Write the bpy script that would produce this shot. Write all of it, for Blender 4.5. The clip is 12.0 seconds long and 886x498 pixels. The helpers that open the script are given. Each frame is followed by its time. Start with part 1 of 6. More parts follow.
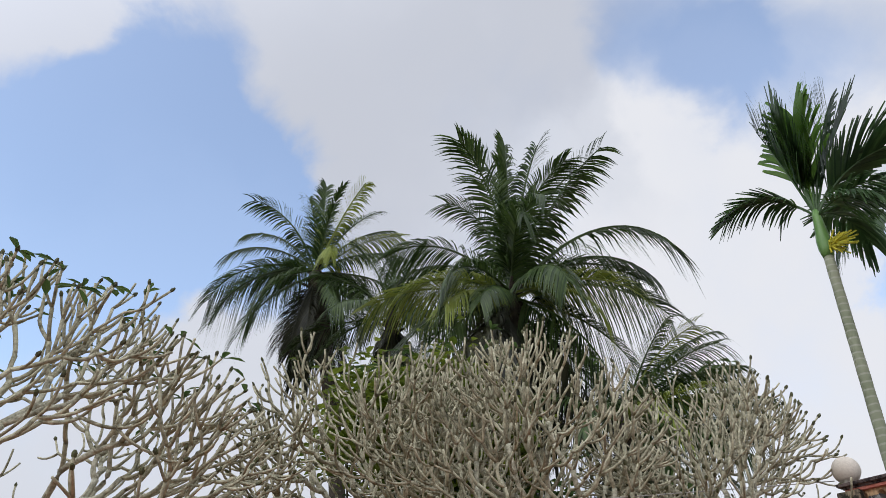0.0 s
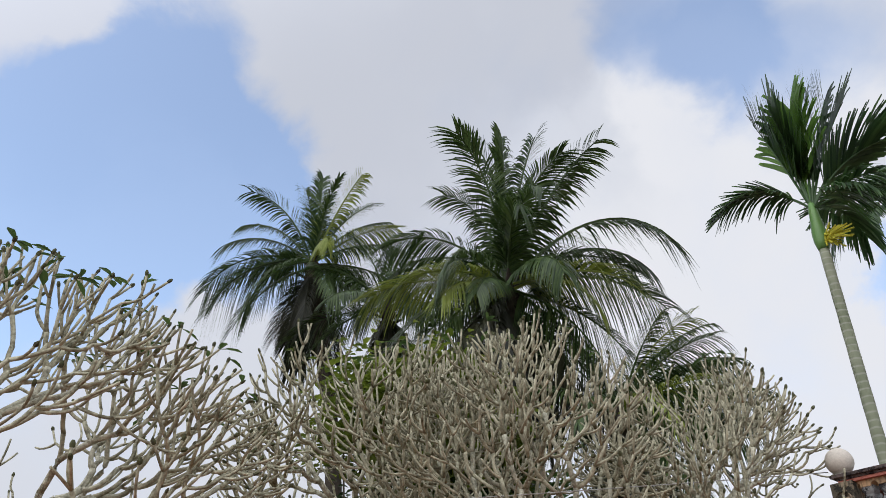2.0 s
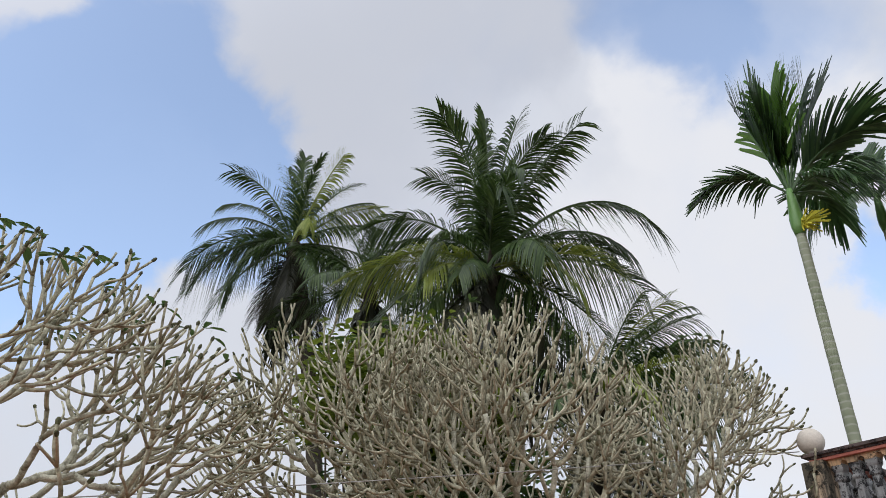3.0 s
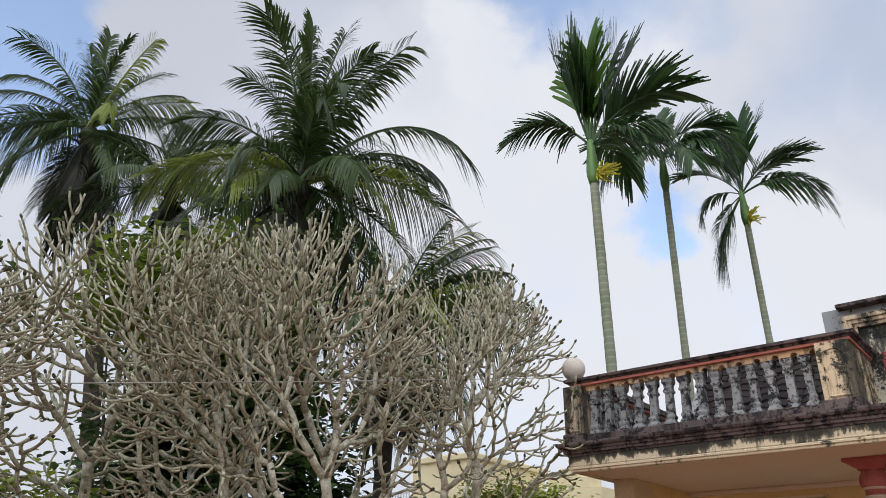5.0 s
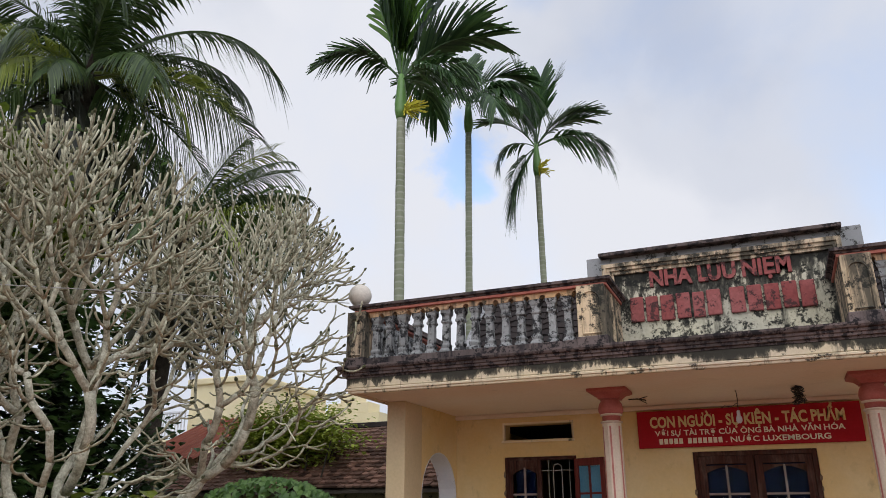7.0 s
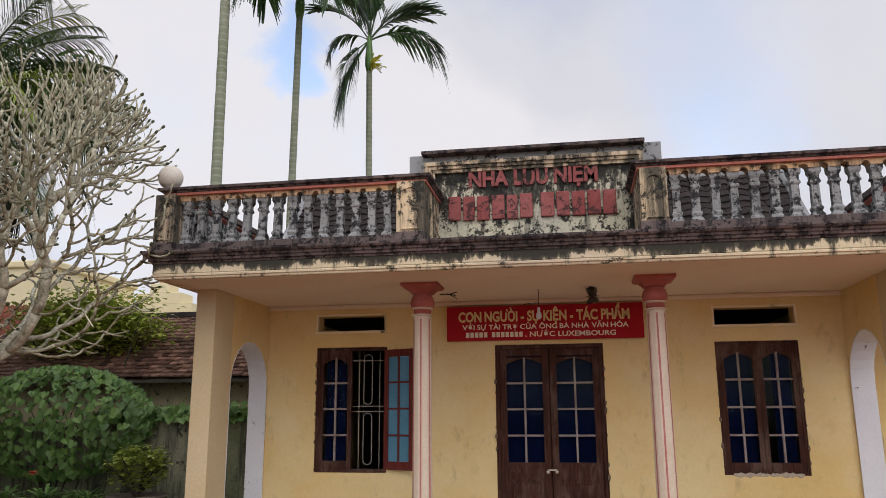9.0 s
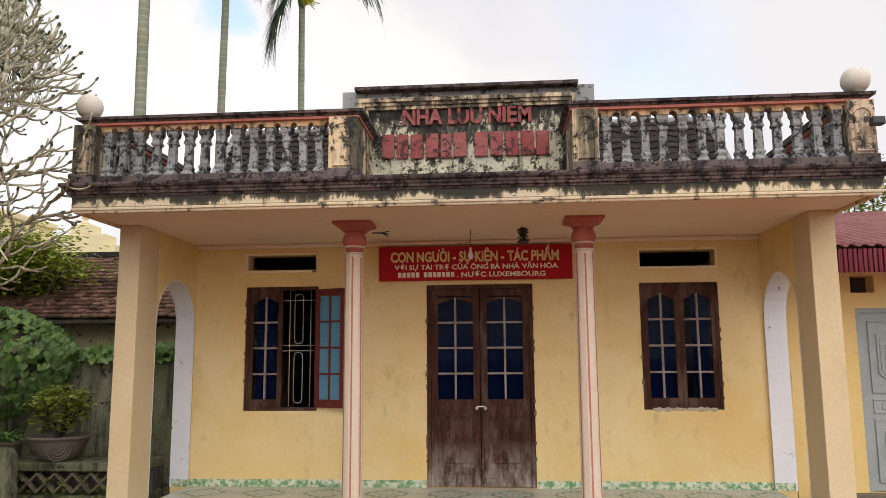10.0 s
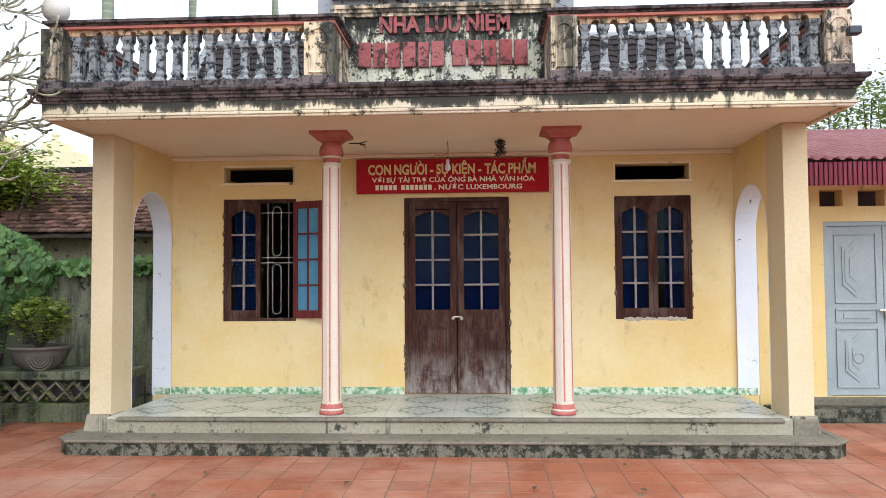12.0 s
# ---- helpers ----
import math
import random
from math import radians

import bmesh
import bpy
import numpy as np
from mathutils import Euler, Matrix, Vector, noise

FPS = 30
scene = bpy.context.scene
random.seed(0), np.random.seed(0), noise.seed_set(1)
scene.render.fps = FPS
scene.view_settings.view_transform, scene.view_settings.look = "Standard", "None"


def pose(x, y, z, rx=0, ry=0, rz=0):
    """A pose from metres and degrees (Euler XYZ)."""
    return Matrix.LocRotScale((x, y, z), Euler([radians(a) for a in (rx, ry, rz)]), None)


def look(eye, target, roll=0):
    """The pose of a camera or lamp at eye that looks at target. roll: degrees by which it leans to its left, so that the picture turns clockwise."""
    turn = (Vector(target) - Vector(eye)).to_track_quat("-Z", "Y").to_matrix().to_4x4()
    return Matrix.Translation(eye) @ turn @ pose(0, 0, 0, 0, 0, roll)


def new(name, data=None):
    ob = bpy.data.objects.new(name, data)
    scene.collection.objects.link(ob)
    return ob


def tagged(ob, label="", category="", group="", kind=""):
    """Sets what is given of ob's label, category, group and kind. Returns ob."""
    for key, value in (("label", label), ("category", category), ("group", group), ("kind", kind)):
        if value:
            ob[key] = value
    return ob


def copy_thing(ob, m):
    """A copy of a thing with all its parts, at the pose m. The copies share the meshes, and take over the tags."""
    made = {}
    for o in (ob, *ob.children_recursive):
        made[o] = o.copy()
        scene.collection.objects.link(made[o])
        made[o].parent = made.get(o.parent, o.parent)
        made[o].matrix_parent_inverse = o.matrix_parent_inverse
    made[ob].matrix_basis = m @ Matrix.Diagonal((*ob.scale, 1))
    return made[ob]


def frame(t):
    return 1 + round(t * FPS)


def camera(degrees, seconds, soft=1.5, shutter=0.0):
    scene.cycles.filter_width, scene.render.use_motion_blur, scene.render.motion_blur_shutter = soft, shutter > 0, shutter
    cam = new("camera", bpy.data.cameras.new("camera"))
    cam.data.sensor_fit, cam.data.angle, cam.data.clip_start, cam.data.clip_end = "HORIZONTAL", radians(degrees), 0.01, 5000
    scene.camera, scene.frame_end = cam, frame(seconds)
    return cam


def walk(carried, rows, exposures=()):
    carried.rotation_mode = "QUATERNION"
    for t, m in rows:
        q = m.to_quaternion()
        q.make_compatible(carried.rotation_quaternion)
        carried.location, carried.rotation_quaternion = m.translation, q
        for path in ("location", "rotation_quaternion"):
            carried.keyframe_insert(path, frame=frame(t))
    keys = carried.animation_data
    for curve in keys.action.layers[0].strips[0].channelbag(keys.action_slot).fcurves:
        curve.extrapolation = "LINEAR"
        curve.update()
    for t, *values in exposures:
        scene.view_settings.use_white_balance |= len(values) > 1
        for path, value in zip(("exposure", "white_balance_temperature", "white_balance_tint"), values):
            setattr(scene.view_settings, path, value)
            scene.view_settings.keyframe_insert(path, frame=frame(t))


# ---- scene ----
cam = camera(60.7, 12.0, soft=0.8)
PATH = [
    (0, (0.072, 0.724, 1.937), (-1.349, 1.62, 3.021), 2.3),
    (0.5, (0.069, 0.74, 1.932), (-1.345, 1.65, 3.016), 2.2),
    (1, (0.069, 0.728, 1.931), (-1.357, 1.646, 2.99), 2.4),
    (1.5, (0.057, 0.747, 1.94), (-1.367, 1.659, 3.007), 2.3),
    (2, (0.08, 0.714, 1.931), (-1.346, 1.625, 2.997), 2.3),
    (2.5, (0.075, 0.728, 1.931), (-1.353, 1.659, 2.976), 2.2),
    (2.7, (0.085, 0.708, 1.922), (-1.343, 1.649, 2.959), 2.1),
    (4.3, (0.171, 0.632, 1.889), (-1.112, 1.859, 2.81), 1.1),
    (4.5, (0.171, 0.64, 1.891), (-1.081, 1.919, 2.784), 0.9),
    (5, (0.183, 0.648, 1.874), (-0.971, 2.046, 2.717), 0.7),
    (5.5, (0.198, 0.645, 1.864), (-0.868, 2.129, 2.676), 0.5),
    (6, (0.218, 0.64, 1.843), (-0.738, 2.209, 2.632), 0.2),
    (6.5, (0.238, 0.635, 1.83), (-0.6, 2.299, 2.557), 0.1),
    (7, (0.253, 0.641, 1.812), (-0.492, 2.369, 2.489), -0.0),
    (7.2, (0.278, 0.616, 1.818), (-0.419, 2.373, 2.473), 0.0),
    (8.8, (0.272, 0.666, 1.773), (-0.1, 2.582, 2.21), -0.0),
    (9, (0.281, 0.716, 1.767), (-0.049, 2.644, 2.188), -0.3),
    (9.5, (0.272, 0.728, 1.727), (0.034, 2.682, 2.081), -0.4),
    (10, (0.286, 0.746, 1.685), (0.126, 2.719, 1.969), -0.4),
    (10.5, (0.304, 0.734, 1.671), (0.201, 2.718, 1.902), -0.3),
    (11, (0.31, 0.704, 1.624), (0.212, 2.695, 1.78), -0.3),
    (11.5, (0.315, 0.726, 1.575), (0.213, 2.721, 1.676), -0.4),
    (12.0, (0.301, 0.704, 1.547), (0.195, 2.699, 1.632), -0.4),
]
# the camera opens up as the bright sky leaves the picture
walk(cam, [(t, look(eye, target, roll)) for t, eye, target, roll in PATH],
     exposures=[(0, 0.0, 6500, 10), (4.0, 0.0, 6500, 10), (6.0, 0.0, 6420, 10), (9.0, 0.0, 6750, 13), (9.5, 0.07, 6950, 13), (10.0, 0.30, 7150, 12), (10.5, 0.48, 6850, 10), (11.0, 0.70, 6300, 9), (12.0, 0.94, 5980, 7)])

# ---- light ----
SUN_AZ, SUN_EL = 162.0, 42.0      # compass bearing the light comes from (0 = +y, clockwise), height in degrees
world = bpy.data.worlds.new("sky")
scene.world = world
world.use_nodes = True
wt = world.node_tree
wt.nodes.clear()


def wnode(kind, **inputs):
    n = wt.nodes.new(kind)
    for k, v in inputs.items():
        n.inputs[k].default_value = v
    return n


w_out = wnode("ShaderNodeOutputWorld")
w_sky = wnode("ShaderNodeTexSky")
w_sky.sky_type, w_sky.sun_disc = "NISHITA", False
w_sky.sun_elevation, w_sky.sun_rotation = radians(SUN_EL), radians(SUN_AZ)
w_blue = wnode("ShaderNodeBackground", Strength=0.30)
wt.links.new(w_sky.outputs[0], w_blue.inputs[0])
# cloud deck: billowing edges from a warped view direction, with clear gaps and sunlit heads at their bearings
w_tc = wnode("ShaderNodeTexCoord")


def wmath(op, a, b):
    n = wt.nodes.new("ShaderNodeMath")
    n.operation = op
    for i, v in enumerate((a, b)):
        if isinstance(v, (int, float)):
            n.inputs[i].default_value = v
        else:
            wt.links.new(v, n.inputs[i])
    return n.outputs[0]


def wvec(op, a, b):
    n = wt.nodes.new("ShaderNodeVectorMath")
    n.operation = op
    for i, v in enumerate((a, b)):
        if isinstance(v, tuple):
            n.inputs[i].default_value = v
        else:
            wt.links.new(v, n.inputs[i])
    return n


def wnoise(scale, detail, rough, shift, out=0):
    m = wt.nodes.new("ShaderNodeMapping")
    m.inputs["Location"].default_value = shift
    wt.links.new(w_tc.outputs["Generated"], m.inputs[0])
    n = wnode("ShaderNodeTexNoise", Scale=scale, Detail=detail, Roughness=rough, Distortion=0.2)
    wt.links.new(m.outputs[0], n.inputs["Vector"])
    return n.outputs[out]


def wramp(src, stops):
    r = wt.nodes.new("ShaderNodeValToRGB")
    r.color_ramp.interpolation = "EASE"
    el = r.color_ramp.elements
    while len(el) < len(stops):
        el.new(0.5)
    for e, (p, c) in zip(el, stops):
        e.position, e.color = p, (*c, 1)
    wt.links.new(src, r.inputs[0])
    return r.outputs[0]


w_warp = wvec("MULTIPLY", wvec("SUBTRACT", wnoise(7.0, 6.0, 0.55, (1.3, 0.2, 0.7), 1), (0.5, 0.5, 0.5)).outputs[0], (0.20, 0.20, 0.20))
w_roll = wvec("MULTIPLY", wvec("SUBTRACT", wnoise(2.6, 2.0, 0.5, (5.3, 2.2, 1.7), 1), (0.5, 0.5, 0.5)).outputs[0], (0.30, 0.30, 0.30))
w_way = wvec("NORMALIZE", wvec("ADD", wvec("ADD", w_tc.outputs["Generated"], w_warp.outputs[0]).outputs[0], w_roll.outputs[0]).outputs[0], (0.0, 0.0, 0.0)).outputs[0]


def banks(rows, total):
    """Adds soft round regions of sky (bearing, radius in degrees, amount) to a value."""
    for way, rad, amount in rows:
        mr = wt.nodes.new("ShaderNodeMapRange")
        mr.interpolation_type = "SMOOTHSTEP"
        for k_, v_ in ((1, math.cos(radians(rad * 1.55))), (2, math.cos(radians(rad * 0.15))), (3, 0.0), (4, amount)):
            mr.inputs[k_].default_value = v_
        wt.links.new(wvec("DOT_PRODUCT", w_way, way).outputs["Value"], mr.inputs[0])
        total = wmath("ADD", total, mr.outputs[0])
    return total


GAPS = [
    ((-0.761, 0.098, 0.642), 7.2, -0.85), ((-0.832, 0.070, 0.551), 9.3, -0.9), ((-0.888, 0.011, 0.459), 8.5, -0.85), ((-0.838, 0.203, 0.506), 6.8, -0.7),
    ((-0.857, 0.294, 0.422), 4.7, -0.4), ((-0.822, -0.062, 0.566), 6.4, -0.5), ((-0.738, -0.036, 0.674), 7.2, 0.5), ((-0.850, 0.003, 0.527), 4.1, 1.3),
    ((-0.895, 0.234, 0.380), 4.7, 0.6), ((-0.379, 0.564, 0.734), 5.1, -0.55), ((-0.308, 0.649, 0.695), 5.5, -0.5), ((-0.329, 0.833, 0.444), 2.5, -0.75),
    ((0.141, 0.907, 0.397), 6.4, -0.2), ((-0.078, 0.822, 0.564), 6.4, -0.15)]
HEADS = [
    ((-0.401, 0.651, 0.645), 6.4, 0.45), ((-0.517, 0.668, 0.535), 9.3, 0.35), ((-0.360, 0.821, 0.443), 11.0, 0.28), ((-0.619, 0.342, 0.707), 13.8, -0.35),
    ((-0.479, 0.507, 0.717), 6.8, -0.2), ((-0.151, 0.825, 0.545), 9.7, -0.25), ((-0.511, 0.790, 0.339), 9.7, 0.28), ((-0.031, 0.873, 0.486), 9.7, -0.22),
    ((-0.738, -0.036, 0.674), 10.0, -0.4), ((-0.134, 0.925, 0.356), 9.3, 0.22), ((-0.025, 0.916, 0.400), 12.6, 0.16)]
puffs = wmath("ADD", wmath("MULTIPLY", wnoise(3.2, 7.0, 0.55, (0.35, 0.9, 0.0)), 1.0), 0.27)
cover = wramp(banks(GAPS, puffs), [(0.0, (0.20, 0.20, 0.20)), (0.80, (1, 1, 1))])
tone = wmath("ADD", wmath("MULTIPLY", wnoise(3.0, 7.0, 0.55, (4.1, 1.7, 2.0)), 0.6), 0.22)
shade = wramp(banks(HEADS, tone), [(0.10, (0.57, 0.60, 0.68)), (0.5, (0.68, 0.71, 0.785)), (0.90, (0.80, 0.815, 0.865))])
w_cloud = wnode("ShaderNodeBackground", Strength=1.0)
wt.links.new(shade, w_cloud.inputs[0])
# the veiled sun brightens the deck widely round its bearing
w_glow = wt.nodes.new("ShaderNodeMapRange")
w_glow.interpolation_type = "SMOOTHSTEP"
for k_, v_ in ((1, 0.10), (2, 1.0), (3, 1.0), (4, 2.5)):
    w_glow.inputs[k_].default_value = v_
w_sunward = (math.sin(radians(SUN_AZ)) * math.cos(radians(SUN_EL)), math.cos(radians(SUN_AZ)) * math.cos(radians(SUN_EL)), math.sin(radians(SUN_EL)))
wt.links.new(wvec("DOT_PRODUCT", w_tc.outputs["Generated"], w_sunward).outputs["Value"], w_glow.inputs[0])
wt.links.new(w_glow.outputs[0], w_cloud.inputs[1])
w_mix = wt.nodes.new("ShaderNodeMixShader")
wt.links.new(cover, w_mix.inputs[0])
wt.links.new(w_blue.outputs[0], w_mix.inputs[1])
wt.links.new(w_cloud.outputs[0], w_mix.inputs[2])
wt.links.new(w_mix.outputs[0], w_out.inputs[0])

sun_data = bpy.data.lights.new("sun", "SUN")
sun_data.energy, sun_data.angle, sun_data.color = 0.60, radians(50), (1.0, 0.96, 0.90)
sun = new("sun", sun_data)
a, e = radians(SUN_AZ), radians(SUN_EL)
sun.matrix_world = look((40 * math.sin(a) * math.cos(e), 40 * math.cos(a) * math.cos(e), 40 * math.sin(e)), (0, 0, 0))

# ---- materials ----
def material(name, build, rough=0.8, metal=0.0):
    m = bpy.data.materials.new(name)
    m.use_nodes = True
    t = m.node_tree
    bsdf = t.nodes["Principled BSDF"]
    bsdf.inputs["Roughness"].default_value = rough
    bsdf.inputs["Metallic"].default_value = metal
    bsdf.inputs["Specular IOR Level"].default_value = 0.08 + 0.5 * (1 - rough)
    build(t, bsdf)
    return m


def coords(t, scale=(1, 1, 1), local=False):
    m = t.nodes.new("ShaderNodeMapping")
    m.inputs["Scale"].default_value = scale
    if local:
        t.links.new(t.nodes.new("ShaderNodeTexCoord").outputs["Object"], m.inputs[0])
    else:
        t.links.new(t.nodes.new("ShaderNodeNewGeometry").outputs["Position"], m.inputs[0])
    return m.outputs[0]


def noise_of(t, scale, detail=4.0, rough=0.55, stretch=(1, 1, 1), local=False):
    n = t.nodes.new("ShaderNodeTexNoise")
    n.inputs["Scale"].default_value, n.inputs["Detail"].default_value, n.inputs["Roughness"].default_value = scale, detail, rough
    t.links.new(coords(t, stretch, local), n.inputs["Vector"])
    return n.outputs[0]


def ramp_of(t, src, stops):
    r = t.nodes.new("ShaderNodeValToRGB")
    el = r.color_ramp.elements
    while len(el) < len(stops):
        el.new(0.5)
    for e_, (p, c) in zip(el, stops):
        c = c if isinstance(c, tuple) else (c, c, c)
        e_.position, e_.color = p, (*c, 1)
    t.links.new(src, r.inputs[0])
    return r.outputs[0]


def mix_of(t, fac, a_, b_, kind="MIX"):
    n = t.nodes.new("ShaderNodeMix")
    n.data_type, n.blend_type = "RGBA", kind
    for sock, v in ((n.inputs[0], fac), (n.inputs[6], a_), (n.inputs[7], b_)):
        if isinstance(v, (int, float)):
            sock.default_value = v
        elif isinstance(v, tuple):
            sock.default_value = (*v, 1)
        else:
            t.links.new(v, sock)
    return n.outputs[2]


def bump_of(t, bsdf, src, strength=0.3, distance=0.01):
    b = t.nodes.new("ShaderNodeBump")
    b.inputs["Strength"].default_value, b.inputs["Distance"].default_value = strength, distance
    t.links.new(src, b.inputs["Height"])
    t.links.new(b.outputs[0], bsdf.inputs["Normal"])


def random_of(t):
    return t.nodes.new("ShaderNodeObjectInfo").outputs["Random"]


def island_of(t):
    return t.nodes.new("ShaderNodeNewGeometry").outputs["Random Per Island"]


def plain(name, c1, c2, scale=6.0, rough=0.8, metal=0.0, bump=0.15, dist=0.004, stretch=(1, 1, 1), local=False, fine=60.0, per=None, low=0.62, dust=None):
    """Two close colours mixed by a coarse and a fine noise, with a little relief."""
    def build(t, bsdf):
        big = noise_of(t, scale, 5, 0.6, stretch, local)
        small = noise_of(t, fine, 3, 0.6, stretch, local)
        col = mix_of(t, ramp_of(t, big, [(0.35, 0.0), (0.65, 1.0)]), c1, c2)
        col = mix_of(t, 0.35, col, ramp_of(t, small, [(0.3, tuple(v * 0.75 for v in c1)), (0.7, tuple(min(1, v * 1.15) for v in c2))]))
        if per == "object":
            col = mix_of(t, 0.6 if low > 0.5 else 0.95, col, ramp_of(t, random_of(t), [(0.0, low), (1.0, 1.0)]), "MULTIPLY")
        if per == "island":
            col = mix_of(t, 0.7, col, ramp_of(t, island_of(t), [(0.0, 0.55), (1.0, 1.0)]), "MULTIPLY")
        if dust:
            col = mix_of(t, ramp_of(t, noise_of(t, 0.55, 9, 0.66), [(0.46, 0.0), (0.68, 0.5)]), col, dust)
            col = mix_of(t, ramp_of(t, noise_of(t, 3.7, 8, 0.7), [(0.58, 0.0), (0.74, 0.5)]), col, tuple(v * 0.35 for v in dust))
        t.links.new(col, bsdf.inputs["Base Color"])
        bump_of(t, bsdf, small, bump, dist)
    return material(name, build, rough, metal)


def plaster(name, base, faded, mould=0.0, streak=0.0, peel=False, rough=0.85, dark=(0.027, 0.027, 0.022), patch=7.5, grit=0.12, soot=None):
    """Limewashed render: washed-out clouds, hairline dirt, black mould patches and rain streaks of their own shape."""
    def build(t, bsdf):
        cloud = noise_of(t, 0.9, 6, 0.6)
        fine = noise_of(t, 35, 4, 0.6)
        col = mix_of(t, ramp_of(t, cloud, [(0.38, 0.0), (0.66, 1.0)]), base, faded)
        col = mix_of(t, grit, col, ramp_of(t, fine, [(0.3, 0.45), (0.7, 1.0)]), "MULTIPLY")
        dirt = ramp_of(t, noise_of(t, 2.6, 7, 0.68), [(0.60, 0.0), (0.76, 0.35)])
        col = mix_of(t, dirt, col, tuple(v * 0.55 for v in base))
        if peel:
            col = mix_of(t, ramp_of(t, noise_of(t, 1.7, 8, 0.6), [(0.70, 0.0), (0.715, 0.5)]), col, (0.56, 0.53, 0.47))
            col = mix_of(t, ramp_of(t, noise_of(t, 6.0, 9, 0.7, (1, 1, 0.5)), [(0.58, 0.0), (0.72, 0.5)]), col, (0.33, 0.25, 0.13))
        if soot:          # black growth that creeps down from an upper edge with a torn lower rim: (top height, reach)
            sep = t.nodes.new("ShaderNodeSeparateXYZ")
            t.links.new(coords(t), sep.inputs[0])
            down = t.nodes.new("ShaderNodeMapRange")
            for k_, v_ in ((1, soot[0]), (2, soot[0] - soot[1]), (3, 0.36), (4, -0.22)):
                down.inputs[k_].default_value = v_
            t.links.new(sep.outputs[2], down.inputs[0])
            add = t.nodes.new("ShaderNodeMath")
            t.links.new(down.outputs[0], add.inputs[0])
            torn = mix_of(t, 0.45, noise_of(t, 1.5, 8, 0.66, (1, 1, 0.6)), noise_of(t, 13, 8, 0.7, (1, 1, 0.35)))
            t.links.new(ramp_of(t, torn, [(0.34, 0.0), (0.66, 1.0)]), add.inputs[1])
            col = mix_of(t, ramp_of(t, add.outputs[0], [(0.46, 0.0), (0.54, 0.8), (0.70, 0.97)]), col, dark)
        if streak:
            rain = noise_of(t, 3.2, 7, 0.66, (2.2, 2.2, 0.22))
            col = mix_of(t, ramp_of(t, rain, [(0.62 - 0.22 * streak, 0.0), (0.70 - 0.16 * streak, 0.9)]), col, tuple(v * 1.6 for v in dark))
        if mould:
            spots = noise_of(t, patch, 12, 0.78)
            col = mix_of(t, ramp_of(t, spots, [(0.62 - 0.24 * mould, 0.0), (0.66 - 0.22 * mould, 0.96)]), col, dark)
        t.links.new(col, bsdf.inputs["Base Color"])
        bump_of(t, bsdf, fine, 0.25, 0.004)
    return material(name, build, rough)


M = {}
M["yellow"] = plaster("yellow_limewash", (0.69, 0.49, 0.205), (0.73, 0.58, 0.315), peel=True)
M["cream"] = plaster("cream_limewash", (0.76, 0.63, 0.40), (0.78, 0.68, 0.49), streak=0.12)
M["pillar"] = plaster("pale_pillar_limewash", (0.58, 0.455, 0.265), (0.62, 0.50, 0.32), grit=0.2)
M["soffit"] = plaster("soffit_plaster", (0.74, 0.60, 0.46), (0.76, 0.66, 0.54))
M["white"] = plaster("white_limewash", (0.70, 0.70, 0.70), (0.62, 0.63, 0.66), mould=0.02)
M["fascia"] = plaster("stained_fascia", (0.68, 0.57, 0.38), (0.58, 0.49, 0.36), mould=0.16, streak=0.3, patch=16, grit=0.3, soot=(3.13, 0.115))
M["lip"] = plaster("fascia_lip", (0.70, 0.59, 0.40), (0.60, 0.50, 0.37), mould=0.26, streak=0.2, patch=6, grit=0.3)
M["mould"] = plaster("mouldy_cornice", (0.15, 0.115, 0.105), (0.075, 0.060, 0.056), mould=0.5, streak=0.5, dark=(0.016, 0.014, 0.015), patch=11)
M["rail"] = plaster("rail_plaster", (0.62, 0.40, 0.21), (0.50, 0.34, 0.22), mould=0.35, streak=0.55)
M["pier"] = plaster("pier_plaster", (0.66, 0.51, 0.33), (0.52, 0.40, 0.30), mould=0.50, streak=0.88, patch=9.0, grit=0.3)
M["baluster"] = plaster("baluster_plaster", (0.34, 0.34, 0.33), (0.19, 0.195, 0.195), grit=0.4, mould=0.52, streak=0.25, dark=(0.022, 0.022, 0.023), patch=13)
M["panel"] = plaster("name_panel_plaster", (0.60, 0.55, 0.40), (0.42, 0.40, 0.33), mould=0.50, streak=0.25, dark=(0.018, 0.018, 0.016), patch=12, grit=0.4, soot=(4.15, 0.78))
M["grey_plaster"] = plaster("grey_plaster", (0.30, 0.30, 0.30), (0.20, 0.20, 0.20), mould=0.35)
M["redline"] = plain("red_oxide_paint", (0.42, 0.13, 0.10), (0.50, 0.20, 0.15), 9, 0.7)
M["capital"] = plain("dusty_red_paint", (0.34, 0.085, 0.07), (0.42, 0.135, 0.11), 7, 0.65)
M["stripe"] = plain("faded_red_stripe", (0.36, 0.12, 0.10), (0.45, 0.19, 0.16), 9, 0.7)
M["shaft"] = plain("cream_column_paint", (0.56, 0.455, 0.34), (0.60, 0.51, 0.40), 5, 0.6)
M["letter"] = plaster("faded_red_letters", (0.25, 0.060, 0.056), (0.35, 0.13, 0.12), mould=0.40, dark=(0.05, 0.025, 0.024), patch=11, grit=0.5, rough=0.8)
M["concrete"] = plaster("step_concrete", (0.16, 0.138, 0.097), (0.24, 0.205, 0.148), mould=0.08, streak=0.15, grit=0.6)
M["riser"] = plaster("porch_riser_concrete", (0.29, 0.25, 0.17), (0.36, 0.315, 0.225), mould=0.28, streak=0.1, patch=2.2, grit=0.5)
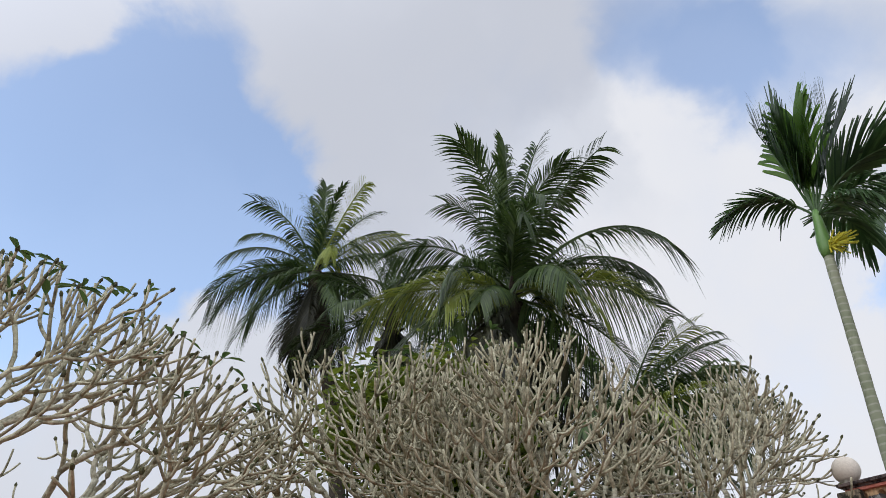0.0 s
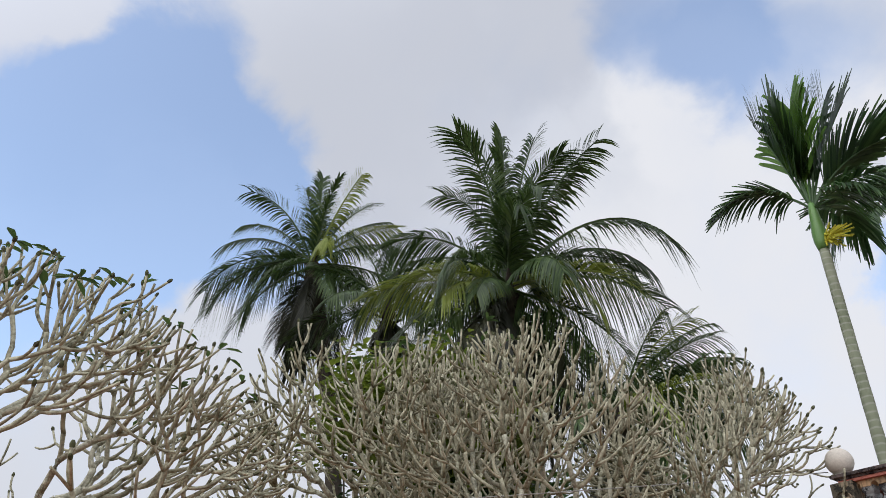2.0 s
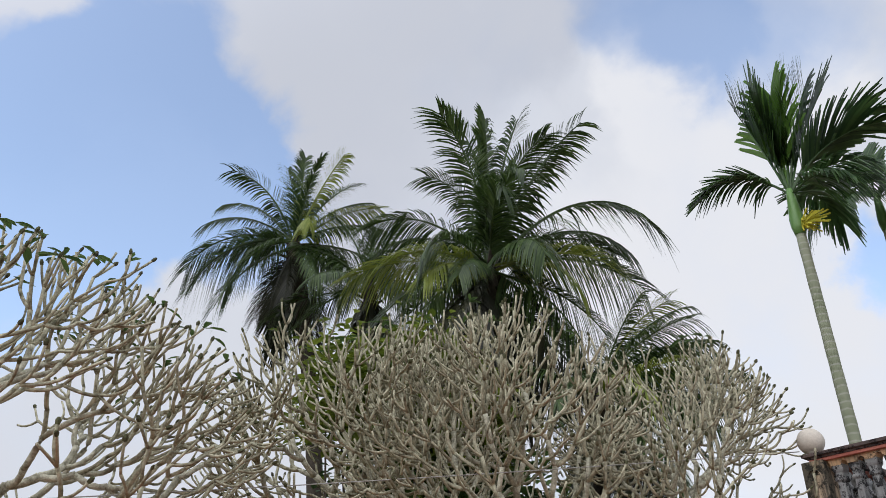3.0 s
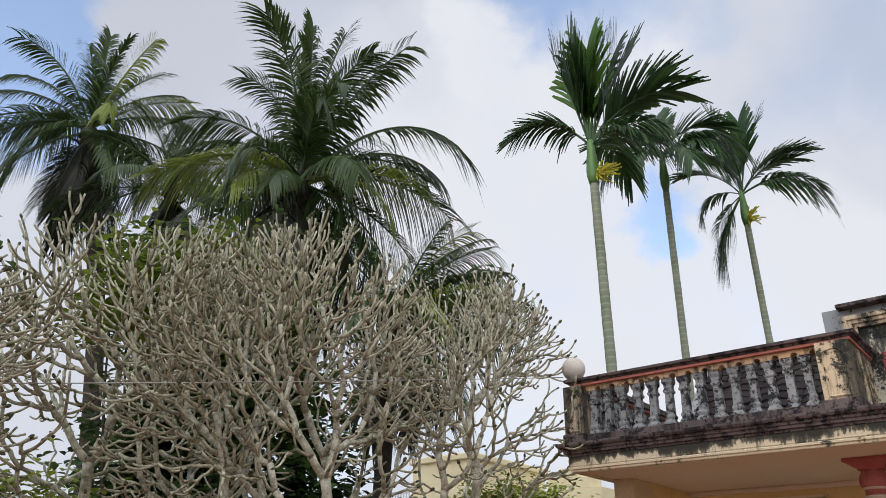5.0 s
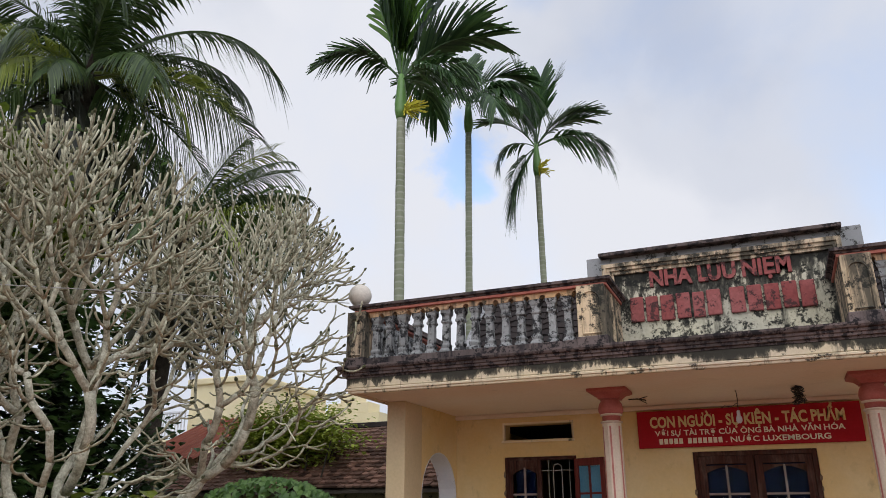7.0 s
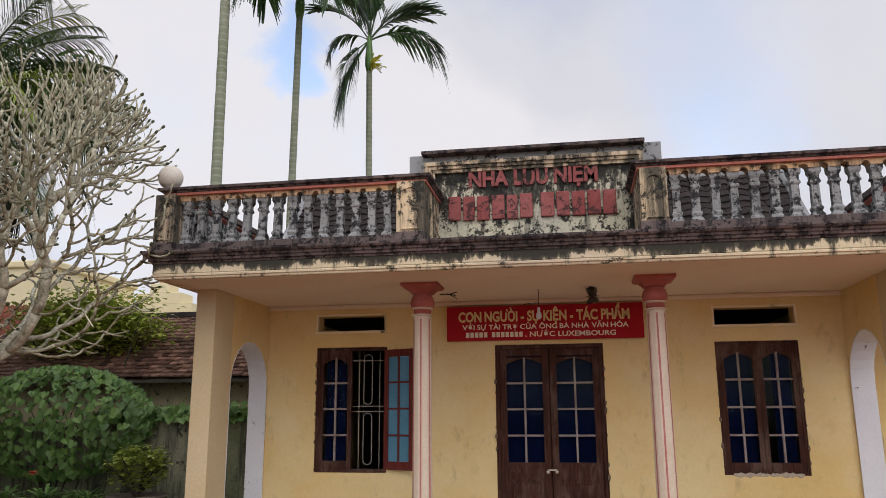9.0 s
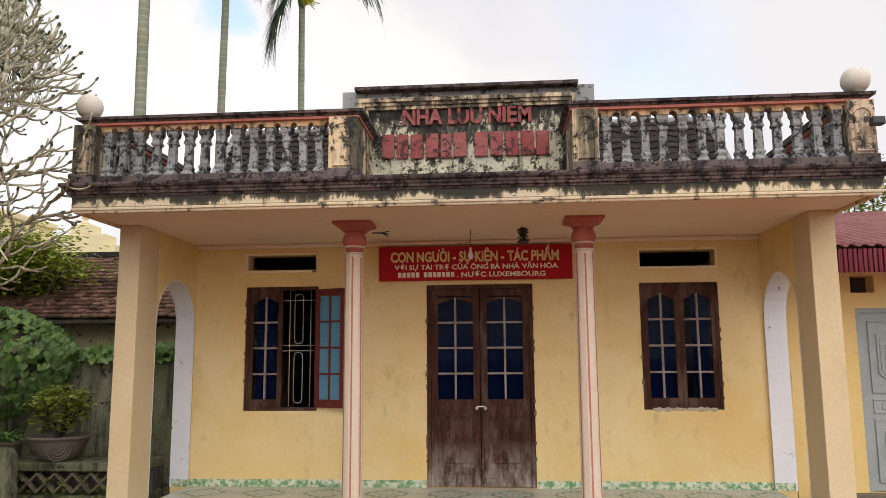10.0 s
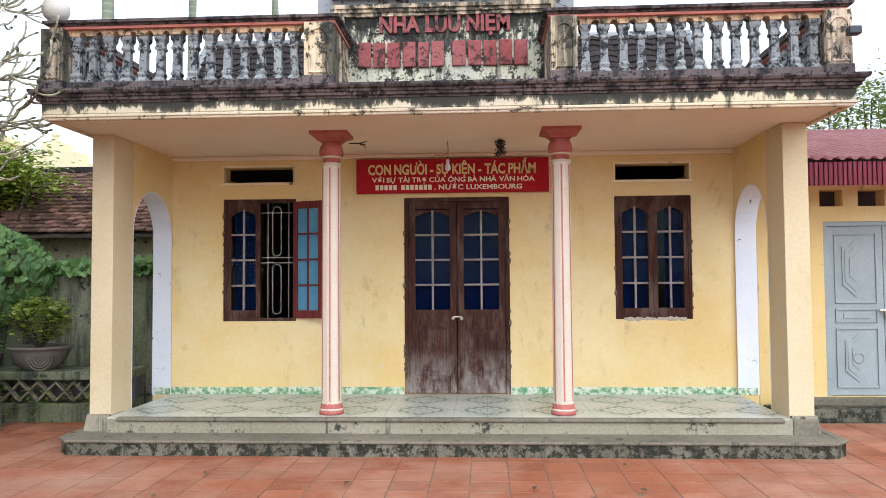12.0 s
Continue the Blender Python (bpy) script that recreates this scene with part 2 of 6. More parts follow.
M["step_dark"] = plaster("damp_step_concrete", (0.13, 0.118, 0.082), (0.22, 0.195, 0.145), mould=0.60, streak=0.3, dark=(0.022, 0.022, 0.015), patch=9.0, grit=0.7)
M["wall_concrete"] = plaster("mossy_concrete", (0.25, 0.24, 0.16), (0.15, 0.165, 0.09), grit=0.6, mould=0.22, streak=0.7)
M["olive_wall"] = plaster("old_olive_render", (0.30, 0.26, 0.15), (0.22, 0.20, 0.13), mould=0.3, streak=0.2)
M["pale_house"] = plaster("pale_yellow_render", (0.78, 0.68, 0.42), (0.74, 0.64, 0.42))
M["banner"] = plain("red_banner", (0.31, 0.006, 0.012), (0.36, 0.010, 0.017), 3, 0.8, bump=0.05)
M["banner_text"] = plain("yellow_paint", (0.70, 0.52, 0.24), (0.60, 0.42, 0.18), 14, 0.6)
M["white_text"] = plain("pale_lettering", (0.78, 0.68, 0.52), (0.72, 0.60, 0.44), 14, 0.6)
M["iron"] = plain("grille_paint", (0.38, 0.37, 0.34), (0.28, 0.27, 0.25), 20, 0.5)
M["brass"] = plain("worn_metal", (0.5, 0.45, 0.35), (0.6, 0.55, 0.45), 30, 0.35, 1.0)
M["black"] = plain("black_plastic", (0.02, 0.02, 0.022), (0.03, 0.03, 0.032), 30, 0.4)
# plaster coloured dark, so the shade of rooms and recesses is in the paint
M["dark_inside"] = plain("shade_dark_plaster", (0.10, 0.095, 0.09), (0.07, 0.07, 0.07), 3, 0.9)
M["curtain"] = plain("blue_curtain", (0.003, 0.010, 0.038), (0.007, 0.018, 0.06), 5, 0.9, stretch=(8, 8, 0.4))
M["cloth_blue"] = plain("bright_blue_film", (0.06, 0.20, 0.31), (0.10, 0.26, 0.37), 5, 0.5)


def build_wood(t, bsdf):
    grain = noise_of(t, 7, 6, 0.65, (9, 9, 0.6))
    col = ramp_of(t, grain, [(0.3, (0.016, 0.007, 0.005)), (0.55, (0.056, 0.020, 0.013)), (0.8, (0.115, 0.044, 0.028))])
    worn = ramp_of(t, noise_of(t, 3.1, 8, 0.75, (2, 2, 0.6)), [(0.50, 0.0), (0.64, 0.85)])
    col = mix_of(t, mix_of(t, 0.62, worn, (0, 0, 0)), col, (0.22, 0.155, 0.12))
    sep = t.nodes.new("ShaderNodeSeparateXYZ")      # splashed and bleached timber at the foot of the door
    t.links.new(coords(t), sep.inputs[0])
    foot = ramp_of(t, sep.outputs[2], [(0.30, 1.0), (0.45, 0.85), (0.78, 0.0)])
    patchy = ramp_of(t, noise_of(t, 4.0, 8, 0.72, (2, 2, 0.7)), [(0.38, 0.0), (0.62, 0.9)])
    col = mix_of(t, mix_of(t, 1.0, foot, patchy, "MULTIPLY"), col, (0.34, 0.295, 0.255))
    t.links.new(col, bsdf.inputs["Base Color"])
    bump_of(t, bsdf, grain, 0.35, 0.003)


def build_red_wood(t, bsdf):
    grain = noise_of(t, 8, 5, 0.6, (9, 9, 0.6))
    t.links.new(ramp_of(t, grain, [(0.3, (0.085, 0.012, 0.010)), (0.7, (0.16, 0.027, 0.020))]), bsdf.inputs["Base Color"])
    bump_of(t, bsdf, grain, 0.25, 0.003)


M["wood"] = material("weathered_brown_wood", build_wood, 0.8)
M["red_wood"] = material("red_brown_wood", build_red_wood, 0.5)


def glass_build(t, bsdf):
    out = t.nodes["Material Output"]
    clear, gloss, mix = t.nodes.new("ShaderNodeBsdfTransparent"), t.nodes.new("ShaderNodeBsdfGlossy"), t.nodes.new("ShaderNodeMixShader")
    clear.inputs[0].default_value = (0.62, 0.72, 0.82, 1)
    gloss.inputs["Roughness"].default_value = 0.015
    fres = t.nodes.new("ShaderNodeFresnel")
    fres.inputs[0].default_value = 1.11
    t.links.new(fres.outputs[0], mix.inputs[0])
    t.links.new(clear.outputs[0], mix.inputs[1])
    t.links.new(gloss.outputs[0], mix.inputs[2])
    t.links.new(mix.outputs[0], out.inputs[0])


M["glass"] = material("window_glass", glass_build)


def build_porch_tile(t, bsdf):
    """Cream ceramic with a green ring pattern that spans four tiles."""
    sep = t.nodes.new("ShaderNodeSeparateXYZ")
    t.links.new(coords(t), sep.inputs[0])

    def mm(op, p, q=0.0):
        n = t.nodes.new("ShaderNodeMath")
        n.operation = op
        for i, v in enumerate((p, q)):
            if isinstance(v, (int, float)):
                n.inputs[i].default_value = v
            else:
                t.links.new(v, n.inputs[i])
        return n.outputs[0]

    u = mm("SUBTRACT", mm("FRACT", mm("DIVIDE", sep.outputs[0], 0.66)), 0.5)
    v = mm("SUBTRACT", mm("FRACT", mm("DIVIDE", sep.outputs[1], 0.66)), 0.5)
    r = mm("SQRT", mm("ADD", mm("MULTIPLY", u, u), mm("MULTIPLY", v, v)))
    cross = mm("ADD", mm("ABSOLUTE", u), mm("ABSOLUTE", v))
    wavy = mm("MULTIPLY", mm("SINE", mm("MULTIPLY", mm("SUBTRACT", mm("ABSOLUTE", u), mm("ABSOLUTE", v)), 25.0)), 0.03)
    shape = mm("ADD", mm("ADD", mm("MULTIPLY", cross, 0.75), mm("MULTIPLY", r, 0.25)), wavy)
    green = ramp_of(t, shape, [(0.0, 0.5), (0.06, 0.05), (0.14, 0.1), (0.17, 0.75), (0.20, 0.1), (0.28, 0.05), (0.33, 0.9), (0.38, 0.9), (0.41, 0.1), (0.47, 0.05), (0.50, 0.6), (0.53, 0.0)])
    n = noise_of(t, 18, 4, 0.6)
    base = ramp_of(t, n, [(0.3, (0.44, 0.44, 0.37)), (0.7, (0.56, 0.55, 0.48))])
    col = mix_of(t, mm("MULTIPLY", green, 0.95), base, (0.07, 0.13, 0.065))
    col = mix_of(t, 0.5, col, ramp_of(t, random_of(t), [(0, 0.8), (1, 1.0)]), "MULTIPLY")
    t.links.new(col, bsdf.inputs["Base Color"])


M["porch_tile"] = material("patterned_floor_tile", build_porch_tile, 0.35)


def build_skirt(t, bsdf):
    col = ramp_of(t, noise_of(t, 22, 2, 0.5), [(0.40, (0.60, 0.62, 0.50)), (0.50, (0.34, 0.44, 0.27)), (0.62, (0.12, 0.27, 0.12))])
    col = mix_of(t, 0.4, col, ramp_of(t, random_of(t), [(0, 0.75), (1, 1.0)]), "MULTIPLY")
    t.links.new(col, bsdf.inputs["Base Color"])


M["skirt_tile"] = material("green_patterned_skirting", build_skirt, 0.3)
M["terracotta"] = plain("terracotta_paving", (0.26, 0.080, 0.038), (0.34, 0.130, 0.068), 2.2, 0.75, bump=0.25, per="object", dust=(0.38, 0.25, 0.18))
M["terracotta_far"] = plain("terracotta_paving_rest", (0.26, 0.080, 0.038), (0.34, 0.130, 0.068), 2.2, 0.75, bump=0.25, per="island", dust=(0.38, 0.25, 0.18))
M["joint"] = plain("mossy_joint", (0.13, 0.085, 0.055), (0.20, 0.14, 0.10), 9, 0.95, bump=0.5)
M["earth"] = plain("bare_earth", (0.13, 0.10, 0.07), (0.20, 0.16, 0.11), 1.2, 0.95, bump=0.5, dist=0.02)
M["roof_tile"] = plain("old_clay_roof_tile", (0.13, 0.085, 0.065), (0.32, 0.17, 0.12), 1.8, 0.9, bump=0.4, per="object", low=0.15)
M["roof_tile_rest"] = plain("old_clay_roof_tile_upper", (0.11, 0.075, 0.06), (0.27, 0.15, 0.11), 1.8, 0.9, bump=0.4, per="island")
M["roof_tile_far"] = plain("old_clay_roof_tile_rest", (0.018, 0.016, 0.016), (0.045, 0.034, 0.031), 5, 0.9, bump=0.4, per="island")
M["tin"] = plain("red_sheet_metal", (0.36, 0.12, 0.115), (0.50, 0.25, 0.235), 2.5, 0.55, bump=0.1)
M["tin_dark"] = plain("maroon_sheet_metal", (0.26, 0.035, 0.06), (0.31, 0.05, 0.075), 4, 0.5, bump=0.1)
M["blue_door"] = plain("pale_blue_steel", (0.24, 0.27, 0.265), (0.31, 0.34, 0.33), 3, 0.6, bump=0.02)
M["shed_wall"] = plaster("shed_yellow", (0.66, 0.48, 0.20), (0.70, 0.55, 0.29), mould=0.03, streak=0.1)
M["clay_pot"] = plain("weathered_clay_pot", (0.11, 0.09, 0.075), (0.18, 0.15, 0.125), 9, 0.85, bump=0.4, local=True)
M["ball"] = plain("ball_plaster", (0.52, 0.47, 0.40), (0.60, 0.55, 0.48), 5, 0.8, bump=0.3)
M["bark_pale"] = plain("frangipani_bark", (0.15, 0.14, 0.095), (0.64, 0.615, 0.48), 11, 0.85, bump=0.8, dist=0.012, fine=45)
M["twig_bark"] = plain("frangipani_twig_bark", (0.08, 0.074, 0.042), (0.58, 0.55, 0.40), 9, 0.85, bump=0.8, dist=0.01, fine=40)
M["bark_dark"] = plain("palm_bark", (0.034, 0.029, 0.023), (0.075, 0.063, 0.050), 8, 0.95, bump=0.6, dist=0.01)
M["bud"] = plain("twig_tip", (0.05, 0.045, 0.03), (0.10, 0.11, 0.05), 30, 0.8)


def leafy(name, c1, c2, rough=0.38, trans=0.35):
    def build(t, bsdf):
        isl = island_of(t)
        n = noise_of(t, 1.4, 3, 0.5)
        col = ramp_of(t, isl, [(0.0, c1), (1.0, c2)])
        col = mix_of(t, ramp_of(t, n, [(0.35, 0.0), (0.7, 0.5)]), col, tuple(v * 0.6 for v in c1))
        t.links.new(col, bsdf.inputs["Base Color"])
        out = t.nodes["Material Output"]
        tr, mx = t.nodes.new("ShaderNodeBsdfTranslucent"), t.nodes.new("ShaderNodeMixShader")
        t.links.new(col, tr.inputs[0])
        mx.inputs[0].default_value = trans
        t.links.new(bsdf.outputs[0], mx.inputs[1])
        t.links.new(tr.outputs[0], mx.inputs[2])
        t.links.new(mx.outputs[0], out.inputs[0])
    return material(name, build, rough)


M["coco"] = leafy("coconut_frond", (0.022, 0.048, 0.013), (0.095, 0.150, 0.040), 0.38)
M["coco_yellow"] = leafy("yellowing_frond", (0.16, 0.21, 0.03), (0.31, 0.36, 0.07), 0.40)
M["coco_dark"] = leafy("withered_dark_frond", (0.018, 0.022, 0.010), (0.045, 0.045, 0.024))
M["coco_dead"] = leafy("dry_frond", (0.10, 0.085, 0.05), (0.15, 0.12, 0.075))
M["areca_leaf"] = leafy("areca_frond", (0.024, 0.065, 0.020), (0.095, 0.18, 0.052))
M["areca_bright"] = leafy("young_areca_frond", (0.09, 0.20, 0.03), (0.14, 0.27, 0.05))
M["areca_shaft"] = plain("green_crownshaft", (0.10, 0.21, 0.055), (0.15, 0.27, 0.08), 4, 0.4, bump=0.05)
M["flower"] = plain("yellow_flower", (0.62, 0.50, 0.04), (0.52, 0.54, 0.08), 20, 0.7)
M["leaf_dark"] = leafy("dark_foliage", (0.020, 0.045, 0.014), (0.055, 0.095, 0.028))
M["leaf_mid"] = leafy("green_foliage", (0.040, 0.085, 0.022), (0.10, 0.17, 0.045))
M["leaf_bright"] = leafy("yellow_green_foliage", (0.22, 0.29, 0.035), (0.40, 0.45, 0.08))
M["leaf_lime"] = leafy("lime_foliage", (0.10, 0.15, 0.020), (0.27, 0.33, 0.05))
M["leaf_vine"] = leafy("vine_leaf", (0.07, 0.15, 0.036), (0.20, 0.33, 0.09), 0.42)


def build_trunk_rings(t, bsdf):
    w = t.nodes.new("ShaderNodeTexWave")
    w.bands_direction = "Z"
    w.inputs["Scale"].default_value, w.inputs["Distortion"].default_value, w.inputs["Detail"].default_value = 2.6, 2.2, 3
    t.links.new(coords(t), w.inputs["Vector"])
    n = noise_of(t, 2.0, 5, 0.6)
    body = ramp_of(t, n, [(0.3, (0.17, 0.19, 0.12)), (0.7, (0.27, 0.28, 0.20))])
    col = mix_of(t, ramp_of(t, w.outputs[0], [(0.06, 0.55), (0.20, 0.0)]), body, (0.34, 0.34, 0.29))
    t.links.new(col, bsdf.inputs["Base Color"])
    bump_of(t, bsdf, w.outputs[0], 0.3, 0.01)


M["areca_trunk"] = material("ringed_areca_trunk", build_trunk_rings, 0.8)
M["label_blue"] = plain("blue_card", (0.05, 0.14, 0.36), (0.07, 0.18, 0.42), 9, 0.5)

# ---- building tools ----
def link_mesh(name, bm, mat):
    me = bpy.data.meshes.new(name)
    bmesh.ops.recalc_face_normals(bm, faces=bm.faces)
    bm.to_mesh(me)
    bm.free()
    if mat:
        me.materials.append(M[mat] if isinstance(mat, str) else mat)
    return me


def part(name, bm, mat, parent=None, label="", smooth=False, m=None):
    me = bm if isinstance(bm, bpy.types.Mesh) else link_mesh(name, bm, mat)
    if smooth:
        me.shade_smooth()
    ob = new(name, me)
    if m is not None:
        ob.matrix_world = m
    if parent:
        ob.parent = parent
    return tagged(ob, label)


def thing(name, label, category, group="", kind="", at=(0, 0, 0)):
    ob = new(name)
    ob.empty_display_size = 0.1
    ob.location = at
    return tagged(ob, label, category, group, kind)


def raw(name, verts, faces, mat):
    me = bpy.data.meshes.new(name)
    me.from_pydata(verts, [], faces)
    me.materials.append(M[mat])
    return me


def box(bm, x0, x1, y0, y1, z0, z1, bevel=0.0):
    made = bmesh.ops.create_cube(bm, size=1.0)["verts"]
    for v in made:
        v.co = ((x0 + x1) / 2 + v.co.x * (x1 - x0), (y0 + y1) / 2 + v.co.y * (y1 - y0), (z0 + z1) / 2 + v.co.z * (z1 - z0))
    if bevel:
        edges = list({ed for v in made for ed in v.link_edges})
        bmesh.ops.bevel(bm, geom=edges, offset=bevel, segments=2, affect="EDGES", profile=0.5)
    return bm


def boxed(*dims, bevel=0.0):
    return box(bmesh.new(), *dims, bevel=bevel)


def lathe(bm, profile, segs=16, centre=(0, 0), turn=0.0):
    rings = []
    for r, z in profile:
        rings.append([bm.verts.new((centre[0] + r * math.cos(turn + 2 * math.pi * i / segs), centre[1] + r * math.sin(turn + 2 * math.pi * i / segs), z)) for i in range(segs)])
    for p, q in zip(rings, rings[1:]):
        for i in range(segs):
            bm.faces.new((p[i], p[(i + 1) % segs], q[(i + 1) % segs], q[i]))
    bm.faces.new(rings[0][::-1])
    bm.faces.new(rings[-1])
    return bm


def sweep(bm, profile, path, closed_profile=True):
    """Carries a profile of (outward, z) along a path in plan; outward is to the right of the way, corners are mitred."""
    pts = [Vector(p) for p in path]
    rows = []
    for i, p in enumerate(pts):
        d0 = (pts[i] - pts[i - 1]).normalized() if i else None
        d1 = (pts[i + 1] - pts[i]).normalized() if i < len(pts) - 1 else None
        n0 = Vector((d0.y, -d0.x)) if d0 else None
        n1 = Vector((d1.y, -d1.x)) if d1 else None
        if n0 and n1:
            nn = (n0 + n1)
            nn = nn / max(0.2, nn.dot(n0))
        else:
            nn = n0 or n1
        rows.append([bm.verts.new((p.x + nn.x * o, p.y + nn.y * o, z)) for o, z in profile])
    k = len(profile)
    for p, q in zip(rows, rows[1:]):
        for i in range(k if closed_profile else k - 1):
            bm.faces.new((p[i], p[(i + 1) % k], q[(i + 1) % k], q[i]))
    bm.faces.new(rows[0])
    bm.faces.new(rows[-1][::-1])
    return bm


def slab_shape(bm, outline, depth, place):
    """Extrudes a flat outline (u, v) by depth; place(u, v, w) gives the point."""
    f0 = [bm.verts.new(place(u, v, 0.0)) for u, v in outline]
    f1 = [bm.verts.new(place(u, v, depth)) for u, v in outline]
    n = len(outline)
    bm.faces.new(f0)
    bm.faces.new(f1[::-1])
    for i in range(n):
        bm.faces.new((f0[i], f1[i], f1[(i + 1) % n], f0[(i + 1) % n]))
    return bm


def holed_wall(bm, x0, x1, z0, z1, y0, y1, holes):
    xs = sorted({x0, x1, *[h[i] for h in holes for i in (0, 1)]})
    zs = sorted({z0, z1, *[h[i] for h in holes for i in (2, 3)]})

    def solid(i, j):
        if not (0 <= i < len(xs) - 1 and 0 <= j < len(zs) - 1):
            return False
        cx, cz = (xs[i] + xs[i + 1]) / 2, (zs[j] + zs[j + 1]) / 2
        return not any(h[0] < cx < h[1] and h[2] < cz < h[3] for h in holes)

    def quad(*co):
        bm.faces.new([bm.verts.new(c) for c in co])

    for i in range(len(xs) - 1):
        for j in range(len(zs) - 1):
            if not solid(i, j):
                continue
            a0, a1, b0, b1 = xs[i], xs[i + 1], zs[j], zs[j + 1]
            quad((a0, y0, b0), (a1, y0, b0), (a1, y0, b1), (a0, y0, b1))
            quad((a1, y1, b0), (a0, y1, b0), (a0, y1, b1), (a1, y1, b1))
            if not solid(i - 1, j):
                quad((a0, y0, b0), (a0, y0, b1), (a0, y1, b1), (a0, y1, b0))
            if not solid(i + 1, j):
                quad((a1, y0, b0), (a1, y1, b0), (a1, y1, b1), (a1, y0, b1))
            if not solid(i, j - 1):
                quad((a0, y0, b0), (a0, y1, b0), (a1, y1, b0), (a1, y0, b0))
            if not solid(i, j + 1):
                quad((a0, y0, b1), (a1, y0, b1), (a1, y1, b1), (a0, y1, b1))
    bmesh.ops.remove_doubles(bm, verts=bm.verts, dist=0.0001)
    return bm


def tube_into(verts, faces, pts, radii, sides=5):
    """Adds a tube along pts to plain lists."""
    base = len(verts)
    up_ref = Vector((0.31, 0.17, 0.93))
    for i, p in enumerate(pts):
        d = (pts[min(i + 1, len(pts) - 1)] - pts[max(i - 1, 0)])
        d = d.normalized() if d.length > 1e-6 else Vector((0, 0, 1))
        s = d.cross(up_ref)
        s = s.normalized() if s.length > 1e-3 else Vector((1, 0, 0))
        q = d.cross(s)
        for k in range(sides):
            ang = 2 * math.pi * k / sides
            verts.append(p + (s * math.cos(ang) + q * math.sin(ang)) * radii[i])
    for i in range(len(pts) - 1):
        for k in range(sides):
            p0, p1 = base + i * sides + k, base + i * sides + (k + 1) % sides
            faces.append((p0, p1, p1 + sides, p0 + sides))
    faces.append(tuple(base + k for k in range(sides))[::-1])
    faces.append(tuple(base + (len(pts) - 1) * sides + k for k in range(sides)))


def tube_mesh(name, pts, radii, mat, sides=8):
    v, f = [], []
    tube_into(v, f, [Vector(p) for p in pts], radii, sides)
    me = raw(name, v, f, mat)
    me.shade_smooth()
    return me


def text_mesh(name, body, width, height, depth, mat, bold=0.02):
    """Lettering of the built-in font, scaled to the given width and height, standing in the xz plane and facing -y."""
    cu = bpy.data.curves.new(name, "FONT")
    cu.body, cu.size, cu.extrude, cu.resolution_u, cu.offset = body, 1.0, 0.5, 3, bold
    tmp = bpy.data.objects.new(name, cu)
    scene.collection.objects.link(tmp)
    bpy.context.view_layer.update()
    me = bpy.data.meshes.new_from_object(tmp.evaluated_get(bpy.context.evaluated_depsgraph_get()))
    bpy.data.objects.remove(tmp)
    co = [v.co.copy() for v in me.vertices]
    x0, x1 = min(c.x for c in co), max(c.x for c in co)
    k = height / 0.73
    for v, c in zip(me.vertices, co):
        v.co = ((c.x - x0) / (x1 - x0) * width, -(c.z + 0.5) * depth, c.y * k)
    me.name = name
    me.materials.clear()
    me.materials.append(M[mat])
    return me


def natural_width(body, bold):
    """Width of a line of the built-in font at size 1."""
    cu = bpy.data.curves.new("probe", "FONT")
    cu.body, cu.offset = body, bold
    tmp = bpy.data.objects.new("probe", cu)
    scene.collection.objects.link(tmp)
    bpy.context.view_layer.update()
    w = tmp.dimensions.x
    bpy.data.objects.remove(tmp)
    bpy.data.curves.remove(cu)
    return w


def text_line(parent, body, width, height, depth, mat, bold, place, label=""):
    """A line of lettering, each word a part of its own; place(dx) gives the pose dx metres along the line."""
    words = body.split()
    sizes = [natural_width(w, bold) for w in words]
    full = natural_width(body, bold)
    gap = (full - sum(sizes)) / max(1, len(words) - 1)
    x, k = 0.0, width / full
    for w, sz in zip(words, sizes):
        part("lettering", text_mesh("lettering", w, sz * k, height, depth, mat, bold), None, parent, label, m=place(x * k))
        x += sz + gap

# ---- ground ----
FLOOR, SOFFIT, WALL = 0.27, 3.02, 9.30
XL, XR = -3.51, 3.325                     # outer faces of the side walls
XLI, XRI = -3.30, 3.10                    # inner faces
ground = part("ground", boxed(-400, 400, -400, 400, -0.5, -0.03), "earth")
tagged(ground, "bare brown earth ground reaching to the horizon", "ground", kind="structure")
paving = part("paving", boxed(-5.1, 9, -4, 9.05, -0.029, -0.012), "joint")
tagged(paving, "terracotta paved courtyard with mossy joints", "paving", kind="structure")

# ---- the house ----
house = thing("house", "single-storey yellow plastered memorial house with a flat mouldy porch roof", "house", at=(0, WALL, 0))
H = Matrix.Translation((0, WALL, 0))


def hpart(name, bm, mat, label="", smooth=False, parent=None):
    """A part of the house, built in world metres."""
    me = link_mesh(name, bm, mat) if not isinstance(bm, bpy.types.Mesh) else bm
    me.transform(H.inverted())
    ob = part(name, me, None, parent or house, label, smooth)
    return ob


W1, W2, DOOR = (-2.70, -1.85, 1.10, 2.51), (1.78, 2.633, 1.105, 2.495), (-0.6, 0.6, FLOOR, 2.505)
T1, T2 = (-2.694, -1.885, 2.70, 2.88), (1.796, 2.622, 2.675, 2.86)
hpart("front_wall", holed_wall(bmesh.new(), XLI, XRI, FLOOR - 0.2, SOFFIT, WALL, WALL + 0.22, [W1, W2, DOOR, T1, T2]), "yellow", "yellow limewashed front wall")
hpart("back_wall", boxed(XLI, XRI, 13.5, 13.7, 0.0, SOFFIT), "dark_inside", "plastered back wall with the room's shade in its dark colour")
hpart("inner_floor", boxed(XLI, XRI, WALL + 0.22, 13.5, 0.0, FLOOR), "concrete")


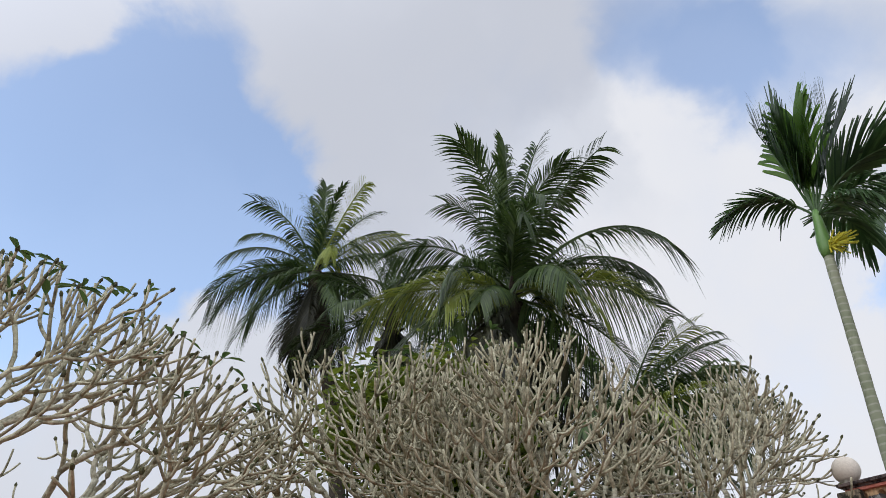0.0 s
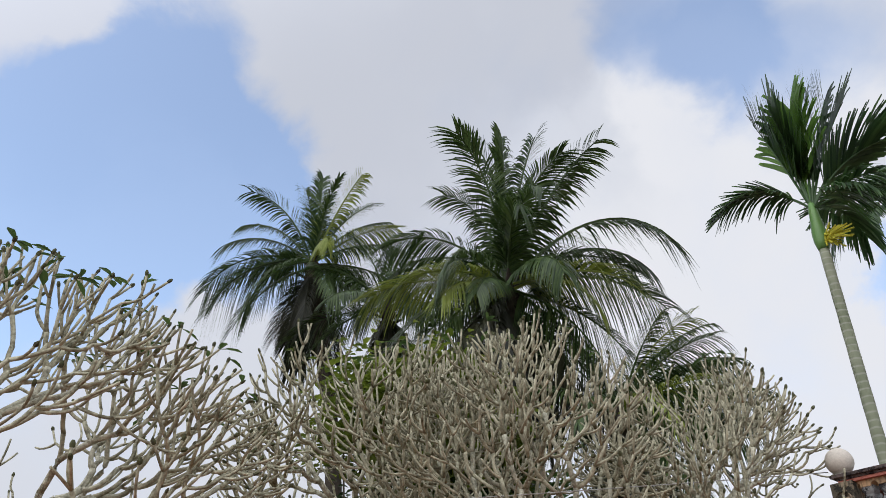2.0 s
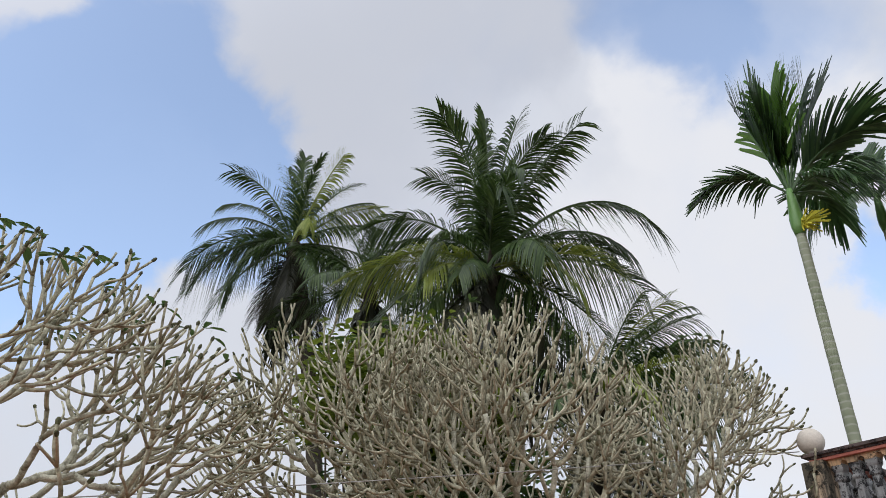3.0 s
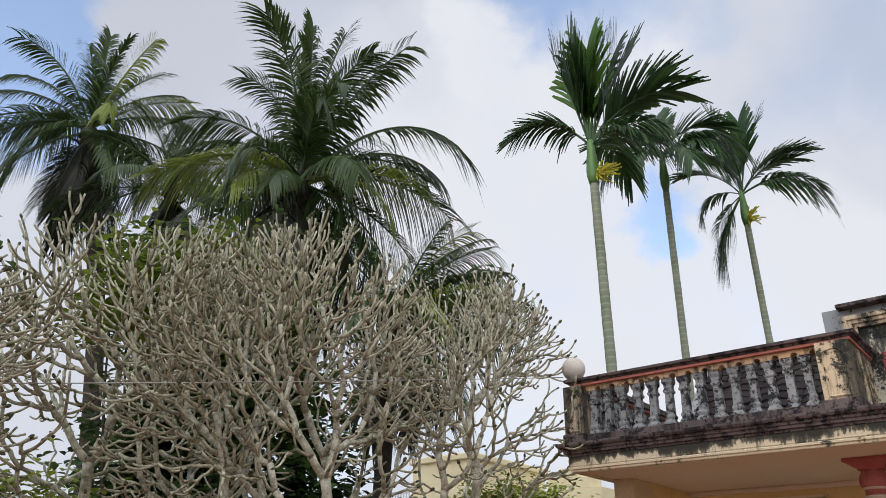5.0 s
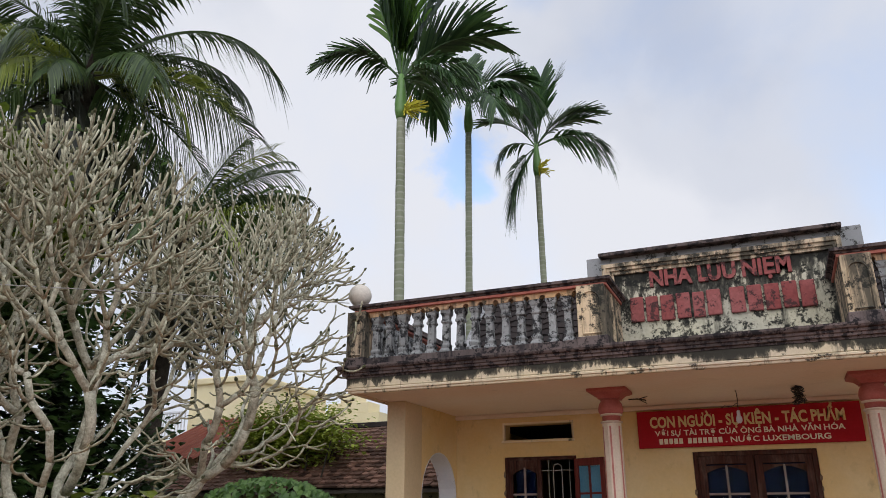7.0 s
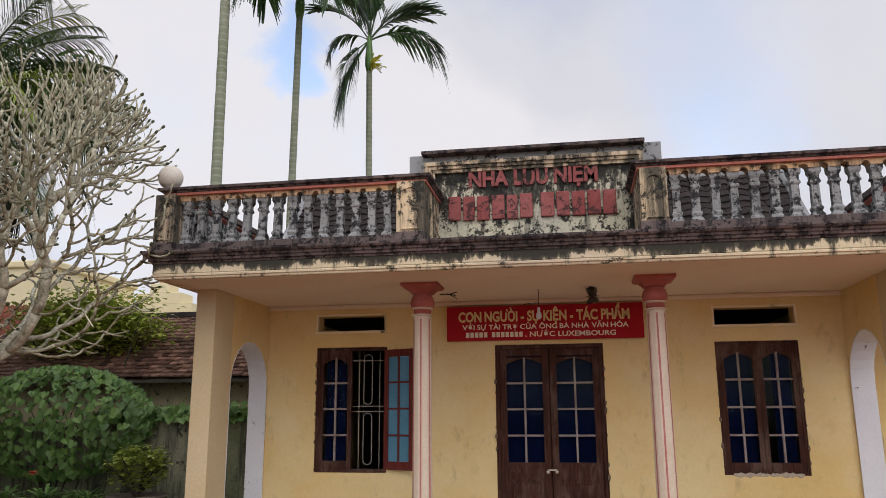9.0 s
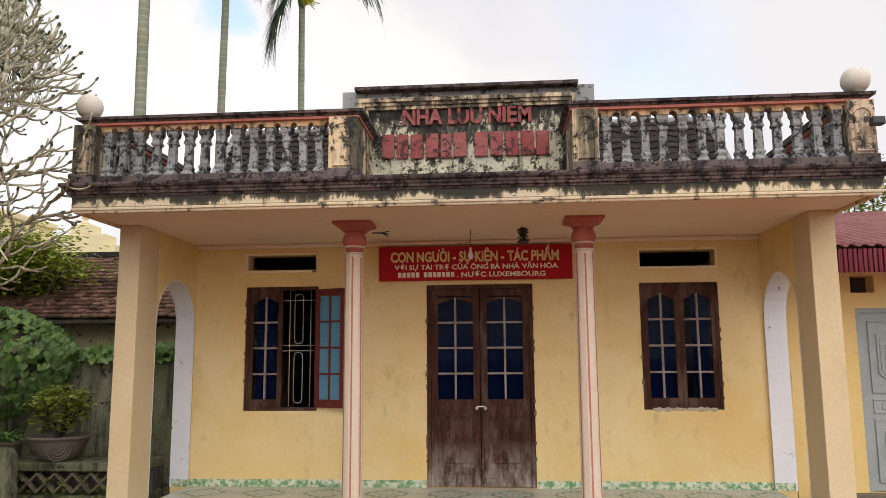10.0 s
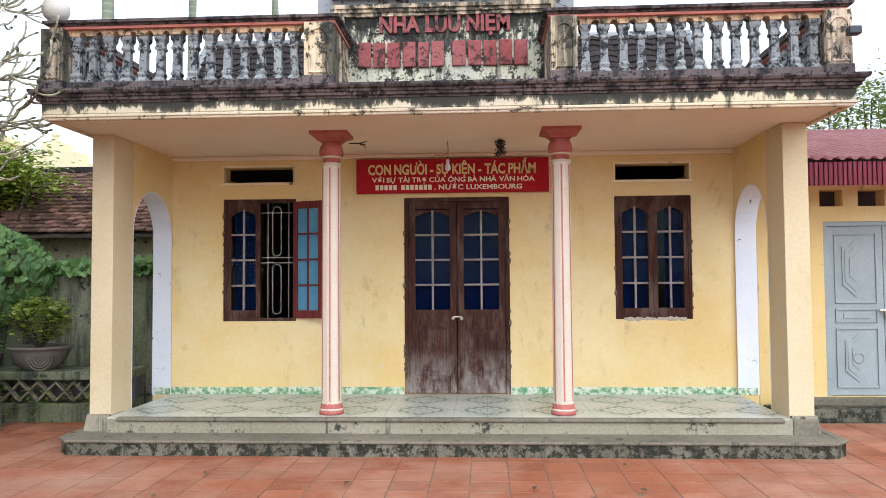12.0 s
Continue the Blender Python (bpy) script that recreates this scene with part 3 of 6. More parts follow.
def side_wall(x0, x1, name):
    """Side wall of the porch with an arched opening, and on behind along the room."""
    bm = bmesh.new()
    y0, y1, a0, a1, zs = 7.88, 13.7, 8.30, 9.275, 2.06
    r = (a1 - a0) / 2
    out = [(a0, zs)]
    out += [(a0 + r - r * math.cos(math.pi * i / 14), zs + r * math.sin(math.pi * i / 14)) for i in range(1, 14)]
    out += [(a1, zs), (a1, FLOOR - 0.12), (y1, FLOOR - 0.12), (y1, SOFFIT), (a0, SOFFIT)]
    slab_shape(bm, out, x1 - x0, lambda u, v, w: (x0 + w, u, v))
    w = hpart(name, bm, "yellow", "yellow side wall pierced by a round arch")
    hpart("corner_pillar", boxed(x0 - 0.002, x1 + 0.002, y0, a0 - 0.001, FLOOR - 0.12, SOFFIT - 0.013, bevel=0.006), "pillar", "pale cream corner pillar")
    # white lining of the arch
    bm = bmesh.new()
    t = 0.012
    for rr, rev in ((r, False),):
        o = [(a0, FLOOR), (a0, zs)] + [(a0 + r - r * math.cos(math.pi * i / 14), zs + r * math.sin(math.pi * i / 14)) for i in range(1, 14)] + [(a1, zs), (a1, FLOOR)]
        q = r - t
        o2 = [(a1 - t, FLOOR), (a1 - t, zs)] + [(a0 + r + q * math.cos(math.pi * i / 14), zs + q * math.sin(math.pi * i / 14)) for i in range(1, 14)] + [(a0 + t, zs), (a0 + t, FLOOR)]
        slab_shape(bm, o + o2, x1 - x0 + 0.006, lambda u, v, ww: (x0 - 0.003 + ww, u, v))
    hpart("arch_lining", bm, "white", "whitewashed arch reveal")


side_wall(XL, XLI, "side_wall")
side_wall(XRI, XR, "side_wall")
# little plinth bulge at the foot of the corner pillars
for xa, xb in ((XL - 0.04, XLI + 0.03), (XRI - 0.03, XR + 0.04)):
    bm = bmesh.new()
    slab_shape(bm, [(xa, 0.13), (xb, 0.13), (xb - 0.03, FLOOR + 0.02), (xa + 0.035, FLOOR + 0.02)], 0.3, lambda u, v, w: (u, 7.84 + w, v))
    hpart("pillar_foot", bm, "riser", "flared stained foot")

# roof slab, soffit, cornice
EX0, EX1, EY = -3.555, 3.40, 7.12
hpart("roof_slab", boxed(EX0 + 0.02, EX1 - 0.02, EY + 0.02, 13.75, SOFFIT + 0.004, 3.22), "grey_plaster", "grey plastered flat roof slab")
hpart("porch_soffit", boxed(EX0 + 0.012, EX1 - 0.012, EY + 0.012, WALL - 0.002, SOFFIT - 0.012, SOFFIT + 0.003), "soffit", "pale cream porch ceiling")
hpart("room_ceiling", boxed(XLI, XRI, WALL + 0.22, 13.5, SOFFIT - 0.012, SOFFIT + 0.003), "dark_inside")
EDGE = [(EX1, 13.75), (EX1, EY), (EX0, EY), (EX0, 13.75)]
EDGE = EDGE[::-1]
# walking from back left to front left to front right: outward lies to the right of the way
hpart("fascia", sweep(bmesh.new(), [(-0.05, 3.034), (0.004, 3.034), (0.012, 3.040), (0.012, 3.125), (-0.05, 3.125)], EDGE), "fascia", "cream fascia with black mould creeping down")
hpart("fascia_lip", sweep(bmesh.new(), [(-0.05, 2.985), (-0.006, 2.985), (0.0, 2.992), (0.0, 3.006), (0.016, 3.010), (0.018, 3.026), (0.008, 3.033), (-0.05, 3.033)], EDGE), "lip", "moulded cream drip edge")
hpart("cornice", sweep(bmesh.new(), [(-0.05, 3.127), (0.02, 3.127), (0.022, 3.145), (0.045, 3.15), (0.048, 3.172), (0.062, 3.178), (0.066, 3.198), (0.088, 3.206), (0.10, 3.225), (0.10, 3.243), (-0.05, 3.246)], EDGE), "mould", "stepped cornice moulding black with mould")
hpart("wall_moulding", boxed(XLI, XRI, WALL - 0.05, WALL - 0.001, SOFFIT - 0.062, SOFFIT - 0.013, bevel=0.012), "soffit")

# steps and porch floor
bm = bmesh.new()
slab_shape(bm, [(-3.50, 7.455), (3.33, 7.455), (3.47, 7.60), (3.47, 9.2), (-3.63, 9.2), (-3.63, 7.60)], 0.115, lambda u, v, w: (u, v, w - 0.01))
step_low = part("porch_step", bm, "step_dark")
tagged(step_low, "worn grey concrete lower porch step with dark stains", "step", kind="structure")
nose = part("nosing", sweep(bmesh.new(), [(-0.06, 0.104), (0.012, 0.104), (0.02, 0.112), (0.02, 0.124), (0.008, 0.132), (-0.06, 0.132)],
                            [(-3.63, 9.2), (-3.63, 7.60), (-3.50, 7.455), (3.33, 7.455), (3.47, 7.60), (3.47, 9.2)]), "concrete", step_low)
tread = bmesh.new()
slab_shape(tread, [(-3.45, 7.51), (3.29, 7.51), (3.415, 7.63), (3.415, 9.19), (-3.575, 9.19), (-3.575, 7.63)], 0.022, lambda u, v, w: (u, v, w + 0.106))
part("tread", tread, "concrete", step_low)
floor = part("porch_floor", boxed(-3.298, 3.098, 7.80, WALL - 0.001, 0.12, FLOOR - 0.012), "riser")
tagged(floor, "raised porch floor of patterned ceramic tiles on a stained concrete riser", "floor", kind="structure")
part("edge", sweep(bmesh.new(), [(-0.05, FLOOR - 0.035), (0.012, FLOOR - 0.035), (0.022, FLOOR - 0.024), (0.022, FLOOR - 0.006), (0.008, FLOOR + 0.002), (-0.05, FLOOR + 0.002)],
                   [(-3.2, 7.8), (3.02, 7.8)]), "concrete", floor)
part("riser_end", boxed(3.10, 3.33, 7.79, 8.2, 0.12, FLOOR - 0.004, bevel=0.01), "concrete", floor)


def thin_tile(w, d, h):
    return boxed(-w / 2, w / 2, -d / 2, d / 2, 0, h, bevel=0.0)


# ---- porch columns ----
def porch_column():
    c = thing("porch_column", "slim cream porch column with red stripes and a red capital", "column", "porch columns")
    bm = bmesh.new()
    lathe(bm, [(0.118, FLOOR + 0.003), (0.118, FLOOR + 0.035), (0.108, FLOOR + 0.04), (0.112, FLOOR + 0.06), (0.104, FLOOR + 0.072), (0.104, FLOOR + 0.095), (0.092, FLOOR + 0.11)], 24)
    part("base", bm, "capital", c, "ringed dusty red base", True)
    bm = bmesh.new()
    lathe(bm, [(0.112, FLOOR + 0.041), (0.1155, FLOOR + 0.048), (0.1155, FLOOR + 0.054), (0.112, FLOOR + 0.059)], 24)
    part("base_ring", bm, "shaft", c)
    bm = bmesh.new()
    lathe(bm, [(0.098, FLOOR + 0.10), (0.093, 1.6), (0.089, 2.71)], 12, turn=math.pi / 12)
    part("shaft", bm, "shaft", c)
    for k in range(6):
        ang = math.pi / 3 * k - math.pi / 2
        r0, r1 = 0.098 * math.cos(math.pi / 12), 0.089 * math.cos(math.pi / 12)
        bm = bmesh.new()
        h = (2.66 - FLOOR - 0.14)
        vs = []
        for w, zz, r in ((-0.008, FLOOR + 0.13, r0), (0.008, FLOOR + 0.13, r0), (0.008, 2.66, r1), (-0.008, 2.66, r1)):
            for o in (0.003, -0.004):
                vs.append(bm.verts.new((math.cos(ang) * (r + o) - math.sin(ang) * w, math.sin(ang) * (r + o) + math.cos(ang) * w, zz)))
        f = [vs[0], vs[2], vs[4], vs[6]]
        g = [vs[1], vs[3], vs[5], vs[7]]
        bm.faces.new(f)
        bm.faces.new(g[::-1])
        for i in range(4):
            bm.faces.new((f[i], g[i], g[(i + 1) % 4], f[(i + 1) % 4]))
        part("stripe", bm, "stripe", c)
    bm = bmesh.new()
    lathe(bm, [(0.086, 2.70), (0.086, 2.766), (0.100, 2.774), (0.116, 2.795), (0.120, 2.825), (0.108, 2.872), (0.086, 2.905), (0.082, 2.935)], 20)
    part("capital", bm, "capital", c, "bulging dusty red capital", True)
    bm = bmesh.new()
    slab_shape(bm, [(-0.10, -0.10), (0.10, -0.10), (0.10, 0.10), (-0.10, 0.10)], 0.03, lambda u, v, w: (u, v, 2.915 + w))
    rings = [(0.10, 2.925), (0.13, 2.955), (0.175, 2.972), (0.185, 2.98), (0.185, 3.006)]
    lathe(bm, [(r * 1.4142, z) for r, z in rings], 4, turn=math.pi / 4)
    for z in (2.700, 2.768):
        rim = bmesh.new()
        lathe(rim, [(0.088, z - 0.012), (0.103, z - 0.007), (0.107, z), (0.101, z + 0.007), (0.086, z + 0.010)], 20)
        part("collar", rim, "shaft", c, "cream ring", True)
    part("abacus", bm, "capital", c, "flared square red abacus")
    return c


col = porch_column()
col.location = (-1.182, 8.04, 0)
copy_thing(col, pose(1.055, 8.04, 0))

# ---- balustrade on the porch roof ----
BAL_Z0, BAL_Z1, RAIL_Y = 3.325, 3.752, 7.20


def baluster_mesh():
    bm = bmesh.new()
    prof = [(0.053, 0.0), (0.053, 0.022), (0.047, 0.032), (0.036, 0.050), (0.045, 0.074), (0.043, 0.086), (0.034, 0.098), (0.031, 0.285), (0.043, 0.298), (0.044, 0.310), (0.035, 0.330), (0.036, 0.362), (0.045, 0.376), (0.049, 0.388), (0.050, 0.43)]
    lathe(bm, [(r * 1.41, z) for r, z in prof], 4, turn=math.pi / 4)
    for sy in (-1, 1):
        box(bm, -0.019, 0.019, min(sy * 0.030, sy * 0.037), max(sy * 0.030, sy * 0.037), 0.112, 0.272, bevel=0.003)
        bmesh.ops.create_uvsphere(bm, u_segments=8, v_segments=5, radius=0.014, matrix=Matrix.Translation((0, sy * 0.037, 0.205)) @ Matrix.Scale(0.7, 4, (0, 1, 0)))
    return link_mesh("baluster", bm, "baluster")


BAL = baluster_mesh()


def pier(parent, x0, x1, y0=7.10, y1=7.32):
    p = part("pier", boxed(x0, x1, y0, y1, 3.247, 3.802, bevel=0.006), "pier", parent, "stained cream pier with a round-topped panel")
    w, cx = (x1 - x0) * 0.28, (x0 + x1) / 2
    bm = bmesh.new()

    def ring(k, y):
        return [bm.verts.new((cx + u * k, y, v)) for u, v in [(-w, 3.37 - (k - 1) * 0.1), (w, 3.37 - (k - 1) * 0.1), (w, 3.66)] + [(w * math.cos(math.pi * i / 8), 3.66 + w * k * math.sin(math.pi * i / 8)) for i in range(1, 8)] + [(-w, 3.66)]]
    a_, b_, c_ = ring(1.25, y0 - 0.001), ring(1.12, y0 - 0.014), ring(1.0, y0 - 0.001)
    for p0, p1 in ((a_, b_), (b_, c_)):
        for i in range(len(p0)):
            bm.faces.new((p0[i], p0[(i + 1) % len(p0)], p1[(i + 1) % len(p0)], p1[i]))
    part("panel_moulding", bm, "pier", p)
    part("foot_moulding", boxed(x0 - 0.012, x1 + 0.012, y0 - 0.014, y1, 3.247, 3.335, bevel=0.01), "mould", p)
    return p


def balustrade(name_label, xa, xb, first, last, count, inner_left):
    b = thing("balustrade", name_label, "balustrade", "porch roof balustrades")
    part("plinth", boxed(xa, xb, 7.13, 7.31, 3.247, BAL_Z0, bevel=0.008), "mould", b, "black mouldy plinth")
    step = (last - first) / (count - 1)
    xs = [first + step * i for i in range(count)]
    for x in xs:
        o = part("baluster", BAL, None, b)
        o.location = (x, 7.22, BAL_Z0 - 0.004)
        o.rotation_euler = (random.uniform(-0.015, 0.015), random.uniform(-0.02, 0.02), random.uniform(-0.05, 0.05))
    # scalloped band under the rail
    bm = bmesh.new()
    out = [(xa, 3.80), (xa, 3.742)]
    edges = [first - step / 2] + [x + step / 2 for x in xs]
    edges = [max(xa, min(xb, e_)) for e_ in edges]
    for x in [first - step] + xs:
        l, r = max(xa, x + 0.045), min(xb, x + step - 0.045)
        if r - l < 0.02:
            continue
        for i in range(7):
            ang = math.pi * i / 6
            out.append((l + (r - l) * (1 - math.cos(ang)) / 2, 3.742 + 0.035 * math.sin(ang)))
    out += [(xb, 3.742), (xb, 3.80)]
    slab_shape(bm, out, 0.12, lambda u, v, w: (u, 7.16 + w, v))
    part("scalloped_band", bm, "rail", b, "cream band cut in small arches")
    # rail with a red line, returning along the side and towards the name panel
    path = [(EX0 + 0.06, 9.25), (EX0 + 0.06, 7.14), (-0.985, 7.14), (-0.985, 7.88)] if inner_left else [(0.895, 7.88), (0.895, 7.14), (EX1 - 0.06, 7.14), (EX1 - 0.06, 9.25)]
    part("red_band", sweep(bmesh.new(), [(-0.12, 3.795), (0.018, 3.795), (0.02, 3.818), (-0.12, 3.818)], path), "redline", b, "red painted band")
    part("rail", sweep(bmesh.new(), [(-0.16, 3.819), (0.03, 3.819), (0.034, 3.832), (0.062, 3.838), (0.066, 3.862), (0.05, 3.868), (-0.16, 3.874)], path), "mould", b, "mouldy stepped handrail")
    # balusters along the side
    sx = EX0 + 0.14 if inner_left else EX1 - 0.14
    part("side_plinth", boxed(sx - 0.08, sx + 0.08, 7.32, 9.25, 3.247, BAL_Z0, bevel=0.008), "mould", b)
    for i in range(11):
        o = part("baluster", BAL, None, b)
        o.location = (sx, 7.46 + 0.165 * i, BAL_Z0 - 0.004)
        o.rotation_euler = (0, 0, math.pi / 2)
    return b


bl = balustrade("mould-stained plaster balustrade on the porch roof, with a return", -3.38, -1.23, -3.308, -1.336, 14, True)
pier(bl, -3.585, -3.38)
pier(bl, -1.235, -0.982, 7.10, 7.88)
br = balustrade("mould-stained plaster balustrade with whiter balusters beside the name panel", 1.117, 3.177, 1.198, 3.111, 13, False)
pier(br, 0.893, 1.117, 7.10, 7.88)
pier(br, 3.177, 3.391)
for x in (-3.505, 3.30):
    bm = bmesh.new()
    lathe(bm, [(0.05, 3.866), (0.05, 3.9)] + [(0.118 * math.sin(math.pi * i / 14), 4.0 - 0.118 * math.cos(math.pi * i / 14)) for i in range(3, 14)] + [(0.008, 4.118)], 24, centre=(x, 7.2))
    g = part("finial_ball", bm, "ball", None, smooth=True)
    tagged(g, "grey plaster ball standing on the end pier", "finial", "balustrade finials")

# ---- name panel ----
sign = thing("name_panel", "raised plaster name panel blackened by mould, with red letters", "sign")
PY = 7.90
part("slab", boxed(-1.29, 1.19, PY + 0.002, PY + 0.2, 3.247, 4.315, bevel=0.006), "grey_plaster", sign)
part("field", boxed(-1.06, 0.94, PY - 0.02, PY + 0.001, 3.25, 4.13), "panel", sign, "field black with mould over flaking cream paint")
framing = sweep(bmesh.new(), [(0.0, PY - 0.055), (0.028, PY - 0.055), (0.034, PY - 0.075), (0.062, PY - 0.075), (0.068, PY - 0.095), (0.105, PY - 0.095), (0.11, PY + 0.0), (0.0, PY + 0.0)],
                [(0.90, 3.3), (0.90, 4.10), (-1.02, 4.10), (-1.02, 3.3)])
for v in framing.verts:          # swept in plan with the depth as height: stand it upright
    v.co = (v.co.x, v.co.z, v.co.y)
part("moulded_border", framing, "pier", sign, "stepped plaster border")
part("coping", boxed(-1.15, 1.03, PY - 0.11, PY + 0.21, 4.288, 4.326, bevel=0.008), "mould", sign)
text_line(sign, "NHÀ LƯU NIỆM", 1.257, 0.162, 0.03, "letter", 0.04, lambda dx: pose(-0.68 + dx, PY - 0.018, 3.945), "faded red raised letters")
# the second line stands as plain bars, one for each letter
x = -0.885
for word in ((0.125, 0.115, 0.125, 0.125, 0.105, 0.125), (0.13, 0.125, 0.125, 0.125, 0.125)):
    for w in word:
        lean = random.uniform(-0.008, 0.008)
        bm = boxed(x, x + w, PY - 0.052, PY - 0.019, 3.60 + lean, 3.845 + lean, bevel=0.01)
        part("letter_bar", bm, "letter", sign, "plain red raised bar")
        x += w + 0.022
    x += 0.055

# ---- banner over the door ----
ban = thing("banner", "dark red sign board with yellow lettering over the door", "sign", at=(0, WALL, 2.55))
B = lambda dx, dz: pose(dx, -0.078, dz)
part("board", boxed(-1.135, 1.047, -0.075, -0.03, 0.0, 0.388, bevel=0.004), "banner", ban)
part("mount", boxed(-1.0, 0.95, -0.03, -0.002, 0.1, 0.3), "black", ban)
text_line(ban, "CON NGƯỜI - SỰ KIỆN - TÁC PHẨM", 1.90, 0.115, 0.006, "banner_text", 0.035, lambda dx: B(-1.0 + dx, 0.212), "yellow lettering")
text_line(ban, "VỚI SỰ TÀI TRỢ CỦA ÔNG BÀ NHÀ VĂN HÓA", 1.84, 0.056, 0.005, "white_text", 0.02, lambda dx: B(-0.955 + dx, 0.122))
text_line(ban, ". NƯỚC LUXEMBOURG", 0.99, 0.056, 0.005, "white_text", 0.02, lambda dx: B(-0.245 + dx, 0.035))
x = -0.915
for word in (5, 7):
    for i in range(word):
        part("letter_bar", boxed(x, x + 0.038, -0.083, -0.0755, 0.035, 0.091), "white_text", ban)
        x += 0.051
    x += 0.04

# ---- door and windows ----
def lattice_leaf(parent, name, w, z0, z1, cols, rows, zpanes, mat, glass_mat="glass", arched=False, panel_z=None):
    """A glazed leaf in its own metres: hinge at x = 0, width w, front face at y = 0."""
    st = 0.075 if w > 0.5 else 0.05          # stile width
    leaf = part(name, boxed(0, st, 0, 0.045, z0, z1, bevel=0.004), mat, parent)
    part("stile", boxed(w - st, w, 0, 0.045, z0, z1, bevel=0.004), mat, leaf)
    part("rail", boxed(st, w - st, 0.002, 0.043, z1 - 0.08, z1, bevel=0.003), mat, leaf)
    part("rail", boxed(st, w - st, 0.002, 0.043, z0, z0 + 0.09, bevel=0.003), mat, leaf)
    pz0, pz1 = zpanes
    if panel_z:
        part("rail", boxed(st, w - st, 0.002, 0.043, z0 + 0.091, panel_z[0], bevel=0.003), mat, leaf)
        part("rail", boxed(st, w - st, 0.002, 0.043, panel_z[1], pz0, bevel=0.003), mat, leaf)
        part("panel", boxed(st, w - st, 0.014, 0.032, panel_z[0], panel_z[1]), mat, leaf)
        part("raised_panel", boxed(0.12, w - 0.12, 0.002, 0.02, panel_z[0] + 0.05, panel_z[1] - 0.04, bevel=0.012), mat, leaf)
    pw, ph = (w - 2 * st) / cols, (pz1 - pz0) / rows
    for c in range(cols):
        for r in range(rows):
            g = part("pane", boxed(st + pw * c + 0.004, st + pw * (c + 1) - 0.004, 0.02, 0.024, pz0 + ph * r + 0.004, pz0 + ph * (r + 1) - 0.004), glass_mat, leaf)
            g.visible_shadow = glass_mat != "glass"
    for c in range(1, cols):
        part("glazing_bar", boxed(st + pw * c - 0.011, st + pw * c + 0.011, 0.004, 0.04, pz0, pz1, bevel=0.003), "bar" if mat == "wood" else mat, leaf)
    for r in range(1, rows):
        part("glazing_bar", boxed(st, w - st, 0.006, 0.038, pz0 + ph * r - 0.011, pz0 + ph * r + 0.011, bevel=0.003), "bar" if mat == "wood" else mat, leaf)
    if arched:
        bm = bmesh.new()
        out = [(st, pz1), (st, pz1 - 0.075)] + [(st + (w - 2 * st) * i / 10, pz1 - 0.075 + 0.06 * math.sin(math.pi * i / 10)) for i in range(1, 10)] + [(w - st, pz1 - 0.075), (w - st, pz1)]
        slab_shape(bm, out, 0.03, lambda u, v, ww: (u, 0.006 + ww, v))
        part("arched_rail", bm, mat, leaf)
    return leaf


M["bar"] = plain("worn_glazing_bar", (0.36, 0.31, 0.28), (0.17, 0.12, 0.10), 9, 0.7, bump=0.3)


def frame_bm(x0, x1, z0, z1, y0, y1, t, sill=True):
    bm = bmesh.new()
    box(bm, x0, x0 + t, y0, y1, z0, z1, bevel=0.004)
    box(bm, x1 - t, x1, y0, y1, z0, z1, bevel=0.004)
    box(bm, x0 + t, x1 - t, y0, y1, z1 - t, z1, bevel=0.004)
    if sill:
        box(bm, x0 + t, x1 - t, y0, y1, z0, z0 + t, bevel=0.004)
    return bm


door = thing("door_1", "closed double door of weathered brown wood with glazed upper halves", "door", kind="structure")
part("door_frame", frame_bm(DOOR[0] + 0.002, DOOR[1] - 0.002, FLOOR, DOOR[3] - 0.002, WALL + 0.015, WALL + 0.11, 0.045, False), "wood", door)
for s in (-1, 1):
    lf = lattice_leaf(door, "leaf", 0.548, 0.0, 2.18, 2, 4, (0.945, 2.085), "wood", arched=True, panel_z=(0.20, 0.76))
    lf.matrix_world = pose(-0.552, WALL + 0.03, FLOOR + 0.006) if s < 0 else pose(0.004, WALL + 0.034, FLOOR + 0.006)
    part("curtain", boxed(0.07, 0.48, 0.10, 0.105, 0.9, 2.12), "curtain", lf, "dark blue curtain")
bm = bmesh.new()
lathe(bm, [(0.012, 0), (0.016, 0.004), (0.016, 0.012), (0.008, 0.02), (0.008, 0.035), (0.02, 0.045), (0.022, 0.06), (0.012, 0.072)], 12)
for vx in (-0.045, 0.05):
    k = part("door_knob", bm.copy(), "brass", door, "worn metal knob", True, m=pose(vx, WALL + 0.03, 1.125, 90))
bm.free()
part("latch", boxed(-0.05, 0.05, WALL + 0.012, WALL + 0.028, 1.135, 1.15, bevel=0.003), "brass", door)


def window_frame(name, label, hole):
    w = thing(name, label, "window", kind="structure")
    part("window_frame", frame_bm(hole[0] + 0.002, hole[1] - 0.002, hole[2] + 0.002, hole[3] - 0.002, WALL + 0.01, WALL + 0.1, 0.035), "wood", w)
    return w


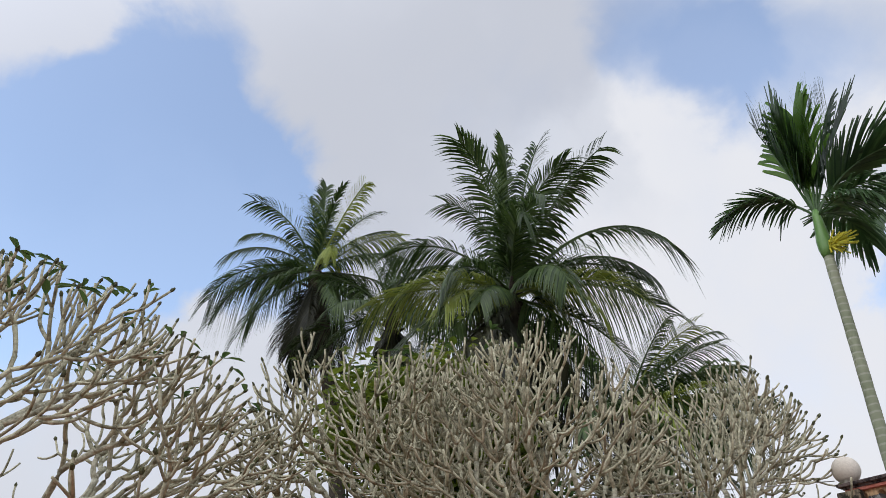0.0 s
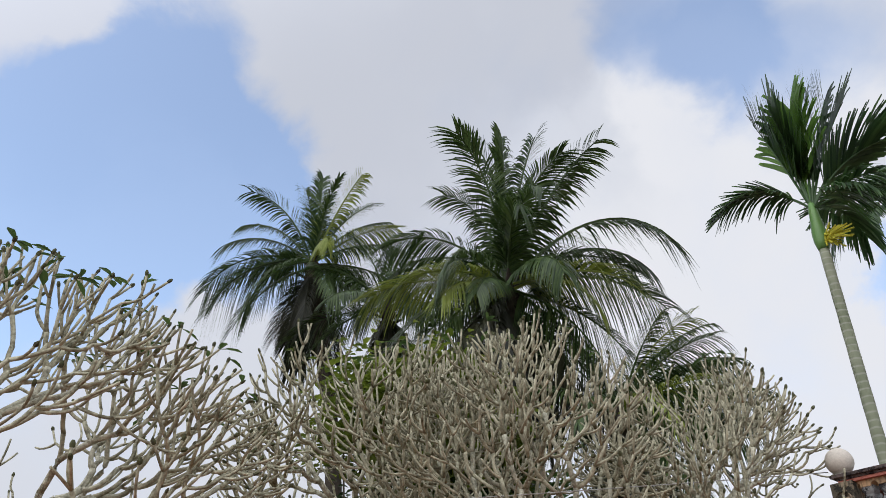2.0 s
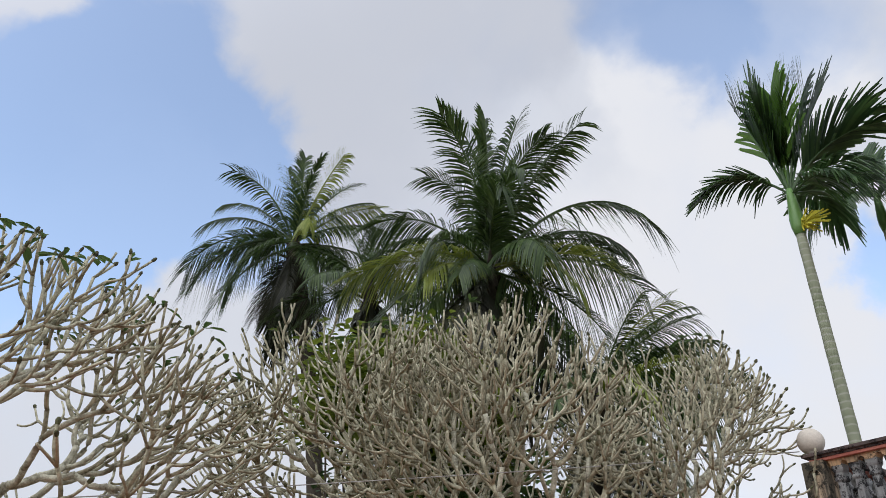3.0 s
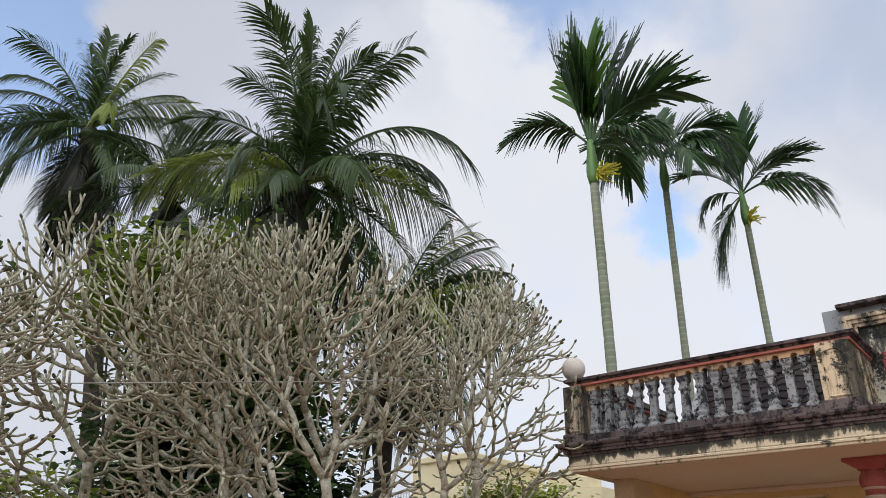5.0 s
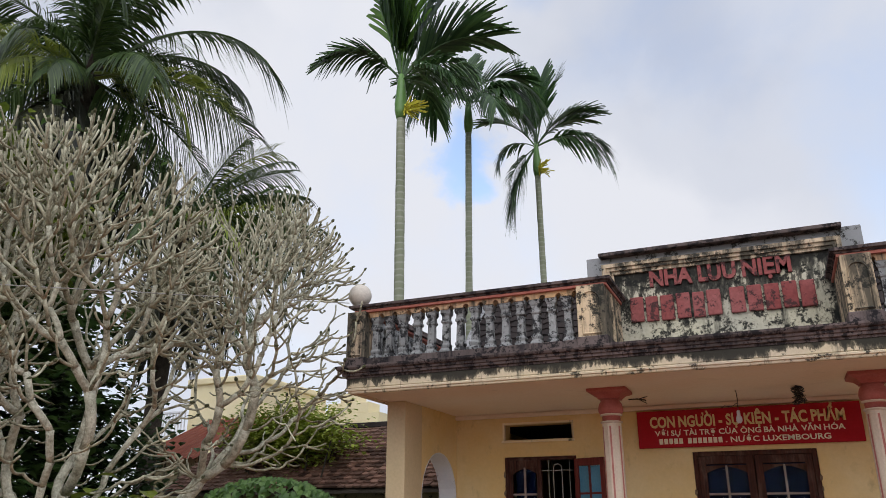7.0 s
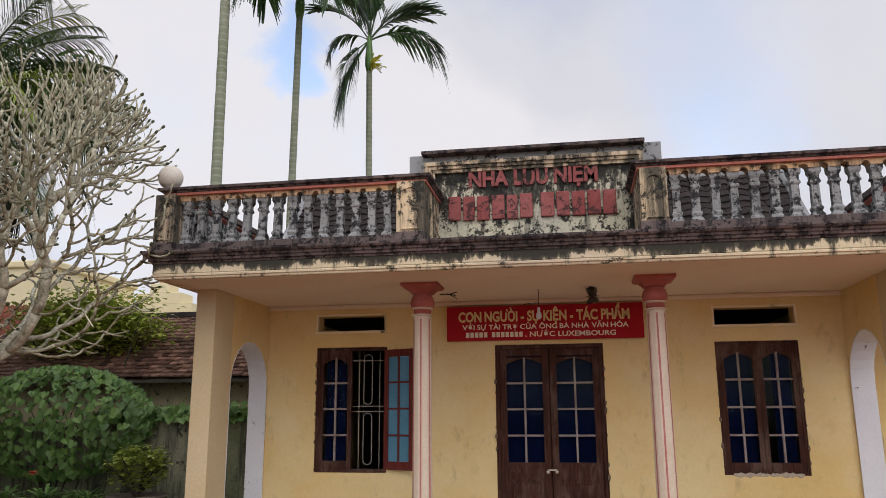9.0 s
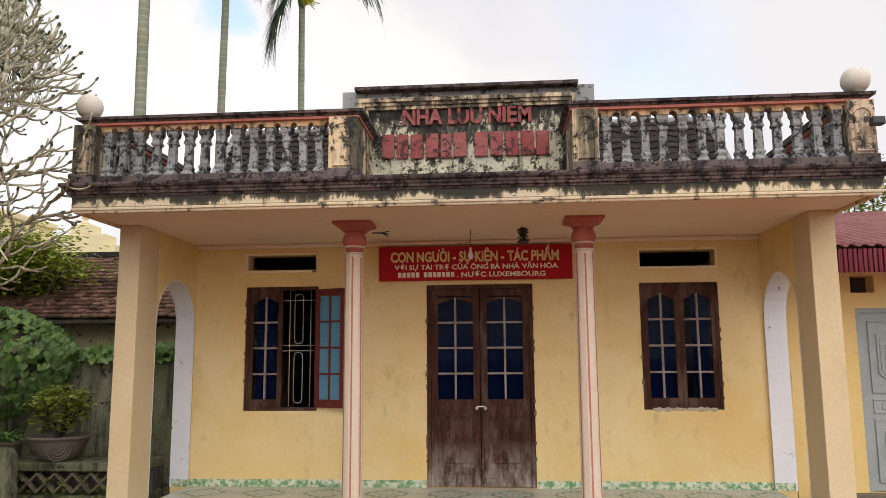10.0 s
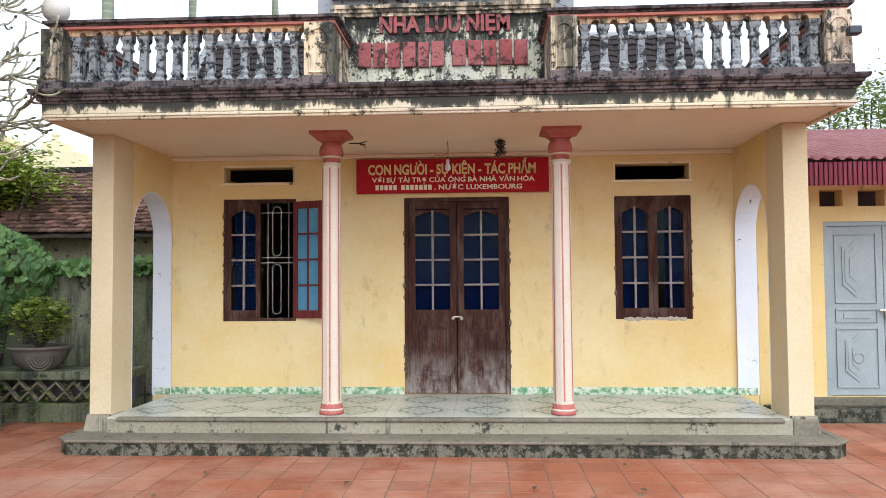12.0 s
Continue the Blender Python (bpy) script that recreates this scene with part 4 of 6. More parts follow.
win1 = window_frame("window_1", "wooden window with one leaf open and an iron grille", W1)
ww, wh = 0.39, W1[3] - W1[2] - 0.074
lf = lattice_leaf(win1, "leaf", ww, 0, wh, 2, 4, (0.08, wh - 0.08), "wood", arched=True)
lf.matrix_world = pose(W1[0] + 0.036, WALL + 0.02, W1[2] + 0.037)
part("curtain", boxed(0.06, 0.3, 0.10, 0.104, 0.03, wh - 0.03), "curtain", lf)
M["blue_glass"] = M["cloth_blue"]
lf = lattice_leaf(win1, "open_leaf", ww, 0, wh, 2, 4, (0.08, wh - 0.08), "red_wood", "blue_glass")
lf.matrix_world = pose(W1[1] - 0.03, WALL - 0.01, W1[2] + 0.037) @ pose(0, 0, 0, 0, 0, -22)
tagged(lf, "red-brown leaf swung outward with blue panes")
# iron grille with an upright loop
def rod(parent, pts, r=0.006, mat="iron"):
    return part("grille_bar", tube_mesh("grille_bar", pts, [r] * len(pts), mat, 6), None, parent)


gy, gz0, gz1 = WALL + 0.13, W1[2] + 0.03, W1[3] - 0.03
gx0, gx1 = W1[0] + 0.04, W1[1] - 0.04
for f in (0.0, 0.33, 0.42, 0.5, 0.58, 0.9, 1.0):
    x = gx0 + (gx1 - gx0) * f
    if 0.45 < f < 0.55:
        continue
    rod(win1, [(x, gy, gz0), (x, gy, gz1)])
mid = (gz0 + gz1) / 2
for z in (gz0, mid - 0.03, mid + 0.03, gz1 - 0.12, gz1):
    rod(win1, [(gx0, gy, z), (gx1, gy, z)])
lx = gx0 + (gx1 - gx0) * 0.72
for za, zb in ((mid + 0.05, gz1 - 0.05), (gz0 + 0.05, mid - 0.05)):
    loop = [(lx - 0.05, gy - 0.008, za + 0.05), (lx - 0.05, gy - 0.008, zb - 0.05)] + [(lx - 0.05 * math.cos(math.pi * i / 8), gy - 0.008, zb - 0.05 + 0.05 * math.sin(math.pi * i / 8)) for i in range(1, 8)]
    loop += [(lx + 0.05, gy - 0.008, zb - 0.05), (lx + 0.05, gy - 0.008, za + 0.05)] + [(lx + 0.05 * math.cos(math.pi * i / 8), gy - 0.008, za + 0.05 - 0.05 * math.sin(math.pi * i / 8)) for i in range(1, 8)]
    rod(win1, loop + [loop[0]])

win2 = window_frame("window_2", "closed double wooden window over a chipped sill", W2)
wh = W2[3] - W2[2] - 0.074
for i in range(2):
    lf = lattice_leaf(win2, "leaf", 0.39, 0, wh, 2, 4, (0.08, wh - 0.08), "wood", arched=True)
    lf.matrix_world = pose(W2[0] + 0.036 + 0.392 * i, WALL + 0.02, W2[2] + 0.037)
    part("curtain", boxed(0.05 + 0.1 * i, 0.34, 0.10, 0.104, 0.03, wh - 0.03), "curtain", lf)
M["chip"] = plain("chipped_mortar", (0.50, 0.43, 0.33), (0.34, 0.28, 0.21), 30, 0.9, bump=0.6, dist=0.01)
bm = bmesh.new()
for i in range(26):
    cx = W2[0] + 0.03 + (W2[1] - W2[0] - 0.06) * random.random()
    made = bmesh.ops.create_icosphere(bm, subdivisions=1, radius=random.uniform(0.012, 0.035))["verts"]
    for v in made:
        v.co = Vector((cx + v.co.x * 1.5, WALL - 0.001 + v.co.y * 0.25, W2[2] + 0.005 + random.uniform(-0.006, 0.006) + v.co.z * 0.8))
part("broken_sill", bm, "chip", win2, "chipped pale mortar sill")
for hole in (T1, T2):
    v = thing("transom_vent", "dark slot vent with a pale plaster rim above a window", "vent", "transom vents")
    part("rim", frame_bm(hole[0] - 0.02, hole[1] + 0.02, hole[2] - 0.02, hole[3] + 0.02, WALL - 0.008, WALL + 0.05, 0.022), "cream", v)
    part("sill", boxed(hole[0] - 0.03, hole[1] + 0.03, WALL - 0.022, WALL - 0.009, hole[2] - 0.03, hole[2] - 0.006, bevel=0.004), "cream", v)


def chipped_edge(parent, x, z0, z1, seed, count):
    """Broken plaster along an upright frame edge: flat, uneven flakes of dark mortar."""
    rng = random.Random(seed)
    bm = bmesh.new()
    for i in range(count):
        zc, r = rng.uniform(z0, z1), rng.uniform(0.006, 0.022)
        for v in bmesh.ops.create_icosphere(bm, subdivisions=1, radius=r)["verts"]:
            v.co = Vector((x + v.co.x * 0.8, WALL - 0.001 + v.co.y * 0.2, zc + v.co.z * rng.uniform(1.2, 2.2)))
    part("chipped_edge", bm, "chip_dark", parent, "broken plaster edge")


M["chip_dark"] = plain("broken_mortar", (0.11, 0.075, 0.05), (0.22, 0.16, 0.11), 30, 0.9, bump=0.6, dist=0.01)
chipped_edge(door, DOOR[0], 0.5, 2.45, 1, 15)
chipped_edge(door, DOOR[1], 0.4, 2.3, 2, 12)
chipped_edge(win1, W1[0], W1[2], W1[3], 3, 11)
chipped_edge(win2, W2[0], W2[2], W2[3], 4, 8)
chipped_edge(win2, W2[1], W2[2], W2[3], 5, 7)

# green patterned skirting, tile by tile
tile_w = 0.245
sk_mesh = boxed(0.002, tile_w - 0.002, -0.010, -0.0005, FLOOR + 0.001, FLOOR + 0.082)
sk_mesh = link_mesh("skirting_tile", sk_mesh, "skirt_tile")
skirt = thing("skirting", "green patterned ceramic skirting along the wall foot", "skirting", kind="structure")
for k in range(10):
    for x in (-0.605 - tile_w * (k + 1), 0.605 + tile_w * k):
        if XLI - 0.06 < x and x + tile_w < XRI + 0.06:
            o = part("skirting_tile", sk_mesh, None, skirt)
            o.location = (x, WALL, 0)
for xa, xb in ((XLI + 0.003, -0.607 - 10 * tile_w), (0.607 + 10 * tile_w, XRI - 0.003)):      # cut tiles at the corners
    ends = [o.location.x for o in skirt.children]
    if xa < -1:
        xb = min(ends) - 0.002
    else:
        xa = max(ends) + tile_w + 0.002
    if xb - xa > 0.02:
        part("cut_tile", boxed(xa, xb, WALL - 0.010, WALL - 0.0005, FLOOR + 0.001, FLOOR + 0.082), "skirt_tile", skirt)
for ya in (9.30,):
    for xa, xb in ((XLI, XL + 0.02), (XRI, XR - 0.02)):
        part("end_tile", boxed(min(xa, xb), max(xa, xb), ya - 0.04, ya - 0.031, FLOOR + 0.001, FLOOR + 0.08), "skirt_tile", skirt)

# ---- loose fixtures on the porch ----
lampw = thing("hanging_bulb_holder", "bare wire with a bulb holder hanging from the porch ceiling", "lamp", at=(-0.06, 8.55, SOFFIT - 0.012))
part("wire", tube_mesh("wire", [(0, 0, 0), (0.005, 0, -0.08), (0, 0, -0.19)], [0.004] * 3, "black", 5), None, lampw)
part("side_wire", tube_mesh("side_wire", [(0, 0, -0.12), (-0.06, 0, -0.155), (-0.12, 0, -0.14), (-0.15, 0, -0.16)], [0.0035] * 4, "black", 5), None, lampw)
bm = bmesh.new()
lathe(bm, [(0.010, -0.19), (0.016, -0.20), (0.016, -0.235), (0.028, -0.26), (0.03, -0.29), (0.015, -0.312)], 12)
part("bulb", bm, "white", lampw, "unlit pale bulb", True)
nest = thing("wire_tangle", "dark tangle of old wires hanging on the ceiling", "wiring", at=(0.49, 8.5, SOFFIT - 0.012))
for i in range(14):
    pts = [(0, 0, 0)]
    for k in range(5):
        pts.append((random.uniform(-0.07, 0.07), random.uniform(-0.06, 0.06), -0.02 - 0.035 * k + random.uniform(-0.015, 0.015)))
    part("wire", tube_mesh("wire", pts, [0.005] * 6, "black", 5), None, nest)
swig = thing("dry_twig", "dry brown twig stuck behind the column capital", "twig", at=(-1.0, 8.0, 2.90))
for i in range(6):
    part("sprig", tube_mesh("sprig", [(0, 0, 0), (0.09, random.uniform(-.02, .02), 0.0), (0.15 + 0.03 * random.random(), random.uniform(-.03, .03), random.uniform(-0.06, 0.05))], [0.006, 0.005, 0.003], "bark_dark", 5), None, swig)
cctv = thing("security_camera", "small dark camera fixed to the end pier", "camera", at=(3.355, 7.1, 3.58))
part("bracket", boxed(-0.012, 0.012, -0.05, -0.002, -0.015, 0.015), "white", cctv)
part("body", boxed(-0.05, 0.055, -0.13, -0.05, -0.035, 0.035, bevel=0.012), "black", cctv)

# ---- trees ----
def bent(p, q, sag, n):
    """A curve from p to q, pulled by the vector sag at its middle."""
    return [p.lerp(q, i / n) + sag * (4 * (i / n) * (1 - i / n)) for i in range(n + 1)]


def frangipani(label, foot, forks, centre, size, limbs, seed, leaves=0, thick=0.0105, low=-0.3, gap=0.12, twig=0.22, rise=0.07, spread=(38, 72)):
    """A leafless frangipani. foot: where it stands; forks: points that the trunk runs through. Limbs leave the last fork, and every
    shoot forks again and again into the free room round it, turning upward, until it reaches an uneven dome (centre, half sizes)."""
    rng = random.Random(seed)
    tree = thing("frangipani_tree", label, "tree", "frangipani trees", at=foot)
    base, mid_c = Vector(foot), Vector(centre)
    cells = {}

    def cell(p):
        return (int(p.x // 0.2), int(p.y // 0.2), int(p.z // 0.2))

    def room(p, own):
        """Distance to the nearest node that is not the shoot's own start."""
        best, (i, j, k) = 0.3, cell(p)
        for di in (-1, 0, 1):
            for dj in (-1, 0, 1):
                for dk in (-1, 0, 1):
                    for q in cells.get((i + di, j + dj, k + dk), ()):
                        if q is not own:
                            best = min(best, (p - q).length)
        return best

    shady = Vector((centre[0] - 0.2, centre[1] - 0.7, 0)).normalized()      # the side turned from the open court grows thinner

    def over(p):
        d = p - mid_c
        deep = size[2] if d.z > 0 else max(size[2], (mid_c.z - forks[-1][2]) * 1.25)
        q = Vector((d.x / size[0], d.y / size[1], d.z / deep))
        return q.length / (1 + 0.13 * noise.noise(q.normalized() * 2.4 + Vector((seed * 3.1, 0, 0)))) if q.length > 0.01 else 0.0

    top = Vector(forks[-1])

    def outward(p):
        """How far p lies on the way from the last fork to the dome: 0 to 1."""
        d = p - top
        if d.length < 0.05:
            return 0.0
        u = d.normalized()
        far = next((0.1 * k for k in range(3, 40) if over(top + u * (0.1 * k)) >= 1.0), 4.0)
        return d.length / far

    nodes = [[top, None, [], Vector((0, 0, 1)), 0]]          # place, parent, children, way, depth
    cells.setdefault(cell(top), []).append(top)
    queue = [0]
    while queue:
        me_i = queue.pop(0)
        p, _, kids, way, depth = nodes[me_i]
        if depth and over(p) >= rng.uniform(0.90, 1.06) or depth > 14:
            continue
        inner = outward(p) < 0.48
        n = limbs if depth == 0 else 2 if inner or rng.random() < 0.72 else 3 if rng.random() < 0.45 else 1
        turn0 = rng.uniform(0, 2 * math.pi)
        for k in range(n):
            best, best_s = None, -1.0
            step = (0.38 if inner else twig) * rng.uniform(0.8, 1.25)
            for trial in range(10):
                side = way.orthogonal().normalized()
                if depth == 0:
                    tilt, az = rng.uniform(*spread), turn0 + 2 * math.pi * (k + rng.uniform(-0.25, 0.25)) / n
                else:
                    tilt, az = rng.uniform(12, 40), rng.uniform(0, 2 * math.pi)
                d = Matrix.Rotation(az, 3, way) @ (Matrix.Rotation(radians(tilt), 3, side) @ way)
                away = p - mid_c
                away = Vector((away.x / size[0], away.y / size[1], away.z / size[2]))
                if depth:
                    d = (d + away * 0.27 + Vector((0, 0, rise + 0.008 * depth))).normalized()
                e = p + d * step
                if over(e) > 1.25 or (e.z - mid_c.z) < low * size[2] and d.z < 0.1:
                    continue
                sc = room(e, p) + rng.uniform(0, 0.02)
                if sc > best_s:
                    best, best_s = (e, d), sc
            if best is None or (best_s < gap * (1.35 if (p - mid_c).dot(shady) > 0.15 else 1.0) and (kids or depth > 3)):
                continue
            nodes.append([best[0], me_i, [], best[1], depth + 1])
            kids.append(len(nodes) - 1)
            queue.append(len(nodes) - 1)
            cells.setdefault(cell(best[0]), []).append(best[0])
    weight = [1] * len(nodes)
    for i in range(len(nodes) - 1, -1, -1):
        if nodes[i][2]:
            weight[i] = sum(weight[k] for k in nodes[i][2])

    def radius(n):
        return thick * n ** 0.29

    verts, faces, tverts, tfaces, buds = [], [], [], [], []
    for i in range(1, len(nodes)):
        p, parent, kids, way, depth = nodes[i]
        q = nodes[parent][0]
        ln = (p - q).length
        before = nodes[parent][3]
        sag = before * ln * 0.05 + Vector((rng.gauss(0, 0.05), rng.gauss(0, 0.05), -0.11 + rng.gauss(0, 0.04))) * ln
        pts = bent(q, p, sag, 4)
        r1 = radius(weight[i])
        r0 = min(radius(weight[parent]) * 0.92, r1 * 1.12) if parent else r1 * 1.15
        (vv, ff, sd) = (verts, faces, 7) if weight[i] > 10 else (tverts, tfaces, 5)
        tube_into(vv, ff, pts, [r0, r0 * 0.5 + r1 * 0.5, r1 * 0.96, r1 * 0.95, r1 * (1.05 if kids else 0.9)], sd)
        if not kids:
            buds.append((p, (pts[-1] - pts[-2]).normalized()))
    # trunk through the forks
    pts = [base + Vector((0, 0, -0.04))] + [Vector(f) for f in forks]
    r_top = radius(weight[0]) * 1.1
    fine = []
    for i in range(len(pts) - 1):
        for k in range(4):
            fine.append(pts[i].lerp(pts[i + 1], k / 4) + Vector((rng.gauss(0, 0.012), rng.gauss(0, 0.012), 0)))
    fine.append(pts[-1])
    tube_into(verts, faces, fine, [r_top * (1.5 - 0.5 * i / (len(fine) - 1)) for i in range(len(fine))], 10)
    back = Matrix.Translation(-base)
    for name, v, f in (("trunk", verts, faces), ("crown", tverts, tfaces)):
        me = raw(name, v, f, "bark_pale" if name == "trunk" else "twig_bark")
        me.transform(back)
        me.shade_smooth()
        tagged(part(name, me, None, tree, "pale grey bark" if name == "trunk" else "stubby forked bare twigs"), kind="" if name == "trunk" else "stuff")
    bv, bf = [], []
    for tip, d in buds:
        if rng.random() < 0.6:
            r = rng.uniform(0.010, 0.018)
            tube_into(bv, bf, [tip - d * 0.01, tip + d * 0.012, tip + d * 0.03], [r * 0.8, r, r * 0.45], 5)
    me = raw("buds", bv, bf, "bud")
    me.transform(back)
    tagged(part("twig_end", me, None, tree, "dark twig tips"), kind="stuff")
    lv, lf_ = [], []
    high = sorted(buds, key=lambda b: -b[0].z)[:max(leaves * 3, 1)]
    rng.shuffle(high)
    for tip, d in high[:leaves]:
        for k in range(rng.randint(1, 4)):
            ang = rng.uniform(0, 2 * math.pi)
            side = Vector((math.cos(ang), math.sin(ang), rng.uniform(-0.15, 0.45))).normalized()
            leaf_into(lv, lf_, tip, side, rng.uniform(0.11, 0.20), rng.uniform(0.016, 0.027), rng)
    if leaves:
        me = raw("foliage", lv, lf_, "leaf_mid")
        me.transform(back)
        part("foliage", me, None, tree, "few remaining long green leaves")
    return tree


def leaf_into(v, f, root, way, length, width, rng, fold=0.25, droop=0.25):
    side = way.cross(Vector((0, 0, 1)))
    side = side.normalized() if side.length > 1e-3 else Vector((1, 0, 0))
    nrm = side.cross(way).normalized()
    b = len(v)
    v.append(root)
    for t_, w in ((0.35, 0.85), (0.7, 1.0)):
        c = root + way * length * t_ - Vector((0, 0, droop * length * t_ * t_))
        v.extend([c + side * width * w + nrm * fold * width, c, c - side * width * w + nrm * fold * width])
    v.append(root + way * length - Vector((0, 0, droop * length)))
    f.extend([(b, b + 1, b + 2), (b, b + 2, b + 3), (b + 1, b + 4, b + 5, b + 2), (b + 2, b + 5, b + 6, b + 3), (b + 4, b + 7, b + 5), (b + 5, b + 7, b + 6)])


def frond_mesh(name, lift, bend, rng, mat, leaflet, count, hang, width, fan, first=0.16, vee=0.1, ragged=0.06, twist=0.0, curl=1.25, blunt=0.06, wild=0.05):
    """A feather frond of length 1 that leaves the hub along +x at the angle lift and bends down by bend degrees towards its tip.
    Its leaflets spread to both sides and hang by gravity."""
    v, f = [], []
    n = 16
    pts, tans = [Vector((0, 0, 0))], []
    for i in range(n):
        ang = radians(lift - bend * ((i + 0.5) / n) ** curl)
        d = Vector((math.cos(ang), 0.0, math.sin(ang)))
        tans.append(d)
        pts.append(pts[-1] + d / n)
    tans.append(tans[-1])
    tube_into(v, f, pts, [0.011 * (1 - 0.85 * i / n) + 0.0015 for i in range(n + 1)], 5)

    def on(s):
        i = min(n - 1, int(s * n))
        k = s * n - i
        return pts[i].lerp(pts[i + 1], k), tans[i].lerp(tans[i + 1], k).normalized()
    lean = radians(twist)
    gaps = [(g, g + rng.uniform(0.015, 0.04)) for g in (rng.uniform(0.2, 0.6), rng.uniform(0.5, 1.5))]
    wave = rng.uniform(0, 6.28)
    for side in (-1, 1):
        for i in range(count):
            s = first + (0.995 - first) * (i + (0.3 if side > 0 else 0)) / count
            if rng.random() < ragged or any(g0 < s < g1 for g0, g1 in gaps):
                continue
            p, tan = on(min(0.999, s))
            nrm = Vector((-tan.z, 0, tan.x))
            across = Vector((0, side * math.cos(lean), 0)) + nrm * side * math.sin(lean)
            swell = math.sin(math.pi * min(1, 0.15 + 0.72 * s)) ** 0.6
            ln = leaflet * (0.4 + 0.75 * swell) * rng.uniform(0.86, 1.10)
            out = (tan * (0.6 + 0.9 * s * s + fan) + across * (1.0 - 0.3 * s) + nrm * (vee + 0.10 * math.sin(wave + 9 * s)) + Vector((rng.gauss(0, wild), rng.gauss(0, wild), rng.gauss(0, wild)))).normalized()
            w = width * rng.uniform(0.8, 1.15)
            edge = out.cross(nrm if abs(out.dot(nrm)) < 0.9 else across).normalized()
            sag = hang * ln * rng.uniform(0.8, 1.2) * (1.6 if rng.random() < 0.06 else 1.0)
            b = len(v)
            for k in range(4):
                u = k / 3
                c = p + out * ln * (u - 0.25 * hang * u * u) - Vector((0, 0, sag * u * u))
                ww = (0.55, 1.0, 0.85, blunt)[k]
                v.extend([c - edge * w * ww * 0.5, c + edge * w * ww * 0.5])
            for k in range(3):
                f.append((b + 2 * k, b + 2 * k + 1, b + 2 * k + 3, b + 2 * k + 2))
    return raw(name, v, f, mat)


def facing(at, eye=(0.1, 0.7)):
    """Bearing, in degrees, of the direction that points to the right as one looks from the court towards at."""
    return math.degrees(math.atan2(at[1] - eye[1], at[0] - eye[0])) - 90


_fr = random.Random(5)


def palm_frond(parent, hub, bearing, lift, length, bend, mats, curl=1.5, name="frond"):
    """One coconut frond: upright ones keep a plume of leaflets, spread ones hang them like a curtain."""
    up = lift > 62
    me = frond_mesh("frond", lift, bend, _fr, mats, _fr.uniform(0.22, 0.26), 74, 0.42 if up else 0.62, 0.0115, -0.05 if up else -0.1, first=0.13, vee=0.25 if up else 0.05, ragged=0.05, twist=_fr.choice((-1, 1)) * _fr.uniform(20, 55), curl=curl)
    o = part(name, me, None, parent)
    o.matrix_local = Matrix.Translation(hub) @ pose(0, 0, 0, 0, 0, bearing) @ Matrix.Scale(length, 4)
    return o


def coconut(label, foot, hub, fronds, seed, dead=10, trunk_r=0.16, nuts=0):
    """fronds: rows of (bearing seen from the court: 0 right, 90 away, 180 left, 270 near; lift; length; droop; material)."""
    rng = random.Random(seed)
    tree = thing("coconut_palm", label, "palm tree", "coconut palms", at=foot)
    h = Vector(hub) - Vector(foot)
    pts = [Vector((0, 0, -0.05)).lerp(h, i / 14) + Vector((h.x, h.y, 0)) * (-0.25 * math.sin(math.pi * i / 14)) for i in range(15)]
    part("trunk", tube_mesh("trunk", pts, [trunk_r * (1.5 - 0.5 * min(1, i / 4)) + 0.01 * (i % 2) for i in range(15)], "bark_dark", 10), None, tree, "dark rough trunk")
    bv, bf = [], []
    for i in range(26):      # old leaf sheaths and fibre at the hub
        ang, el = rng.uniform(0, 6.28), rng.uniform(0.2, 1.3)
        d = Vector((math.cos(ang) * math.cos(el), math.sin(ang) * math.cos(el), math.sin(el)))
        s = h + Vector((0, 0, rng.uniform(-0.6, 0.1)))
        tube_into(bv, bf, [s, s + d * 0.2, s + d * rng.uniform(0.3, 0.5)], [0.06, 0.045, 0.02], 5)
    part("crown_heart", raw("crown_heart", bv, bf, "bark_dark"), None, tree, "brown fibrous leaf bases")
    right = facing(foot)
    for bearing, lift, length, bend, curl, m_ in fronds:
        palm_frond(tree, h + Vector((0, 0, rng.uniform(-0.1, 0.12))), right + bearing + rng.uniform(-4, 4), lift + rng.uniform(-2, 2), length, bend, m_, curl)
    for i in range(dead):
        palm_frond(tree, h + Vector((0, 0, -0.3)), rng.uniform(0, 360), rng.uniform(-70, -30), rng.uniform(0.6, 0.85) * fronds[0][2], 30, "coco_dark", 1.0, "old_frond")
    for i in range(nuts):
        ang = rng.uniform(0, 6.28)
        bm = bmesh.new()
        lathe(bm, [(0.11 * math.sin(math.pi * k / 7) + 0.004, -0.13 * math.cos(math.pi * k / 7)) for k in range(8)], 10)
        part("coconut", bm, "leaf_nut", tree, "brownish green coconut", True, m=None).location = h + Vector((0.32 * math.cos(ang), 0.32 * math.sin(ang), -0.35 - 0.1 * rng.random()))
    return tree


